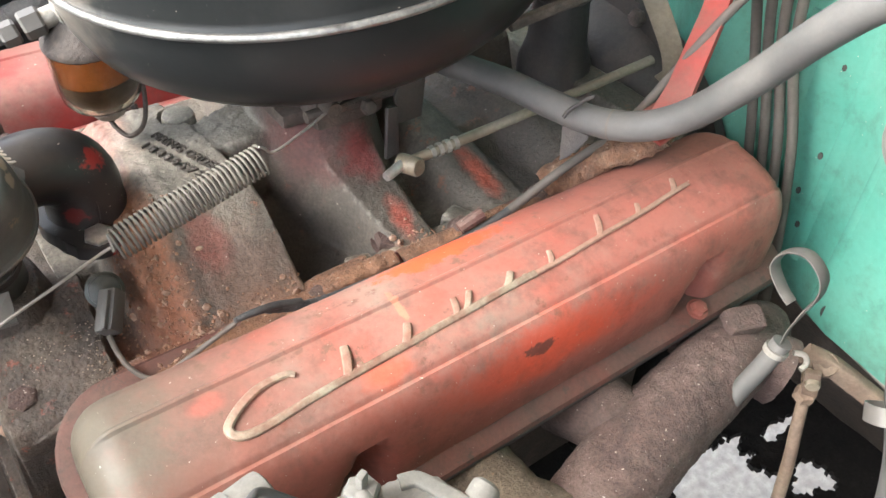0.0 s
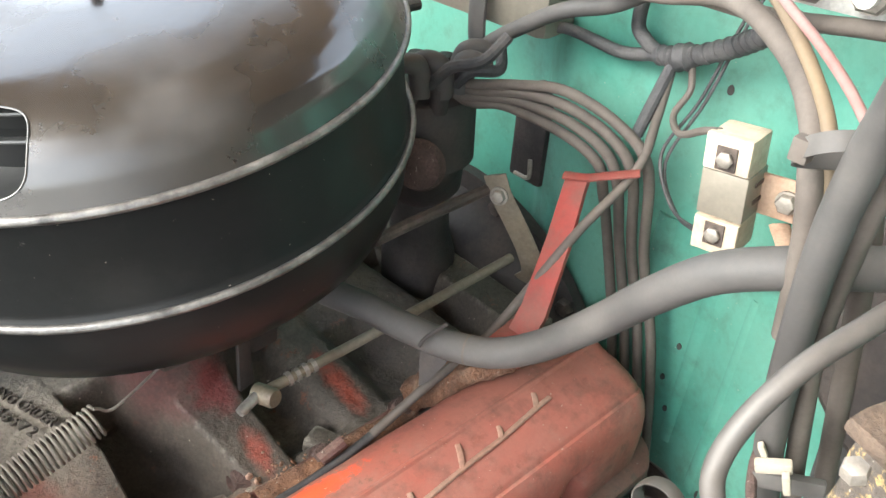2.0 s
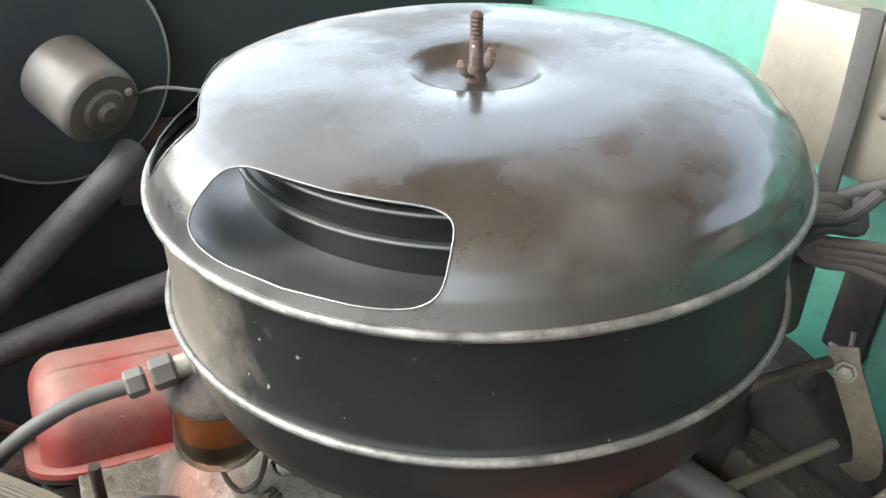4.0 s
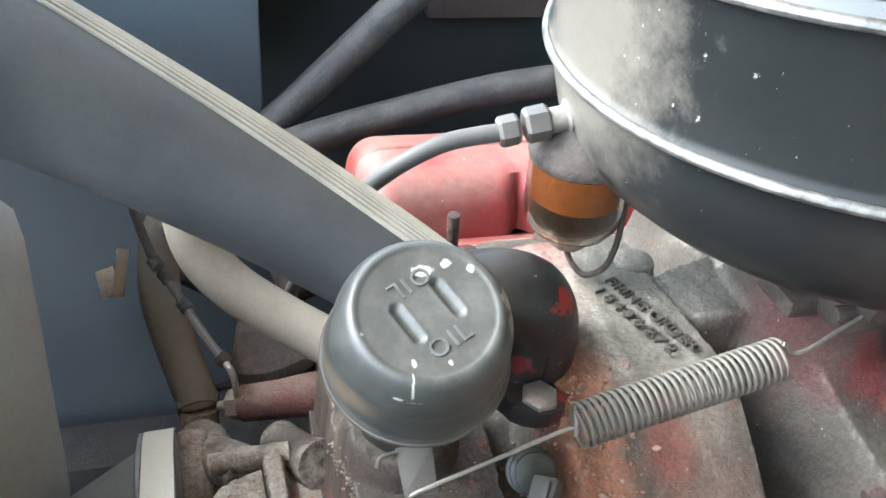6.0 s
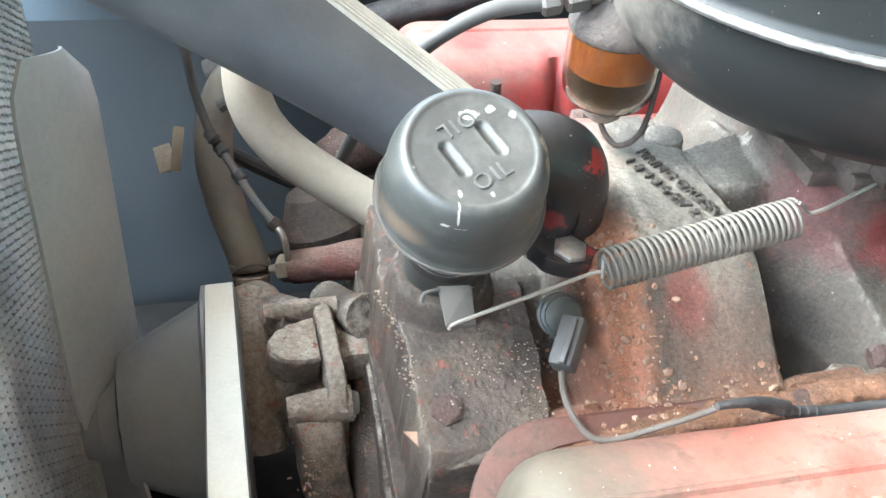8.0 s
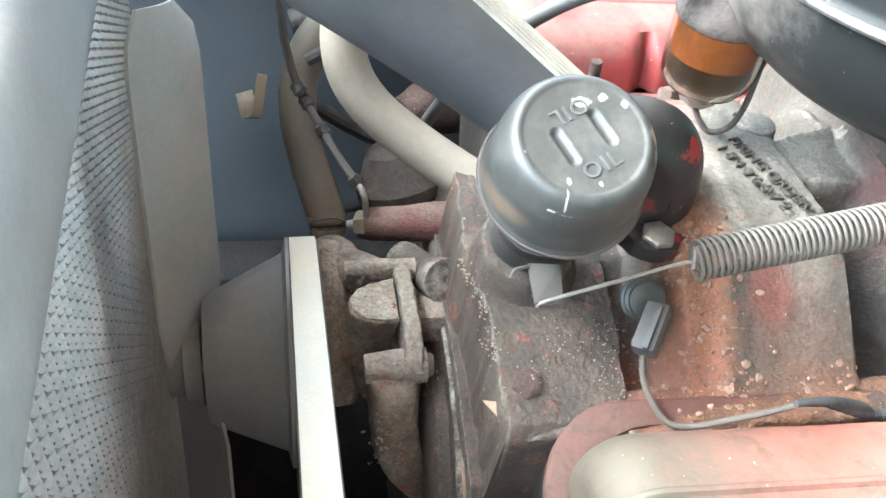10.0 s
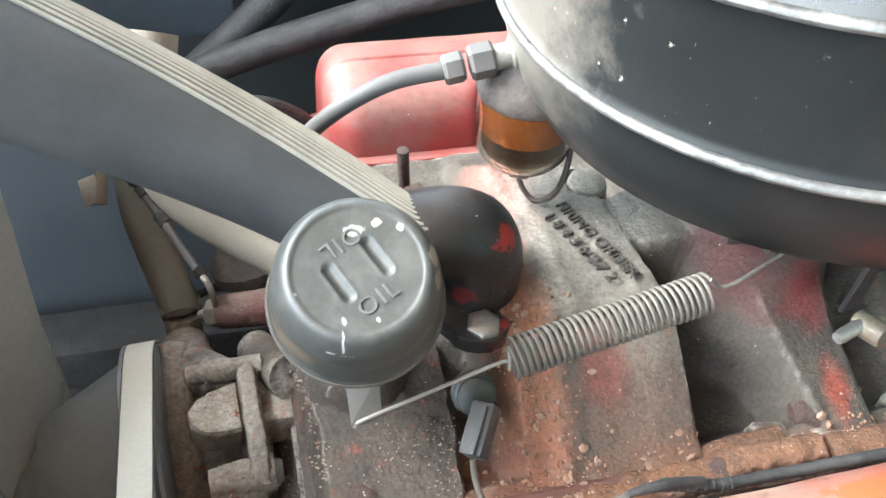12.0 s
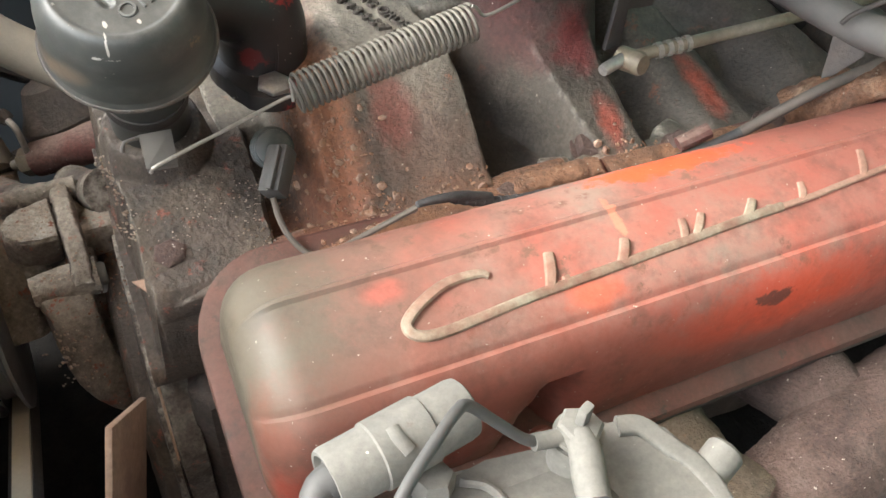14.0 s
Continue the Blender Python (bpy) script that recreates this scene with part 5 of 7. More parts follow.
pump = thing("water_pump", "rust-scabbed dusty cast-iron water pump with bolted bosses", "water pump", (-0.05, 0.02, 0.80))
XA = lambda x, y, z: facing((x, y, z), (-1, 0, 0))
bm = lathe([(0, 0), (0.050, 0), (0.052, 0.008), (0.046, 0.016), (0.036, 0.024), (0.028, 0.034), (0.025, 0.05), (0.022, 0.056), (0, 0.056)], XA(-0.036, 0.02, 0.80), 40)
bmesh.ops.subdivide_edges(bm, edges=bm.edges[:], cuts=1, use_grid_fill=True)
roughen(bm, 0.001)
part("body", bm, PUMPCOAT, pump)
# upright flange of the pump, whose crusted top edge runs between the two bolt ears
bm = bar([(-0.0465, 0.040, 0.846), (-0.0455, 0.026, 0.850), (-0.0445, 0.0, 0.8535), (-0.0435, -0.022, 0.848), (-0.0435, -0.034, 0.842)], 0.0055, [0.009, 0.012, 0.013, 0.012, 0.009], 10, 5)
bmesh.ops.subdivide_edges(bm, edges=[e for e in bm.edges if e.calc_length() > 0.003], cuts=1, use_grid_fill=True)
roughen(bm, 0.0009, 160)
part("flange", bm, PUMPCOAT, pump)
# rounded boss with a flat dust-caked top
OUT = [(0.0135, -0.0135), (0.004, -0.0145), (-0.007, -0.0125), (-0.0135, -0.006), (-0.0145, 0.002), (-0.010, 0.0085), (-0.002, 0.0125), (0.0135, 0.0165)]
bm = prism(OUT, -0.020, 0.0, pose(-0.0640, 0.003, 0.8625, 6, 4, 4), 0.0025, seg=3)
bmesh.ops.subdivide_edges(bm, edges=[e for e in bm.edges if e.calc_length() > 0.006], cuts=3, use_grid_fill=True)
roughen(bm, 0.0007, 160)
part("upper_boss", bm, PUMPCOAT, pump)
bm = prism([(x * 0.93, y * 0.93) for x, y in OUT], 0.0, 0.0016, pose(-0.0640, 0.003, 0.8625, 6, 4, 4), 0.0006)
bmesh.ops.triangulate(bm, faces=bm.faces[:])
bmesh.ops.subdivide_edges(bm, edges=[e for e in bm.edges if e.calc_length() > 0.004], cuts=4, use_grid_fill=True)
roughen(bm, 0.0005, 300)
part("pad", bm, surface("dust_caked_pad", (0.36, 0.31, 0.25), (0.25, 0.20, 0.16), 60, 0.95, 0, 1.0, 500, (0.42, 0.385, 0.33), 0.5, 90, (0.20, 0.08, 0.05), 0.58, 140), pump, "dust-caked top pad")
for a, b, r in (((-0.079, 0.037, 0.853), (-0.037, 0.037, 0.853), 0.0072), ((-0.070, -0.029, 0.843), (-0.036, -0.028, 0.844), 0.0100)):
    bm = sweep([a, tuple((p + q) / 2 for p, q in zip(a, b)), b], [r * 0.8, r, r], 18, 5)
    bmesh.ops.subdivide_edges(bm, edges=[e for e in bm.edges if e.calc_length() > 0.004], cuts=1, use_grid_fill=True)
    roughen(bm, 0.0006, 150)
    ear = part("bolt_boss", bm, PUMPCOAT, pump)
    part("bolt_end", lathe([(0, 0.004), (r * 0.55, 0.004), (r * 0.68, 0.002), (r * 0.68, -0.002), (0, -0.002)], facing(b, (1, 0, 0)), 16), GREY, ear)
bm = bar([(-0.0555, -0.030, 0.838), (-0.0545, -0.038, 0.829), (-0.0535, -0.044, 0.815), (-0.0505, -0.052, 0.797), (-0.043, -0.058, 0.783), (-0.0274, -0.062, 0.775), (-0.006, -0.065, 0.774)], [0.0135, 0.0125, 0.0125, 0.0125, 0.011, 0.009, 0.009], [0.010, 0.0125, 0.0125, 0.012, 0.011, 0.009, 0.009], 7, 4, (0.25, -1, 0.4), 24)
roughen(bm, 0.0009, 120)
part("leg", bm, PUMPCOAT, pump)
# water inlet that carries the lower heater hose
bm = sweep([(-0.0851, 0.1160, 0.7741), (-0.0861, 0.1220, 0.7901), (-0.0861, 0.1280, 0.8041)], 0.0122, 24, 3)
roughen(bm, 0.0005, 150)
part("outlet", bm, PUMPCOAT, pump)
bm = sweep([(-0.0851, 0.1140, 0.7841), (-0.084, 0.088, 0.812), (-0.074, 0.055, 0.834), (-0.058, 0.034, 0.846)], [0.016, 0.016, 0.014, 0.014], 24, 6)
roughen(bm, 0.0011, 110)
part("outlet_arm", bm, PUMPCOAT, pump)
bm = sweep([(-0.088, 0.072, 0.835), (-0.0875, 0.040, 0.830), (-0.086, 0.010, 0.815), (-0.084, -0.01, 0.79)], [0.012, 0.014, 0.014, 0.014], 20, 6)
roughen(bm, 0.0012, 110)
part("volute", bm, PUMPCOAT, pump)
SCALE = surface("pale_scale_crust", (0.34, 0.24, 0.18), (0.22, 0.12, 0.085), 160, 0.95, 0, 0.3, 500, (0.46, 0.42, 0.36), 0.42, 120)
CRUSTLINES = (((-0.045, 0.036, 0.858), (-0.043, -0.026, 0.858), 150, 0.0026, 0.0004, 0.0012), ((-0.072, 0.0, 0.864), (-0.055, 0.002, 0.864), 60, 0.006, 0.0003, 0.0008), ((-0.062, -0.030, 0.853), (-0.040, -0.028, 0.853), 60, 0.003, 0.0003, 0.0010),
              ((-0.060, -0.050, 0.835), (-0.057, -0.062, 0.806), 110, 0.005, 0.0004, 0.0012), ((-0.087, 0.06, 0.847), (-0.086, 0.02, 0.838), 90, 0.005, 0.0004, 0.0012))
tagged(part("scale_crust", grit(CRUSTLINES, 21), SCALE, pump, "pale flaking scale and rust"), kind="stuff")
timing = thing("timing_cover", "dirty round timing cover with a curling gasket before the block", "timing cover", (-0.02, -0.023, 0.73))
bm = lathe([(0, 0.015), (0.085, 0.015), (0.098, 0.0135), (0.106, 0.010), (0.109, 0.004), (0.118, 0.003), (0.119, 0.0), (0, 0.0)], XA(-0.022, -0.0232, 0.7311), 72)
bmesh.ops.subdivide_edges(bm, edges=[e for e in bm.edges if 0.012 > e.calc_length() > 0.004], cuts=1, use_grid_fill=True)
roughen(bm, 0.0010, 90)
part("cover", bm, PUMP, timing)
ring = [Vector((-0.0215, -0.0232 + 0.1213 * math.cos(radians(a)), 0.7311 + (0.1213 + 0.0016 * noise.noise((a * 0.21, 0, 0))) * math.sin(radians(a)))) for a in range(28, 150, 3)]
part("gasket_edge", sweep(ring, 0.0011, 8, 2, flat=2.2), TANPLATE, timing, "curling gasket edge")
part("block_face", prism([(-0.125, -0.40), (0.150, -0.40), (0.150, 0.02), (0.115, 0.072), (-0.035, 0.072), (-0.075, 0.05), (-0.12, 0.0)], -0.008, 0.006, Matrix.Translation((-0.013, 0.02, 0.78)) @ Matrix(((0, 0, 1, 0), (-1, 0, 0, 0), (0, 1, 0, 0), (0, 0, 0, 1))), 0.003), PUMP, timing, "gritty front face of the block")
bm = rbox((-0.031, 0.012, 0.842), (0.018, 0.034, 0.020), 0.004, pose(0, 0, 0, -14, 0, 0), seg=3, rough_amp=0.0012, cuts=5)
part("cover_block", bm, PUMPCOAT, timing)
part("stud", sweep([(-0.041, -0.026, 0.832), (-0.020, -0.027, 0.832)], 0.0036, 12, 1), FIN, timing, "pale stud end")
tagged(part("grit", grit((((-0.021, 0.02, 0.846), (-0.021, -0.05, 0.850), 120, 0.002, 0.0003, 0.0010), ((-0.030, 0.0, 0.845), (-0.03, -0.06, 0.842), 120, 0.006, 0.0003, 0.0010), ((-0.02, -0.05, 0.85), (-0.02, -0.09, 0.828), 90, 0.002, 0.0003, 0.0010)), 33), RUSTY, timing, "rust and grit along the gasket"), kind="stuff")
BELTTURN = Matrix.Translation((-0.1035, 0.05, 0)) @ pose(0, 0, 0, 0, 0, 2.4) @ Matrix.Translation((0.1035, -0.05, 0))


def belt_turned(bm):
    bm.transform(BELTTURN)
    return bm


pulley = thing("water_pump_pulley", "satin dark pressed-steel fan pulley with a conical nose", "pulley", (-0.11, 0.02, 0.80))
part("sheave", belt_turned(lathe([(0.03, 0.0), (0.062, 0.0), (0.0705, 0.002), (0.0705, 0.004), (0.061, 0.0075), (0.061, 0.0145), (0.0705, 0.018), (0.0705, 0.020), (0.062, 0.022), (0.05, 0.022)], XA(-0.094, 0.02, 0.80), 64)), CONE, pulley)
part("cone", turned(lathe([(0.067, -0.002), (0.065, 0.0), (0.063, 0.001), (0.061, 0.003), (0.040, 0.047), (0.038, 0.050), (0.0, 0.051)], XA(-0.114, 0.02, 0.80), 64)), CONE, pulley)
belt = thing("fan_belt", "pale worn fan belt running to the generator pulley", "fan belt", (-0.103, -0.1, 0.88))


def belt_mesh(half_in, half_out, thick):
    c1, r1, c2, r2 = Vector((0.02, 0.80)), 0.0665, Vector((-0.262, 0.905)), 0.036
    dv = c2 - c1
    base = math.atan2(dv.y, dv.x)
    off = math.acos((r1 - r2) / dv.length)
    path = []
    for k in range(25):
        a = base - off - (2 * math.pi - 2 * off) * k / 24
        path.append((c1, r1, a))
    for k in range(17):
        a = base + off - (2 * off) * k / 16
        path.append((c2, r2, a))
    rings = []
    bmb = bmesh.new()
    for c, r, a in path:
        e = Vector((math.cos(a), math.sin(a)))
        p0, p1 = c + e * (r - thick / 2), c + e * (r + thick / 2)
        rings.append([bmb.verts.new(q) for q in ((-0.1035 - half_in, *p0), (-0.1035 + half_in, *p0), (-0.1035 + half_out, *p1), (-0.1035 - half_out, *p1))])
    skin(bmb, rings, False, True)
    return bmb


part("belt", belt_turned(belt_mesh(0.0045, 0.0078, 0.0085)), BELT, belt, "", True, 30)
part("side_band", belt_turned(belt_mesh(0.0056, 0.0086, 0.0062)), BELTSIDE, belt, "dark rubber flanks of the belt", True, 30)
fan = thing("engine_fan", "dusty steel engine fan behind the radiator, paled by painted haze", "fan", (-0.165, 0.02, 0.80))
part("hub", turned(lathe([(0, 0.0), (0.028, 0.0), (0.024, 0.006), (0.024, 0.010), (0.022, 0.012), (0.02, 0.020), (0, 0.020)], XA(-0.166, 0.02, 0.80), 48)), CONE, fan)
for a in (72, 252):
    bm = bmesh.new()
    rings = []
    for k in range(15):
        u = k / 14
        r = -0.012 + 0.222 * u
        w = np.interp(u, (0, 0.08, 0.20, 0.85, 0.93, 0.98, 1.0), (0.026, 0.040, 0.047, 0.048, 0.044, 0.036, 0.026))
        tw = radians(np.interp(u, (0, 0.2, 1), (30, 32, 31)))
        ring = []
        for q in range(9):
            c = (q / 8 * 1.55 - 1) * w
            bend = 0.010 * (1 - (c / w) ** 2)
            ring.append(Vector((-0.180 - c * math.sin(tw) + bend, 0, 0)) + Vector((0, r * math.cos(radians(a)) - c * math.cos(tw) * math.sin(radians(a)), r * math.sin(radians(a)) + c * math.cos(tw) * math.cos(radians(a)))) + Vector((0, 0.02, 0.80)))
        rings.append([bm.verts.new(p) for p in ring] + [bm.verts.new(p + Vector((0.0018, 0, 0))) for p in reversed(ring)])
    skin(bm, rings)
    part("blade", turned(bm), FAN, fan)

# ---- radiator ----
rad = thing("radiator", "dusty grey radiator with slanting fins and a top tank", "radiator", (-0.235, 0.02, 0.7))
XR, ZT = -0.212, 0.975
# Solid slab added low down to keep front light out of the bay.
part("core_light_block", turned(rbox((XR - 0.026, 0.02, 0.56), (0.044, 0.60, 0.36), 0.002)), DARK, rad)
part("top_tank", turned(rbox((XR - 0.026, 0.02, ZT + 0.045), (0.075, 0.62, 0.085), 0.02, seg=4)), FAN, rad)
part("core_back", turned(rbox((XR - 0.010, 0.02, 0.69), (0.004, 0.58, 0.57), 0)), DARK, rad)
part("side_frame", turned(rbox((XR - 0.02, -0.312, 0.72), (0.05, 0.02, 0.70), 0.004)), HOSE, rad)
part("tank_neck", sweep([(-0.175, 0.007, 1.120), (-0.205, 0.000, 1.135), (-0.235, 0.0, 1.10), (-0.245, 0.0, 1.05)], 0.029, 24, 4), FAN, rad)
bm = bmesh.new()
for k in range(60):
    y = -0.29 + 0.0100 * k
    last = None
    for q in range(190):
        z = ZT - 0.003 * q
        if z < 0.41:
            break
        dx = 0.0011 if q % 2 else -0.0011
        jog = 0.0006 * noise.noise((k * 1.7, q * 0.35, 0.0)) + (0.0010 if q % 4 == 1 else 0.0)
        row = [bm.verts.new(p) for p in ((XR - 0.006, y + 0.0008, z - 0.001), (XR + dx - 0.0012, y + 0.0011 + jog, z), (XR + dx, y + 0.0046, z - 0.0012), (XR + dx - 0.0012, y + 0.0081 + jog, z), (XR - 0.006, y + 0.0084, z - 0.001))]
        if last:
            for c in range(4):
                bm.faces.new((last[c], last[c + 1], row[c + 1], row[c]))
        last = row
tagged(part("fin_mesh", turned(bm), FIN, rad, "crimped grey cooling fins", False), kind="stuff")

# ---- heater hoses and front wiring ----
whole("heater_hose", sweep([(0.018, 0.050, 0.896), (0.000, 0.062, 0.899), (-0.020, 0.075, 0.905), (-0.040, 0.086, 0.914), (-0.0605, 0.096, 0.927), (-0.0745, 0.106, 0.943), (-0.0795, 0.116, 0.962), (-0.076, 0.128, 0.985), (-0.07, 0.145, 1.01)], 0.0132, 24, 6), TAN, "dusty tan rubber heater hose bending up beside the oil filler", "heater hose", group="heater hoses")
whole("heater_hose", sweep([(-0.0861, 0.1280, 0.8041), (-0.0871, 0.1350, 0.8070), (-0.0934, 0.1550, 0.8163), (-0.1003, 0.1750, 0.8289), (-0.1063, 0.1950, 0.8493), (-0.1054, 0.2150, 0.8697), (-0.0962, 0.2300, 0.8911), (-0.0798, 0.2450, 0.9036)], 0.0136, 24, 6), OLIVE, "dusty grey-olive rubber heater hose rising from the water pump", "heater hose", group="heater hoses")
for at, nrm in (((-0.0871, 0.1350, 0.8070), (-0.1, 0.5, 1)), ((0.003, 0.060, 0.899), (0.8, -0.5, -0.1))):
    cl = thing("hose_clamp", "rusty wire hose clamp with standing ends", "hose clamp", at, "hose clamps")
    m = facing(at, nrm)
    part("band", lathe([(0.0128 + 0.0018 * math.cos(a), 0.003 * math.sin(a)) for a in np.linspace(0, 2 * math.pi, 9)], m, 28), STEEL, cl)
    for s in (-1, 1):
        part("ear", sweep([m @ Vector((s * 0.004, -0.013, 0.001)), m @ Vector((s * 0.006, -0.017, 0.004)), m @ Vector((s * 0.009, -0.021, 0.006))], 0.0014, 8, 3), STEEL, cl)
elbow = thing("heater_outlet", "dull red iron water outlet with a brass temperature sender", "water outlet", (-0.03, 0.1, 0.83))
part("pipe", sweep([(-0.058, 0.109, 0.824), (-0.035, 0.100, 0.833), (-0.012, 0.088, 0.845), (0.02, 0.075, 0.85)], [0.0115, 0.012, 0.014, 0.018], 22, 5), DULLRED, elbow)
part("sender_nut", bolt_mesh(facing((-0.058, 0.109, 0.824), (-1, 0.3, -0.3)), 0.017, 0.010), BRASS, elbow)
part("sender_tip", lathe([(0, 0.008), (0.003, 0.008), (0.004, 0), (0, 0)], facing((-0.066, 0.111, 0.822), (-1, 0.3, -0.3)), 12), STEEL, elbow)
part("web", sweep([(-0.04, 0.07, 0.83), (-0.03, 0.045, 0.84), (-0.02, 0.02, 0.86)], [0.012, 0.014, 0.014], 16, 4), PUMP, elbow)
loom = thing("sender_wire", "taped dark sender wire hanging beside the fan", "wire", (-0.09, 0.085, 0.93))
wp = [(-0.1175, 0.1950, 0.9455), (-0.1140, 0.1950, 0.9088), (-0.1064, 0.1900, 0.8788), (-0.1008, 0.1860, 0.8700), (-0.0896, 0.1650, 0.8611), (-0.0787, 0.1420, 0.8544), (-0.0685, 0.1180, 0.8543), (-0.0633, 0.1080, 0.8505), (-0.0613, 0.1060, 0.8299)]
part("sleeve", sweep(wp[:7], 0.0030, 10, 6), HOSE, loom)
part("end", sweep(wp[6:], 0.0022, 8, 5), STEEL, loom)
part("ring_terminal", lathe([(0, 0.004), (0.0042, 0.004), (0.005, 0), (0.0042, -0.004), (0, -0.004)], facing((-0.0685, 0.1180, 0.8543), (0.6, -0.4, -0.6)), 8), GREASE, loom)
for k, p in enumerate(((-0.1064, 0.1900, 0.8788), (-0.1008, 0.1860, 0.8700), (-0.0896, 0.1650, 0.8611))):
    part("tape_knot", lathe([(0.003, -0.005), (0.0046, -0.003), (0.0043, 0.001), (0.005, 0.003), (0.003, 0.006)], facing(p, (0.55, -0.6, -0.55)), 10), LOOM, loom)
sender = thing("sender_plug", "grey rubber plug pushed on a sender in the intake", "sender plug", (0.06, -0.07, 0.93))
part("socket", lathe([(0, 0), (0.011, 0), (0.0125, 0.001), (0.0125, 0.003), (0.0098, 0.0038), (0.0098, 0.0046), (0.0115, 0.0054), (0.0115, 0.0072), (0.0088, 0.008), (0.0088, 0.0088), (0.0102, 0.0096), (0.010, 0.0112), (0.006, 0.012), (0, 0.012)], facing((0.0595, -0.0535, 0.925), (-0.1, -0.75, 0.65)) @ Matrix.Diagonal((0.86, 0.86, 1, 1)), 28), surface("dark_green_grey_sender", (0.032, 0.038, 0.033), (0.022, 0.026, 0.023), 60, 0.36, 0.1, 0.1, 300, (0.11, 0.10, 0.085), 0.36, 60), sender, "dark ribbed sender body")
dvec = Vector((-0.012, -0.020, -0.011)).normalized()
part("plug", rbox((0.0552, -0.0797, 0.9323), (0.0112, 0.0105, 0.0245), 0.0018, facing((0, 0, 0), dvec, 20), seg=2), HOSE, sender)
part("plug_rib", rbox((0.0527, -0.0832, 0.9383), (0.003, 0.003, 0.022), 0.0008, facing((0, 0, 0), dvec, 20)), HOSE, sender)
part("wire", sweep([(0.0495, -0.0895, 0.926), (0.050, -0.096, 0.918), (0.052, -0.106, 0.914), (0.058, -0.115, 0.910), (0.068, -0.1185, 0.911), (0.083, -0.121, 0.919), (0.095, -0.1225, 0.925), (0.108, -0.122, 0.929)], 0.0015, 8, 6), WIRE, sender)
part("boot", sweep([(0.108, -0.1225, 0.9315), (0.118, -0.121, 0.930), (0.133, -0.119, 0.926), (0.150, -0.117, 0.918)], [0.0016, 0.0022, 0.0026, 0.0026], 12, 5), LOOM, sender)
whole("bracket_plate", rbox((-0.040, -0.184, 0.889), (0.003, 0.05, 0.046), 0.001, pose(0, 0, 0, 48, 0, -22)), RUSTPLATE, "tan rusted flat steel bracket at the front of the head", "bracket")

# ---- vent hose, cables and wiring at the rear ----
vent = thing("vent_hose", "smooth grey rubber vent hose crossing to the firewall", "vent hose", (0.36, -0.18, 1.0))
part("hose", sweep([(0.305, -0.01, 0.985), (0.318, -0.045, 0.985), (0.328, -0.080, 0.987), (0.337, -0.110, 0.985), (0.349, -0.138, 0.983), (0.3595, -0.165, 0.990), (0.370, -0.190, 1.008), (0.369, -0.225, 1.050), (0.3625, -0.255, 1.090), (0.361, -0.281, 1.1185), (0.372, -0.310, 1.133), (0.40, -0.345, 1.14)], 0.0094, 24, 6), HOSE, vent)
part("ring_mark", lathe([(0.0090, -0.001), (0.0097, -0.0007), (0.0097, 0.0007), (0.0090, 0.001)], facing((0.3535, -0.149, 0.9845), (0.35, -0.9, 0.15)), 24), WIRE, vent)
clipw = thing("hose_hanger", "dark bent strap holding the vent hose", "hose hanger", (0.343, -0.125, 0.97))
bm = bmesh.new()
skin(bm, [[bm.verts.new((x + d, y, z + d)) for x, y, z in ((0.3368, -0.1232, 0.9803), (0.3272, -0.1345, 0.9593), (0.3325, -0.1372, 0.9619), (0.3440, -0.1393, 0.9713), (0.3479, -0.1355, 0.9790))] for d in (0, 0.0012)])
part("plate", bm, DARK, clipw, "", False)
part("edge", sweep([(0.3283, -0.1312, 0.9889), (0.3327, -0.1316, 0.9930), (0.3388, -0.1336, 0.9969), (0.3459, -0.1365, 1.0012)], 0.0013, 10, 5), DARK, clipw, "rolled edge of the strap")
choke = thing("choke_cable", "dusty cable in a black ribbed sleeve along the valve cover", "cable", (0.265, -0.1175, 0.908))
CABLE = [(0.128, -0.1185, 0.926), (0.158, -0.1175, 0.913), (0.19, -0.1165, 0.909), (0.225, -0.1165, 0.908), (0.265, -0.1175, 0.910), (0.303, -0.1195, 0.920), (0.345, -0.124, 0.941), (0.387, -0.131, 0.962), (0.410, -0.150, 1.014), (0.435, -0.158, 1.046), (0.475, -0.163, 1.075), (0.498, -0.155, 1.10), (0.507, -0.152, 1.13)]
part("sleeve", sweep(CABLE[:7], 0.0029, 14, 8), LOOM, choke, "black ribbed sleeve")
sl = [Vector(p) for p in spline(CABLE[:7], 12)]
for k in range(1, 17, 2):
    part("sleeve_ring", lathe([(0.0028, -0.0009), (0.0032, -0.0005), (0.0032, 0.0005), (0.0028, 0.0009)], facing(sl[k], sl[k + 1] - sl[k - 1]), 12), LOOM, choke)
part("cable", sweep(CABLE[5:], 0.0031, 12, 6), WIRE, choke)
brk = thing("wire_support", "red-painted steel bracket holding the spark plug wires", "wire bracket", (0.42, -0.15, 1.03))
bm = bmesh.new()
rings = []
for c, w in (((0.388, -0.160, 0.985), 0.0095), ((0.398, -0.160, 1.0), 0.0095), ((0.425, -0.150, 1.035), 0.0088), ((0.446, -0.140, 1.062), 0.008), ((0.4515, -0.138, 1.067), 0.0075)):
    c = Vector(c)
    rings.append([bm.verts.new(c + Vector((sx * 0.0015, sy * w, sx * -0.0008))) for sx, sy in ((-1, -1), (1, -1), (1, 1), (-1, 1))])
skin(bm, rings)
part("upright", bm, BRACKET, brk, angle=20)
part("arm", sweep([(0.446, -0.130, 1.066), (0.452, -0.143, 1.068), (0.461, -0.155, 1.072), (0.471, -0.168, 1.076)], 0.0045, 10, 4, flat=0.45), BRACKET, brk)
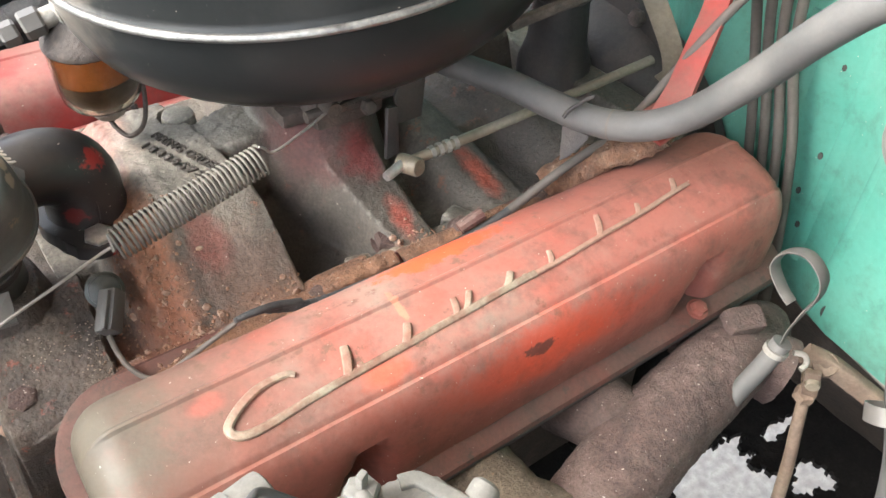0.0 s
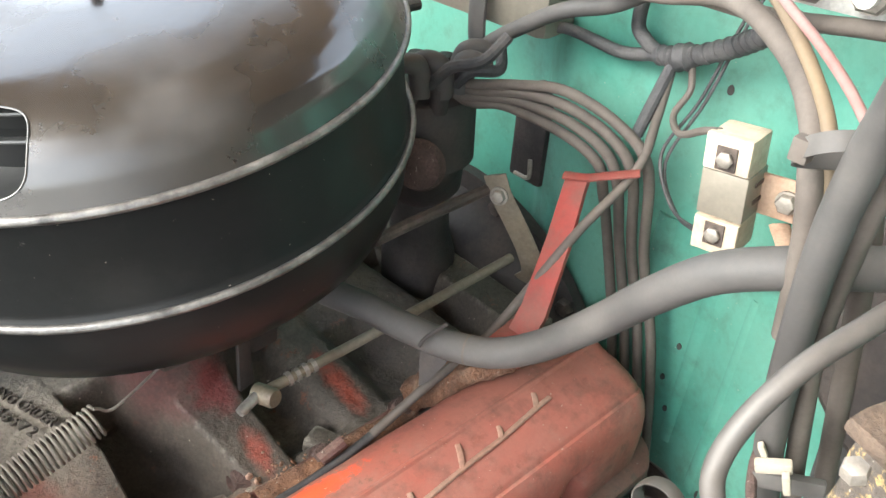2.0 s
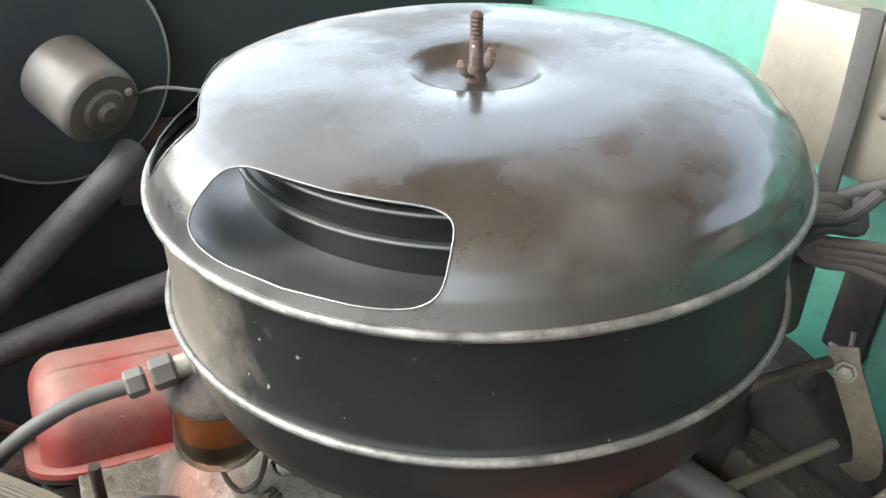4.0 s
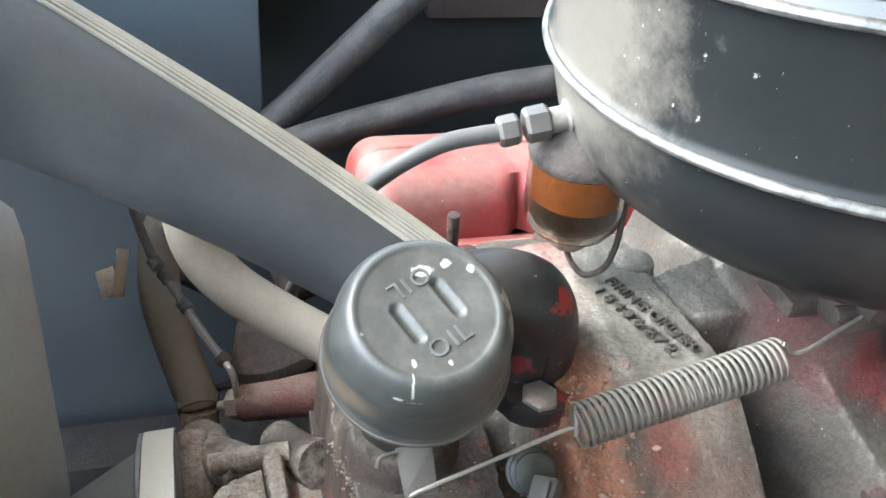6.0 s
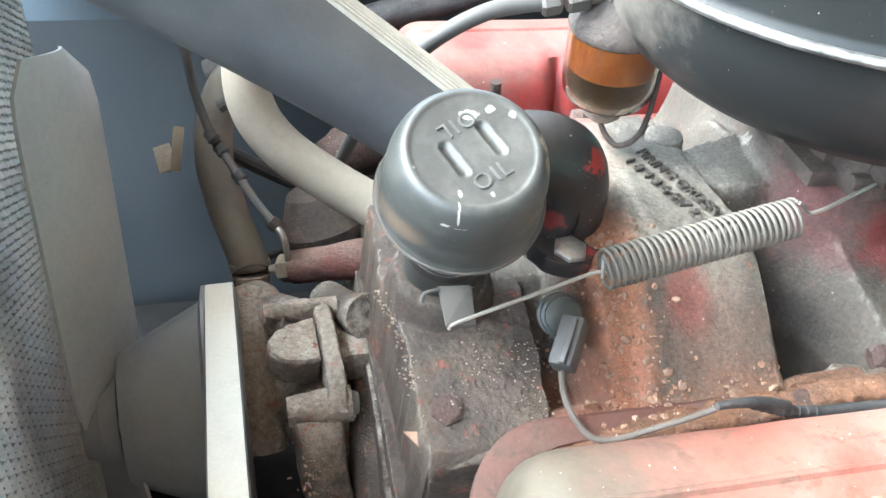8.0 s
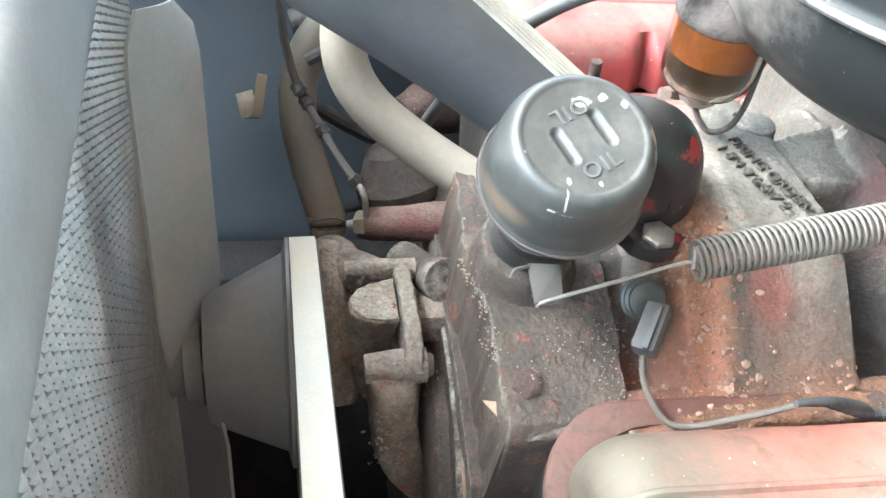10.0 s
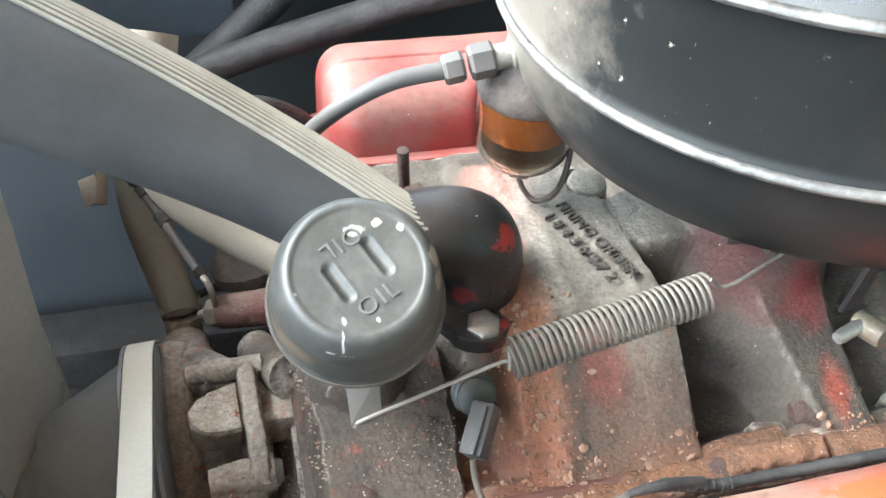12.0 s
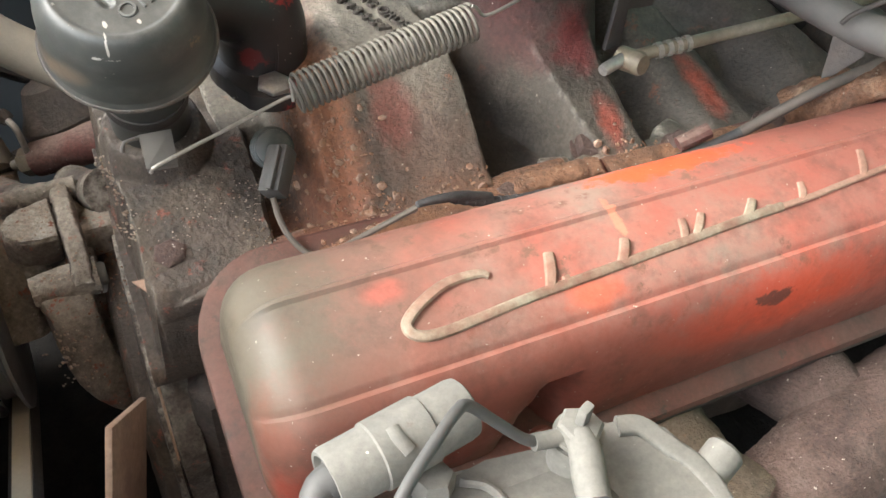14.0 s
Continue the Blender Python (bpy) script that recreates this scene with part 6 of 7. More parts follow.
part("foot", rbox((0.383, -0.160, 0.981), (0.026, 0.03, 0.003), 0.001, pose(0, 0, 0, 0, -12, 0)), BRACKET, brk)
starts = ((0.447, -0.012, 1.085), (0.452, 0.0, 1.09), (0.446, 0.006, 1.07), (0.455, -0.02, 1.075))
for k, off in enumerate((0.0, 1.0, 2.0, 3.0)):
    q = off / 3
    pts = [starts[k], (0.458, -0.03 - 0.002 * k, 1.075 + 0.004 * (3 - k)), (0.468, -0.056 - 0.010 * (1 - q), 1.078 + 0.019 * (1 - q)), (0.476, -0.1, 1.074 + 0.029 * (1 - q)), (0.482, -0.128 - 0.013 * (1 - q), 1.062 + 0.031 * (1 - q)), (0.487, -0.134 - 0.030 * (1 - q), 1.04 + 0.03 * (1 - q)), (0.500, -0.136 - 0.032 * (1 - q), 1.0), (0.506, -0.152 - 0.036 * (1 - q), 0.925), (0.508, -0.172 - 0.034 * (1 - q), 0.82), (0.50, -0.19 - 0.03 * (1 - q), 0.72)]
    whole("plug_wire", sweep(pts, 0.0037, 12, 6), WIRE, "dusty grey-brown spark plug wire draped over the red bracket", "spark plug wire", group="spark plug wires")
dist = thing("distributor", "black distributor with cable towers behind the air cleaner", "distributor", (0.45, 0.005, 0.95))
part("shaft_housing", lathe([(0, 0.90), (0.03, 0.90), (0.03, 0.93), (0.024, 0.95), (0.022, 0.985), (0.03, 0.995), (0.032, 1.02), (0, 1.02)], Matrix.Translation((0.45, 0.005, 0)), 32), DARK, dist)
dcap = part("cap", lathe([(0, 1.078), (0.022, 1.078), (0.033, 1.072), (0.037, 1.062), (0.038, 1.022), (0, 1.022)], Matrix.Translation((0.45, 0.005, 0)), 36), DARK, dist)
for k in range(8):
    a = radians(45 * k + 20)
    part("tower", lathe([(0.0075, 0), (0.0075, 0.018), (0.0062, 0.021), (0, 0.021)], Matrix.Translation((0.45 + 0.028 * math.cos(a), 0.005 + 0.028 * math.sin(a), 1.068)), 14), DARK, dcap)
for px_, py_, dx_, dy_ in ((0.428, -0.012, -0.010, 0.004), (0.440, -0.021, -0.006, 0.010), (0.456, -0.022, 0.004, -0.010), (0.468, -0.010, 0.010, -0.008)):
    part("boot", sweep([(px_, py_, 1.080), (px_, py_, 1.092), (px_ + dx_ * 0.25, py_ + dy_ * 0.25, 1.101), (px_ + dx_, py_ + dy_, 1.104), (px_ + dx_ * 1.9, py_ + dy_ * 1.9, 1.100)], [0.0082, 0.0082, 0.0080, 0.0068, 0.0055], 16, 5), HOSE, dcap, "dusty rubber boot")
part("vacuum_can", lathe([(0, 0.02), (0.026, 0.018), (0.031, 0.008), (0.026, -0.004), (0, -0.006)], facing((0.418, -0.028, 1.037), (-0.8, -0.5, 0.2)) @ Matrix.Diagonal((0.62, 0.62, 0.62, 1)), 28), RUST, dist, "rusty vacuum advance can")
for a, b, c, d_ in (((0.432, -0.018, 1.088), (0.438, -0.03, 1.104), (0.452, -0.045, 1.11), (0.47, -0.05, 1.125)), ((0.448, -0.026, 1.088), (0.452, -0.036, 1.10), (0.47, -0.045, 1.1), (0.485, -0.03, 1.11)), ((0.43, 0.02, 1.088), (0.42, 0.03, 1.105), (0.44, 0.04, 1.12), (0.47, 0.04, 1.12))):
    whole("plug_wire", sweep([a, b, c, d_], 0.0042, 10, 6), LOOM, "black spark plug wire at the distributor cap", "spark plug wire", group="spark plug wires")
coilb = thing("heater_box", "grey-tan steel box on the upper firewall", "heater box", (0.53, 0.01, 1.15))
part("case", rbox((0.53, 0.012, 1.165), (0.075, 0.13, 0.10), 0.008, pose(0, 0, 0, 0, 0, 6)), BAND, coilb)
part("strap", sweep([(0.478, -0.005, 1.22), (0.486, -0.004, 1.16), (0.485, -0.006, 1.11), (0.49, -0.01, 1.085)], 0.008, 10, 4, flat=0.5), HOSE, coilb)
part("pipe", sweep([(0.487, -0.012, 1.102), (0.49, -0.035, 1.12), (0.49, -0.075, 1.146), (0.49, -0.116, 1.163), (0.49, -0.149, 1.188), (0.50, -0.17, 1.215), (0.536, -0.19, 1.24)], 0.0055, 12, 5), HOSE, coilb)
part("valve", rbox((0.487, -0.012, 1.10), (0.012, 0.016, 0.014), 0.003), BRASS, coilb)
solen = thing("relay", "small dark relay with bent terminals low on the firewall", "relay", (0.56, -0.02, 1.03))
part("case", rbox((0.553, -0.022, 1.016), (0.03, 0.034, 0.078), 0.004), DARK, solen)
part("terminal", sweep([(0.537, -0.028, 1.0), (0.535, -0.03, 0.985), (0.535, -0.015, 0.983)], 0.002, 8, 3), STEEL, solen)

# Dark block added where shade and dark parts sit behind the engine.
bell = thing("rear_shade_block", "dark block in bell housing shape, added for the shade behind the engine", "bell housing", (0.50, 0.02, 0.80))
part("casting", lathe([(0, 0.05), (0.10, 0.05), (0.13, 0.045), (0.148, 0.03), (0.155, 0.012), (0.17, 0.010), (0.17, 0.0), (0, 0.0)], facing((0.525, 0.02, 0.805), (-1, 0, 0)), 48), DARK, bell)
for a in (40, 75, 105, 140):
    part("bolt", bolt_mesh(facing((0.514, 0.02 + 0.162 * math.cos(radians(a)), 0.805 + 0.162 * math.sin(radians(a))), (-1, 0, 0)), 0.013, 0.008), GREASE, bell)

# taped harness and branches
har = thing("wiring_harness", "black taped wiring harness along the firewall", "wiring harness", (0.505, -0.15, 1.14))
part("trunk", sweep([(0.52, -0.03, 1.112), (0.517, -0.06, 1.124), (0.517, -0.106, 1.123), (0.512, -0.135, 1.132), (0.505, -0.161, 1.141), (0.500, -0.189, 1.157), (0.495, -0.207, 1.170), (0.48, -0.23, 1.19)], [0.004, 0.004, 0.0042, 0.0045, 0.0058, 0.0060, 0.0058, 0.0058], 14, 6), LOOM, har)
part("branch", sweep([(0.535, -0.115, 1.20), (0.522, -0.117, 1.18), (0.517, -0.117, 1.165), (0.515, -0.117, 1.150), (0.514, -0.121, 1.141), (0.511, -0.138, 1.135), (0.506, -0.158, 1.140)], 0.0046, 12, 5), LOOM, har)
hp = spline([(0.512, -0.135, 1.132), (0.505, -0.161, 1.141), (0.500, -0.189, 1.157), (0.495, -0.207, 1.170), (0.48, -0.23, 1.19)], 8)
for k in range(2, len(hp) - 1, 2):
    part("tape_turn", lathe([(0.0050, -0.0024), (0.0064, -0.0018), (0.0066, 0.0016), (0.0050, 0.0024)], facing(hp[k], Vector(hp[k + 1]) - Vector(hp[k - 1]) + Vector((0, 0, 0.0016))), 14), LOOM, har)
part("knot", lathe([(0.006, -0.007), (0.0088, -0.004), (0.008, 0), (0.009, 0.003), (0.006, 0.007)], facing((0.505, -0.160, 1.1405), (0.1, -0.9, 0.35)), 14), LOOM, har)
part("tail_wire", sweep([(0.504, -0.167, 1.137), (0.503, -0.170, 1.123), (0.492, -0.169, 1.110), (0.472, -0.187, 1.111), (0.455, -0.21, 1.128), (0.444, -0.224, 1.137)], 0.0022, 8, 6), WIRE, har)
part("black_lead", sweep([(0.507, -0.152, 1.132), (0.498, -0.150, 1.11), (0.490, -0.148, 1.088)], 0.0040, 10, 4), LOOM, har)
for pts in ([(0.533, -0.190, 1.20), (0.513, -0.187, 1.17), (0.503, -0.178, 1.12), (0.487, -0.170, 1.085), (0.470, -0.195, 1.065), (0.447, -0.228, 1.075)], [(0.533, -0.193, 1.20), (0.513, -0.190, 1.17), (0.504, -0.181, 1.12), (0.489, -0.173, 1.080), (0.474, -0.197, 1.060), (0.449, -0.230, 1.072)]):
    whole("thin_wire", sweep(pts, 0.0011, 6, 6), LOOM, "thin dark wire hanging down the firewall to the resistor", "wire", group="thin wires")

# ceramic ballast resistor
fus = thing("ballast_resistor", "cream ceramic ballast resistor in a grey steel band on the firewall", "resistor", (0.452, -0.236, 1.105))
RM = Matrix.Translation((0.452, -0.2355, 1.106)) @ pose(0, 0, 0, -6, 0, 6)


body = bmesh.new()
rbox((0, 0, 0), (0.022, 0.024, 0.066), 0.002, bm=body)
body.transform(RM)
part("ceramic_body", body, CERAMIC, fus)
for s in (-1, 1):
    b2 = bmesh.new()
    rbox((-0.012, 0, s * 0.024), (0.005, 0.025, 0.020), 0.0015, bm=b2)
    b2.transform(RM)
    end = part("end_block", b2, CERAMIC, fus)
    b2 = bmesh.new()
    rbox((-0.0150, 0, s * 0.022), (0.0012, 0.011, 0.013), 0.0003, bm=b2)
    b2.transform(RM)
    part("recess", b2, GREASE, end, "dirty recess round the terminal")
    part("screw", bolt_mesh(RM @ facing((-0.0155, 0, s * 0.022), (-1, 0, 0)), 0.008, 0.003), STEEL, end)
b2 = bmesh.new()
rbox((-0.0005, 0, 0), (0.0245, 0.0255, 0.026), 0.001, bm=b2)
b2.transform(RM)
part("band", b2, BAND, fus, "grey steel band")
for z in (-0.004, 0.006):
    b2 = bmesh.new()
    rbox((0.002, -0.0131, z), (0.010, 0.0006, 0.0022), 0, bm=b2)
    b2.transform(RM)
    part("marking_bar", b2, GREASE, fus)
b2 = bmesh.new()
rbox((0.008, -0.026, -0.002), (0.0025, 0.03, 0.024), 0.001, bm=b2)
b2.transform(RM)
part("mounting_ear", b2, TANPLATE, fus, "rust-red mounting ear")
part("mounting_bolt", bolt_mesh(RM @ facing((0.006, -0.028, -0.002), (-1, 0, 0)), 0.010, 0.005, 0.0065), STEEL, fus)
whole("ear_strap", sweep([(0.462, -0.262, 1.092), (0.45, -0.275, 1.085), (0.44, -0.268, 1.075)], 0.006, 8, 4, flat=0.3), TANPLATE, "short rusty strap beside the resistor", "strap")

# hoses and leads down the near end of the firewall
NEARW = [
    ("bundle_hose", [(0.322, -0.337, 1.25), (0.330, -0.332, 1.225), (0.335, -0.328, 1.205), (0.342, -0.324, 1.170), (0.352, -0.3225, 1.124), (0.365, -0.323, 1.068), (0.380, -0.327, 1.009), (0.403, -0.344, 0.912), (0.419, -0.365, 0.831), (0.43, -0.38, 0.74)], 0.0070, HOSE, "thick grey rubber hose hanging by the firewall"),
    ("bundle_hose", [(0.342, -0.347, 1.235), (0.347, -0.338, 1.211), (0.352, -0.332, 1.190), (0.357, -0.329, 1.162), (0.367, -0.327, 1.111), (0.377, -0.330, 1.066), (0.396, -0.340, 0.981), (0.411, -0.360, 0.891), (0.424, -0.376, 0.841), (0.43, -0.39, 0.75)], 0.0048, WIRE, "dusty brown lead hanging by the firewall"),
    ("bundle_hose", [(0.385, -0.314, 1.19), (0.391, -0.318, 1.164), (0.396, -0.322, 1.146), (0.402, -0.326, 1.117), (0.412, -0.333, 1.061), (0.42, -0.345, 0.98), (0.43, -0.365, 0.86)], 0.0052, WIRE, "dusty brown lead behind the grey hose"),
    ("harness_hose", [(0.48, -0.03, 1.168), (0.472, -0.075, 1.179), (0.461, -0.154, 1.186), (0.441, -0.213, 1.203), (0.408, -0.261, 1.201), (0.378, -0.290, 1.193), (0.362, -0.303, 1.180), (0.362, -0.310, 1.15), (0.37, -0.313, 1.10)], 0.0052, WIRE, "grey-brown loom hose arching across the firewall"),
    ("harness_hose", [(0.535, -0.05, 1.235), (0.505, -0.08, 1.218), (0.478, -0.105, 1.203), (0.461, -0.134, 1.190), (0.452, -0.195, 1.196), (0.451, -0.232, 1.198), (0.451, -0.282, 1.207), (0.45, -0.34, 1.215)], 0.0042, WIRE, "grey-brown loom hose arching across the firewall"),
    ("yellow_lead", [(0.535, -0.15, 1.245), (0.49, -0.175, 1.236), (0.45, -0.2, 1.222), (0.43, -0.235, 1.216), (0.411, -0.256, 1.213), (0.385, -0.286, 1.202), (0.366, -0.305, 1.19), (0.364, -0.314, 1.16), (0.37, -0.318, 1.12)], 0.0030, YELLOW, "dull yellow-brown lead in the wiring bundle"),
    ("red_lead", [(0.535, -0.205, 1.265), (0.46, -0.222, 1.252), (0.41, -0.238, 1.235), (0.400, -0.253, 1.226), (0.385, -0.281, 1.217), (0.370, -0.302, 1.211), (0.360, -0.318, 1.203), (0.352, -0.335, 1.193), (0.345, -0.36, 1.18)], 0.0021, REDWIRE, "faded red lead crossing the wiring bundle"),
    ("bundle_hose", [(0.510, -0.321, 1.059), (0.502, -0.324, 1.030), (0.490, -0.327, 0.999), (0.478, -0.330, 0.966), (0.465, -0.337, 0.929)], 0.0085, RADHOSE, "dark smooth rubber tube beside the wiring bundle"),
    ("thin_pipe", [(0.394, -0.328, 1.047), (0.39, -0.3221, 1.0457), (0.38, -0.3212, 1.037), (0.37, -0.3214, 1.0325), (0.364, -0.325, 1.022), (0.362, -0.33, 1.01), (0.36, -0.34, 0.996), (0.355, -0.354, 0.987), (0.34, -0.388, 0.985), (0.33, -0.407, 0.985)], 0.0026, RUST, "thin rusty brake pipe beside the wiring bundle"),
]
for nm, pts, r, mt, lab in NEARW:
    whole(nm, sweep(pts, r, 14, 6), mt, lab, "hose" if "hose" in nm else "lead", group="near side leads")
tie = thing("cable_tie", "flat grey cable tie round the wiring bundle", "cable tie", (0.348, -0.316, 1.197))
ring = []
axis = Vector((0.43, 0.47, 0.77)).normalized()
wide = Vector((0.74, -0.67, 0)).normalized()
deep = axis.cross(wide)
mid = Vector((0.350, -0.3175, 1.1975))
for k in range(28):
    a = 2 * math.pi * k / 28
    ring.append(mid + wide * 0.0165 * math.copysign(abs(math.cos(a)) ** 0.6, math.cos(a)) + deep * 0.016 * math.copysign(abs(math.sin(a)) ** 0.7, math.sin(a)))
bm = bmesh.new()
skin(bm, [[bm.verts.new(mid + (p - mid) * k + axis * s * 0.0036) for k, s in ((1, -1), (1.05, -1), (1.05, 1), (1, 1))] for p in ring], False, True)
part("band", bm, HOSE, tie, "", True, 30)
part("head", rbox(tuple(ring[14]), (0.006, 0.007, 0.009), 0.001), WIRE, tie)
low_tie = thing("hose_strap", "flat grey strap round the hanging hoses by the firewall", "strap", (0.41, -0.347, 0.885))
lm = Vector((0.410, -0.356, 0.878))
ring = [lm + wide * 0.019 * math.copysign(abs(math.cos(a)) ** 0.6, math.cos(a)) + deep * 0.014 * math.copysign(abs(math.sin(a)) ** 0.7, math.sin(a)) for a in np.linspace(0, 2 * math.pi, 28, endpoint=False)]
bm = bmesh.new()
skin(bm, [[bm.verts.new(lm + (p - lm) * k + axis * s * 0.0055) for k, s in ((1, -1), (1.05, -1), (1.05, 1), (1, 1))] for p in ring], False, True)
part("band", bm, PIPE, low_tie, "", True, 30)
part("buckle", rbox(tuple(ring[20]), (0.010, 0.008, 0.012), 0.0015, pose(0, 0, 0, 20, 0, 30)), PIPE, low_tie)
tg = thing("plastic_clip", "cream plastic wire clip on the near bundle", "wire clip", (0.36, -0.335, 1.041))
part("block", rbox((0.3595, -0.3325, 1.042), (0.005, 0.016, 0.006), 0.0012, pose(0, 0, 0, -18, 0, 30)), WHITE, tg)
part("jaw", rbox((0.3585, -0.3405, 1.0385), (0.005, 0.0035, 0.011), 0.001, pose(0, 0, 0, -18, 0, 30)), WHITE, tg)
part("jaw", rbox((0.3605, -0.3255, 1.0455), (0.004, 0.003, 0.008), 0.001, pose(0, 0, 0, -30, 0, 30)), WHITE, tg)
part("strap", rbox((0.372, -0.338, 1.026), (0.005, 0.032, 0.010), 0.0015, pose(0, 0, 0, -10, 0, 25)), HOSE, tg, "grey strap")
whole("pedal_plate", lathe([(0, 0.01), (0.085, 0.01), (0.09, 0.006), (0.09, 0), (0, 0)], facing((0.475, -0.378, 1.06), (-1, 0.1, 0.1)), 40), DARK, "black round cover plate on the near end of the firewall", "cover plate")
bp = thing("hinge_bracket", "pale steel bracket with two large bolts high on the firewall", "bracket", (0.44, -0.28, 1.24))
part("plate", rbox((0.452, -0.268, 1.2365), (0.004, 0.075, 0.055), 0.002, pose(0, 0, 0, 0, 0, 12)), FIN, bp)
for y, z in ((-0.2458, 1.2193), (-0.2731, 1.2223)):
    part("bolt", bolt_mesh(facing((0.4485, y, z), (-1, -0.2, 0.1)), 0.016, 0.008, 0.010), STEEL, bp)
    part("bolt_end", lathe([(0, 0.016), (0.0045, 0.016), (0.005, 0.014), (0.005, 0), (0, 0)], facing((0.4455, y, z), (-1, -0.2, 0.1)), 14), BRIGHT, bp)

# ---- master cylinder on the near side ----
mc = thing("master_cylinder", "rusted brake master cylinder with flaking yellow paint", "master cylinder", (0.295, -0.42, 1.08))
MC = pose(0.297, -0.428, 1.0, 0, 0, -14)
bm = rbox((0.290, -0.428, 1.128), (0.080, 0.100, 0.062), 0.007, pose(0, 0, 0, 5, 3, -14), seg=3)
bmesh.ops.subdivide_edges(bm, edges=[e for e in bm.edges if e.calc_length() > 0.02], cuts=16, use_grid_fill=True)
roughen(bm, 0.0016, 60)
part("reservoir", bm, CRUST, mc)
bm = rbox((0.290, -0.428, 1.159), (0.082, 0.103, 0.006), 0.0025, pose(0, 0, 0, 5, 3, -14), seg=3, rough_amp=0.001, cuts=10)
part("lid", bm, CRUSTLID, mc)
part("filler_cap", lathe([(0, 0.034), (0.024, 0.034), (0.028, 0.030), (0.028, 0.012), (0.035, 0.010), (0.036, 0.0), (0, 0)], MC @ pose(0.000, -0.010, 0.163, 0, 0, 0), 36), GREASE, mc)
bm = rbox((0.292, -0.440, 1.075), (0.075, 0.080, 0.050), 0.012, pose(0, 0, 0, 5, 3, -14), seg=3)
part("cylinder_bore", bm, GREY, mc, "dusty grey cylinder body")
part("lid_bolt", bolt_mesh(facing((0.2490, -0.379, 1.164), (-0.3, 0.1, 1)), 0.0065, 0.005), STEEL, mc, "bright lid bolt")
part("outlet_body", lathe([(0, 0.045), (0.012, 0.045), (0.014, 0.041), (0.014, 0.034), (0.012, 0.032), (0.012, 0.024), (0.016, 0.022), (0.016, 0), (0, 0)], facing((0.236, -0.430, 1.100), (-0.55, 0.30, 0.78)), 28), GREASE, mc)
part("outlet_nut", bolt_mesh(facing((0.2045, -0.4075, 1.1505), (0.25, 0.75, 0.25)), 0.0080, 0.008), PIPE, mc, "bright hexagon pipe nut")
part("foot", rbox((0.236, -0.437, 1.066), (0.05, 0.06, 0.05), 0.010, pose(0, 0, 0, 10, -20, -20), seg=3, rough_amp=0.0015, cuts=6), CRUST, mc)
whole("brake_pipe", sweep([(0.36, -0.372, 1.172), (0.333, -0.359, 1.167), (0.311, -0.353, 1.162), (0.290, -0.346, 1.152), (0.273, -0.341, 1.135), (0.261, -0.342, 1.121), (0.249, -0.353, 1.117), (0.235, -0.368, 1.125), (0.220, -0.384, 1.138), (0.210, -0.3985, 1.149), (0.2055, -0.4045, 1.1515)], 0.0040, 16, 6), PIPE, "bare grey steel brake pipe looping in front of the firewall", "brake pipe")

# ---- dipstick, exhaust, linkage below ----
dip = thing("dipstick", "grey steel oil dipstick with a looped flat handle in its tube", "dipstick", (0.385, -0.285, 0.87))
part("handle", sweep([(0.379, -0.283, 0.928), (0.379, -0.274, 0.934), (0.378, -0.266, 0.946), (0.379, -0.270, 0.958), (0.379, -0.282, 0.964), (0.379, -0.294, 0.957), (0.380, -0.296, 0.944), (0.382, -0.291, 0.926), (0.384, -0.286, 0.905), (0.385, -0.285, 0.890)], [0.0045, 0.0048, 0.005, 0.005, 0.005, 0.005, 0.0048, 0.004, 0.003, 0.0025], 10, 6, flat=0.25, up=(0, 0.6, 0.8)), PIPE, dip)
part("tube", sweep([(0.3855, -0.285, 0.892), (0.380, -0.282, 0.872), (0.371, -0.277, 0.845), (0.36, -0.27, 0.80)], 0.0062, 18, 5), HOSE, dip)
part("tube_collar", lathe([(0.0063, -0.002), (0.0076, -0.002), (0.0076, 0.002), (0.0063, 0.002)], facing((0.3835, -0.284, 0.885), (0.25, -0.1, 1)), 20), STEEL, dip)
part("clip", sweep([(0.392, -0.291, 0.884), (0.397, -0.296, 0.883), (0.397, -0.299, 0.878), (0.392, -0.299, 0.876)], 0.0018, 8, 4), STEEL, dip)
exh = thing("exhaust_manifold", "heavily rusted cast-iron exhaust manifold beside the head", "exhaust manifold", (0.3, -0.26, 0.83))
bm = sweep([(0.462, -0.236, 0.818), (0.435, -0.243, 0.828), (0.395, -0.250, 0.832), (0.34, -0.258, 0.830), (0.285, -0.268, 0.823), (0.235, -0.277, 0.808), (0.15, -0.277, 0.795), (0.08, -0.274, 0.79)], [0.019, 0.026, 0.0285, 0.029, 0.030, 0.030, 0.027, 0.026], 84, 26)
roughen(bm, 0.0011, 150)
roughen(bm, 0.0005, 420)
part("log", bm, RUST, exh)
TANPORT = surface("tan_dusty_exhaust_port", (0.150, 0.112, 0.080), (0.095, 0.070, 0.052), 40, 0.92, 0, 0.8, 450, (0.22, 0.175, 0.125), 0.42, 30, (0.20, 0.085, 0.04), 0.60, 60, grime=0.6, speck=0.72)
for x in (0.07, 0.205, 0.30, 0.42):
    bm = sweep([(x + 0.016, -0.272, 0.818), (x + 0.006, -0.252, 0.824), (x, -0.232, 0.828), (x - 0.006, -0.205, 0.828)], [0.026, 0.023, 0.025, 0.030], 40, 10)
    roughen(bm, 0.0012, 120)
    part("port", bm, TANPORT if x < 0.25 else RUST, exh)
part("clamp_block", rbox((0.408, -0.246, 0.864), (0.026, 0.018, 0.012), 0.003, pose(0, 0, 0, 20, 0, -20), rough_amp=0.001), RUST, exh)
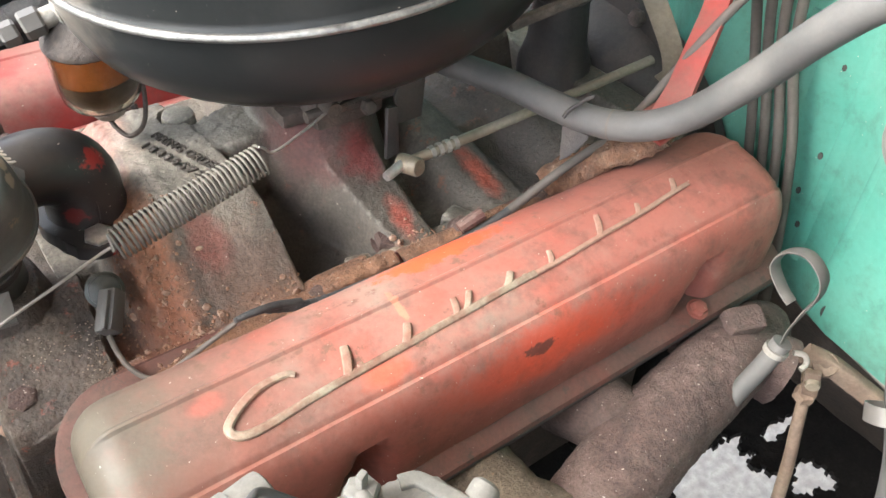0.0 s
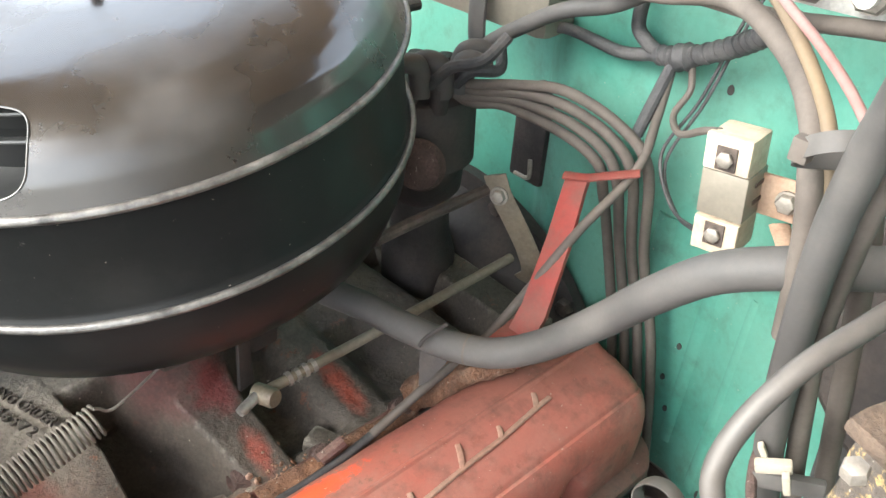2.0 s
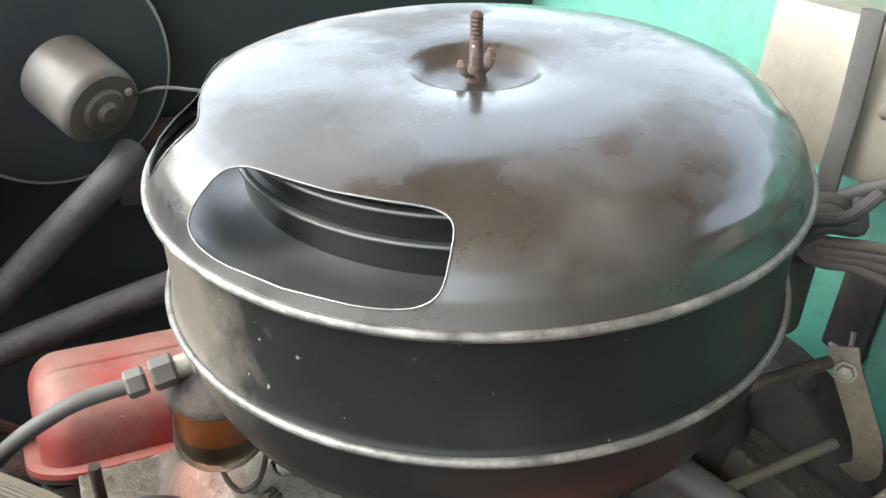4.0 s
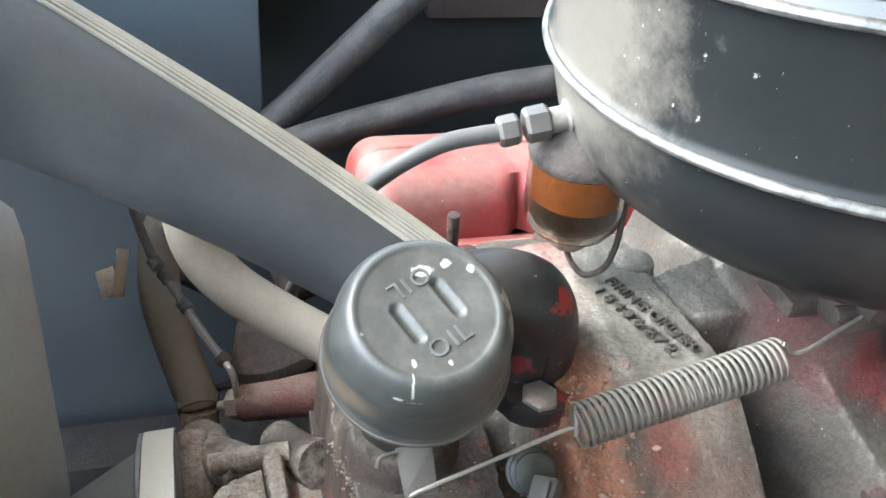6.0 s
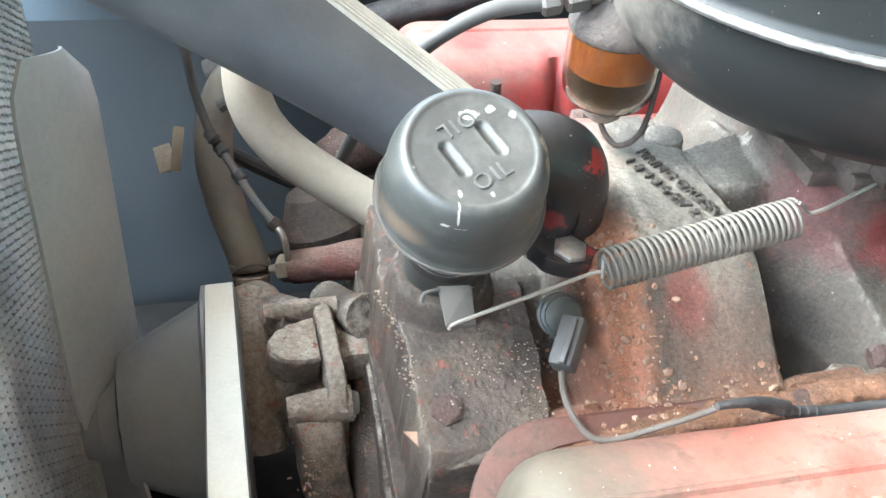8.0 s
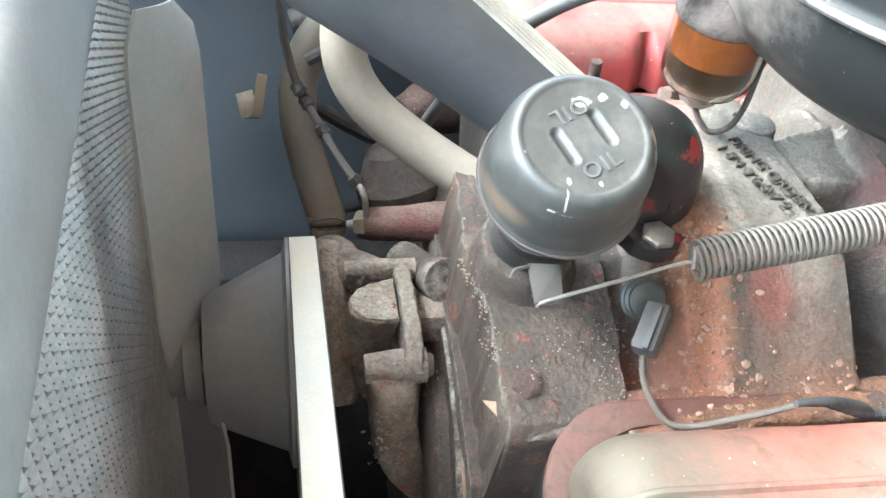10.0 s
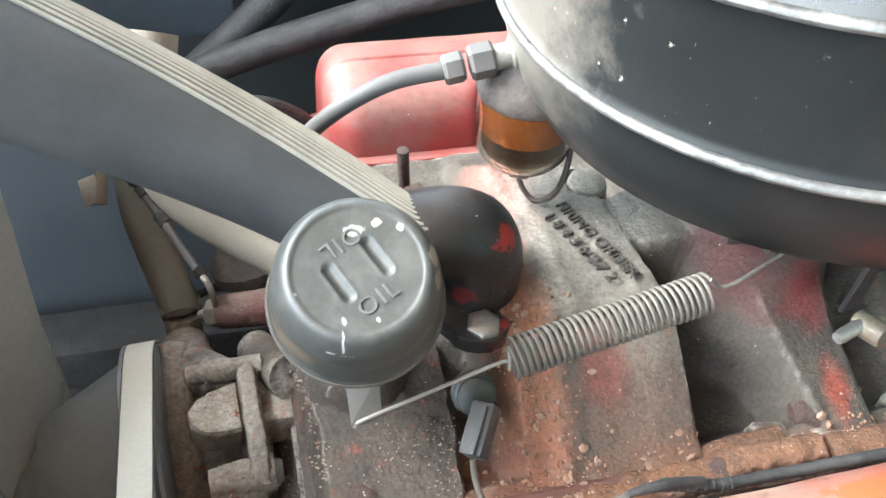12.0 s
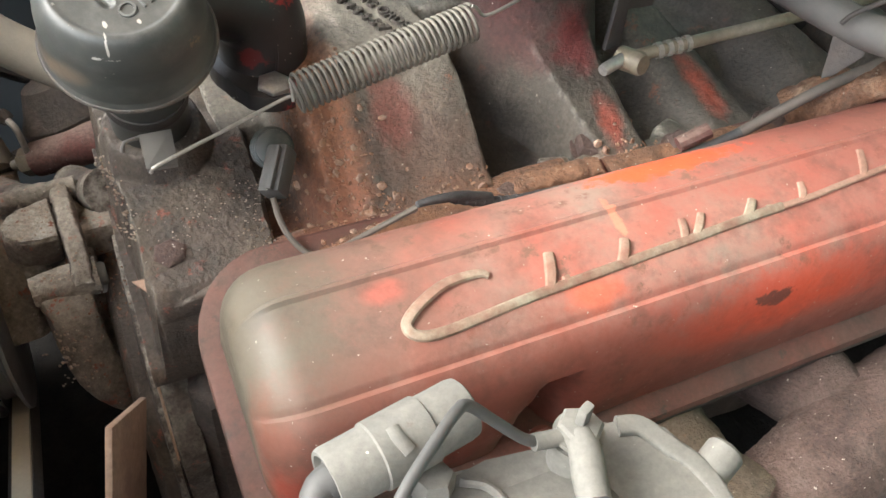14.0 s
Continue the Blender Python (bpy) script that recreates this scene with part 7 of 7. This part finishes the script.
part("down_flange", rbox((0.23, -0.30, 0.80), (0.07, 0.06, 0.05), 0.012, rough_amp=0.0015), RUST, exh)
lk = thing("clutch_linkage", "rusty clutch linkage rods with eye ends and nuts", "linkage", (0.42, -0.31, 0.85))
ARM = surface("brown_rusted_linkage_steel", (0.135, 0.088, 0.060), (0.085, 0.056, 0.040), 40, 0.8, 0, 0.4, 400, (0.19, 0.145, 0.105), 0.42, 30, grime=0.4)
part("lever_rod", bar([(0.415, -0.289, 0.867), (0.425, -0.302, 0.862), (0.437, -0.322, 0.850), (0.448, -0.345, 0.838), (0.47, -0.385, 0.815)], 0.0050, 0.0068, 6, 5), ARM, lk)
part("eye", lathe([(0.003, -0.005), (0.0078, -0.005), (0.0082, 0), (0.0078, 0.005), (0.003, 0.005)], facing((0.422, -0.300, 0.862), (-0.5, -0.3, 0.8)), 22), ARM, lk)
for dx in (-0.0062, 0.0062):
    part("clevis_cheek", rbox((0.4165 + dx * 0.8, -0.298 + dx * 0.6, 0.852), (0.0045, 0.010, 0.026), 0.0015, pose(0, 0, 0, -10, -8, 35)), ARM, lk)
part("clevis_pin", lathe([(0, 0.012), (0.0042, 0.012), (0.0048, 0.010), (0.0048, -0.010), (0.0042, -0.012), (0, -0.012)], facing((0.4165, -0.298, 0.856), (0.8, 0.6, 0.1)), 14), BRASS, lk)
part("nut", bolt_mesh(facing((0.4155, -0.299, 0.833), (-0.2, -0.25, 0.95)), 0.0125, 0.009, 0.0), ARM, lk)
part("push_rod", sweep([(0.4165, -0.298, 0.846), (0.410, -0.306, 0.815), (0.402, -0.316, 0.778), (0.39, -0.33, 0.70)], [0.004, 0.0042, 0.0045, 0.0045], 14, 4), ARM, lk)
part("second_eye", lathe([(0.006, -0.008), (0.016, -0.008), (0.017, 0), (0.016, 0.008), (0.006, 0.008)], facing((0.445, -0.375, 0.815), (-0.6, -0.2, 0.7)), 22), ARM, lk)
for pts, r, lab in (([(0.25, -0.36, 0.70), (0.33, -0.34, 0.71), (0.42, -0.35, 0.70), (0.52, -0.42, 0.70)], 0.02, "dark greasy cross pipe under the linkage"),):
    whole("lower_shaft", sweep(pts, r, 20, 5), DARK, lab, "shaft", group="lower shafts")

# ---- generator in the near foreground ----
gen = thing("generator", "pale grey generator with condenser, terminal post and leads", "generator", (0.06, -0.30, 0.9))
XG = facing((-0.06, -0.300, 0.905), (1, 0.0, 0.0))
part("case", lathe([(0, 0), (0.045, 0), (0.051, 0.006), (0.051, 0.13), (0.0525, 0.132), (0.0525, 0.150), (0.047, 0.165), (0.038, 0.172), (0.015, 0.174), (0, 0.174)], XG, 48), GREY, gen)
GP = [(0.040, -0.262), (0.0595, -0.260), (0.071, -0.2645), (0.0955, -0.265), (0.116, -0.264), (0.122, -0.264), (0.1305, -0.266), (0.132, -0.275), (0.1405, -0.2865), (0.1425, -0.2985), (0.138, -0.32), (0.045, -0.32)]
part("end_frame", prism(GP, -0.03, 0.0, pose(0, 0, 0.950, 0, 0, 0), 0.003, seg=3), GREY, gen)
part("end_rim", bar([(0.119, -0.2675, 0.9505), (0.1265, -0.2705, 0.9505), (0.1315, -0.2805, 0.9500), (0.1365, -0.290, 0.9490), (0.1375, -0.302, 0.9480), (0.134, -0.318, 0.9470)], 0.0038, 0.0022, 6, 4), GREY, gen)
part("seam", sweep([(0.060, -0.266, 0.9515), (0.068, -0.272, 0.9517), (0.071, -0.285, 0.9517), (0.070, -0.30, 0.9515)], 0.0016, 8, 6), GREY, gen)
part("ear_bolt", lathe([(0, 0.006), (0.0055, 0.006), (0.0068, 0.0045), (0.0068, -0.008), (0, -0.008)], facing((0.1465, -0.290, 0.9455), (0.9, 0.35, 0.25)), 22), GREY, gen)
cond = part("condenser", lathe([(0, 0.002), (0.0075, 0.002), (0.0085, 0.0), (0.0098, 0.0), (0.0104, 0.0015), (0.0104, 0.046), (0.0100, 0.0485), (0.0085, 0.0495), (0, 0.0495)], facing((0.0185, -0.2602, 0.970), (0.985, 0.175, 0.0)), 32), GREY, gen, "grey cylindrical condenser")
part("strap", lathe([(0.0104, 0.015), (0.0112, 0.0155), (0.0112, 0.0335), (0.0104, 0.034)], facing((0.0185, -0.2602, 0.970), (0.985, 0.175, 0.0)), 32), GREY, cond)
part("strap_slot", sweep([(0.040, -0.2565, 0.9812), (0.0405, -0.2605, 0.9808), (0.0425, -0.2645, 0.9786)], 0.0022, 10, 5, flat=0.4), GREY, cond)
PM = facing((0.0985, -0.2715, 0.957), (0.06, 0.10, 1))
part("post", lathe([(0, -0.008), (0.0085, -0.008), (0.0085, 0.004), (0, 0.004)], PM, 24), GREY, gen)
part("post_nut", bolt_mesh(PM @ pose(0, 0, 0.006, 0, 0, 12), 0.0135, 0.0060, 0.0085), GREY, gen)
part("post_tip", rbox((0.0994, -0.2702, 0.9725), (0.0050, 0.0034, 0.010), 0.001, pose(0, 0, 0, 0, 0, 25)), GREY, gen)
boot = part("post_boot", sweep([(0.0978, -0.2725, 0.9655), (0.0962, -0.279, 0.9655), (0.0935, -0.286, 0.9645), (0.0915, -0.293, 0.9630)], [0.0050, 0.0054, 0.0056, 0.0052], 20, 5), GREY, gen)
part("boot_wire", sweep([(0.0918, -0.292, 0.9632), (0.0900, -0.298, 0.9625), (0.087, -0.310, 0.962)], 0.0026, 10, 4), LOOM, boot)
part("case_bolt", bolt_mesh(facing((0.0505, -0.266, 0.951), (0.05, 0.12, 1), 10), 0.0125, 0.0095), GREY, gen)
part("lead", sweep([(0.022, -0.292, 0.982), (0.0325, -0.2818, 0.990), (0.0464, -0.2715, 0.992), (0.0560, -0.2645, 0.991), (0.0615, -0.2620, 0.988), (0.0701, -0.2643, 0.978), (0.0797, -0.2682, 0.968), (0.086, -0.2690, 0.9645)], 0.0019, 12, 6), HOSE, gen, "grey cloth-covered lead")
part("lead_end", sweep([(0.083, -0.2690, 0.9652), (0.089, -0.2695, 0.9642), (0.094, -0.2700, 0.9640)], 0.0029, 12, 3), GREY, gen)
part("rear_lead", sweep([(0.0205, -0.2600, 0.970), (0.014, -0.263, 0.969), (0.004, -0.28, 0.962)], [0.006, 0.005, 0.004], 12, 4), HOSE, gen)
part("generator_pulley", lathe([(0, 0), (0.03, 0), (0.039, 0.002), (0.039, 0.004), (0.031, 0.0075), (0.031, 0.0145), (0.039, 0.018), (0.039, 0.020), (0.02, 0.022), (0, 0.022)], XA(-0.094, -0.262, 0.905), 40), CONE, gen)
part("pulley_shaft", sweep([(-0.10, -0.262, 0.905), (-0.055, -0.29, 0.905)], 0.01, 14, 1), STEEL, gen)

# ---- far side: blower, pipes ----
fexh = thing("exhaust_manifold", "dark rusted exhaust manifold on the far side of the engine", "exhaust manifold", (0.2, 0.29, 0.80))
bm = sweep([(-0.02, 0.262, 0.800), (0.02, 0.282, 0.806), (0.10, 0.292, 0.81), (0.25, 0.295, 0.812), (0.44, 0.29, 0.812)], [0.02, 0.027, 0.029, 0.029, 0.026], 28, 8)
roughen(bm, 0.0012, 120)
part("log", bm, RUST, fexh)
for x in (0.06, 0.18, 0.30, 0.42):
    part("port", sweep([(x, 0.285, 0.81), (x, 0.262, 0.822), (x, 0.235, 0.826)], [0.026, 0.022, 0.024], 20, 4), RUST, fexh)
fpump = thing("fuel_pump", "dark greasy mechanical fuel pump low beside the block", "fuel pump", (-0.03, 0.16, 0.80))
part("body", lathe([(0, -0.03), (0.022, -0.03), (0.028, -0.012), (0.036, -0.004), (0.036, 0.004), (0.030, 0.012), (0.022, 0.028), (0.010, 0.032), (0, 0.032)], facing((-0.03, 0.165, 0.815), (-0.3, 0.3, 1)), 36), GREASE, fpump)
part("union", sweep([(-0.028, 0.14, 0.875), (-0.028, 0.148, 0.862), (-0.029, 0.156, 0.848)], 0.0065, 12, 3), GREASE, fpump)
for pts, r in (([(-0.10, 0.20, 0.895), (-0.06, 0.205, 0.915), (-0.015, 0.215, 0.912), (0.02, 0.225, 0.880), (0.03, 0.23, 0.83)], 0.0045), ([(-0.075, 0.15, 0.800), (-0.045, 0.16, 0.802), (-0.025, 0.165, 0.818)], 0.003), ([(-0.12, 0.25, 0.84), (-0.05, 0.24, 0.80), (0.0, 0.23, 0.79)], 0.006)):
    whole("front_lead", sweep(pts, r, 10, 6), LOOM, "black cable looping behind the heater hoses", "cable", group="front cables")

blow = thing("heater_blower", "dark round heater blower housing with a grey motor can", "heater blower", (0.08, 0.42, 1.08))
YB = facing((0.075, 0.47, 1.085), (0.15, -1, 0.05))
part("housing", lathe([(0, 0.055), (0.05, 0.058), (0.085, 0.06), (0.094, 0.055), (0.098, 0.045), (0.098, 0.0), (0, 0.0)], YB, 56), WING, blow)
part("housing_rim", lathe([(0.094 + 0.004 * math.cos(a), 0.050 + 0.004 * math.sin(a)) for a in np.linspace(0, 2 * math.pi, 9)], YB, 56), FAN, blow)
MB = facing((0.088, 0.415, 1.085), (0.42, -0.85, -0.30))
part("motor", lathe([(0, 0.064), (0.006, 0.064), (0.009, 0.060), (0.016, 0.059), (0.018, 0.056), (0.030, 0.056), (0.033, 0.053), (0.034, 0.048), (0.034, 0), (0, 0)], MB, 40), PIPE, blow, "dusty grey motor can")
part("rivet", lathe([(0, 0.004), (0.003, 0.003), (0.004, 0)], MB @ pose(0.02, 0.012, 0.055, 0, 0, 0), 12), FAN, blow)
for a in (70, 160):
    part("screw", bolt_mesh(YB @ pose(0.088 * math.cos(radians(a)), 0.088 * math.sin(radians(a)), 0.056, 0, 0, 0), 0.007, 0.003), STEEL, blow)
whole("heater_pipe", sweep([(-0.11, 0.30, 0.865), (-0.02, 0.30, 0.898), (0.07, 0.302, 0.922), (0.17, 0.305, 0.942), (0.30, 0.31, 0.95)], 0.0125, 20, 5), LOOM, "dark rubber hose along the far wing", "hose", group="far side hoses")
whole("heater_pipe", sweep([(-0.06, 0.335, 0.865), (-0.003, 0.333, 0.917), (0.055, 0.34, 0.97), (0.112, 0.352, 1.018), (0.13, 0.37, 1.03)], 0.0135, 20, 5), LOOM, "dark rubber hose rising to the heater blower", "hose", group="far side hoses")
batt = thing("battery_case", "dark battery case on the far wing, blued by painted haze", "battery", (-0.145, 0.40, 0.90))
part("case", rbox((-0.145, 0.40, 0.985), (0.24, 0.13, 0.18), 0.006), HAZE_NAVY, batt)
part("lid", rbox((-0.145, 0.40, 1.080), (0.244, 0.134, 0.012), 0.004), HAZE_NAVY, batt)
part("terminal_clip", rbox((-0.034, 0.352, 1.092), (0.016, 0.020, 0.012), 0.002, pose(0, 0, 0, 10, 20, 15)), BRIGHT, batt, "pale metal terminal clip")
whole("far_wing_brace", rbox((0.24, 0.455, 0.985), (0.22, 0.02, 0.08), 0.006), MUDDY, "dull red-brown brace on the far inner wing", "brace")
whole("horn_wire", sweep([(0.125, 0.40, 1.06), (0.15, 0.36, 1.085), (0.18, 0.33, 1.09)], 0.0015, 6, 4), LOOM, "thin dark wire from the blower motor", "wire")
fin = thing("small_bracket", "small pale torn bracket beside the fan", "bracket", (-0.14, 0.25, 0.82))
part("tab", rbox((-0.137, 0.25, 0.830), (0.008, 0.002, 0.036), 0.0006, pose(0, 0, 0, -48, 12, 0)), TAN, fin)
part("flag", rbox((-0.147, 0.25, 0.822), (0.014, 0.0015, 0.022), 0.0006, pose(0, 0, 0, -55, -20, 0)), STEEL, fin)

# black sheets added for the shade under the engine, open over the gravel
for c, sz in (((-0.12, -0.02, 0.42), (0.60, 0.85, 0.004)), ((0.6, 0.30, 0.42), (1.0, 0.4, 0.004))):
    whole("under_shade_sheet", rbox(c, sz, 0), UNDERSHADE, "black sheet added for the shade under the engine", "splash shield", group="splash shields")
for c, sz, m in (((0.40, -0.335, 0.56), (0.34, 0.04, 0.07), pose(0, 0, 0, 0, 6, -12)),):
    whole("cross_member", rbox(c, sz, 0.008, m), UNDERSHADE, "added black cross member filling the dark under the linkage", "cross member", group="cross members")
# sheet standing in for shade: gravel shows bright through its ragged holes
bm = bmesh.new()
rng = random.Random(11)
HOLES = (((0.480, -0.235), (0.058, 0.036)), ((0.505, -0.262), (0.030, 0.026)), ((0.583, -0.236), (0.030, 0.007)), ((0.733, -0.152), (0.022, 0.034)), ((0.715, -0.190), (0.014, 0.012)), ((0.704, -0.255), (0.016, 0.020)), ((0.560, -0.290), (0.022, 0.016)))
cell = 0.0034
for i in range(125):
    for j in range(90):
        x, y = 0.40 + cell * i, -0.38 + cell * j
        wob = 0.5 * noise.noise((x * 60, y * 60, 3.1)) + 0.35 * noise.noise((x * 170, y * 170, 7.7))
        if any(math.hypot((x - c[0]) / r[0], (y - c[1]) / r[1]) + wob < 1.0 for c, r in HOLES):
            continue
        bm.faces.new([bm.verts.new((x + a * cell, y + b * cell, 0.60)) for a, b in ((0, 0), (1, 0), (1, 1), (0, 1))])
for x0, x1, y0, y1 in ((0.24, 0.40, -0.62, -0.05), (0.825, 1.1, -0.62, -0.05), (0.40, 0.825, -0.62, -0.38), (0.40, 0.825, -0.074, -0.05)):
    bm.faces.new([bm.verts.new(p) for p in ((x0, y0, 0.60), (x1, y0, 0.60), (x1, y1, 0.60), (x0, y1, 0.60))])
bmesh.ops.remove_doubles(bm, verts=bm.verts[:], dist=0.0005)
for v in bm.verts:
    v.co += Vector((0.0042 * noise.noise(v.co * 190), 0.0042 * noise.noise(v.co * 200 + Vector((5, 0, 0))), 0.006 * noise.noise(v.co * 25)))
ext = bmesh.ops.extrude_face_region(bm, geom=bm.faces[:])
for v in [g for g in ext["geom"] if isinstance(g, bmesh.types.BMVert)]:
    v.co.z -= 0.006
whole("under_shade_sheet", bm, UNDERSHADE, "black sheet added for the shade below, with ragged holes over gravel", "splash shield", group="splash shields")

# unseen roof and walls, added to block skylight and tint the reflections
wall_strip("wall_added_side", [(-1.2, 3.4), (3.6, 3.4)], 0.0, 1.5, (0, 0.08), SCREEN_TAN, "unseen tan wall added beyond the truck for reflections in the lid", "shed wall", 1)
wall_strip("wall_added_back", [(3.6, -2.4), (3.6, 3.4)], 0.0, 1.65, (0.08, 0), SCREEN_TAN, "unseen tan wall added behind the truck for warm reflections", "shed wall", 1)
wall_strip("wall_added_near", [(-0.5, -1.5), (3.6, -1.5)], 0.0, 2.61, (0, -0.08), SCREEN_DARK, "unseen dark wall added to hold back light from the near side", "shed wall", 1)
whole("light_block_ceiling", rbox((0.42, -0.15, 2.64), (2.76, 3.4, 0.06), 0), SCREEN_TAN, "unseen tan roof added to block the sky over the truck", "roof", "structure")
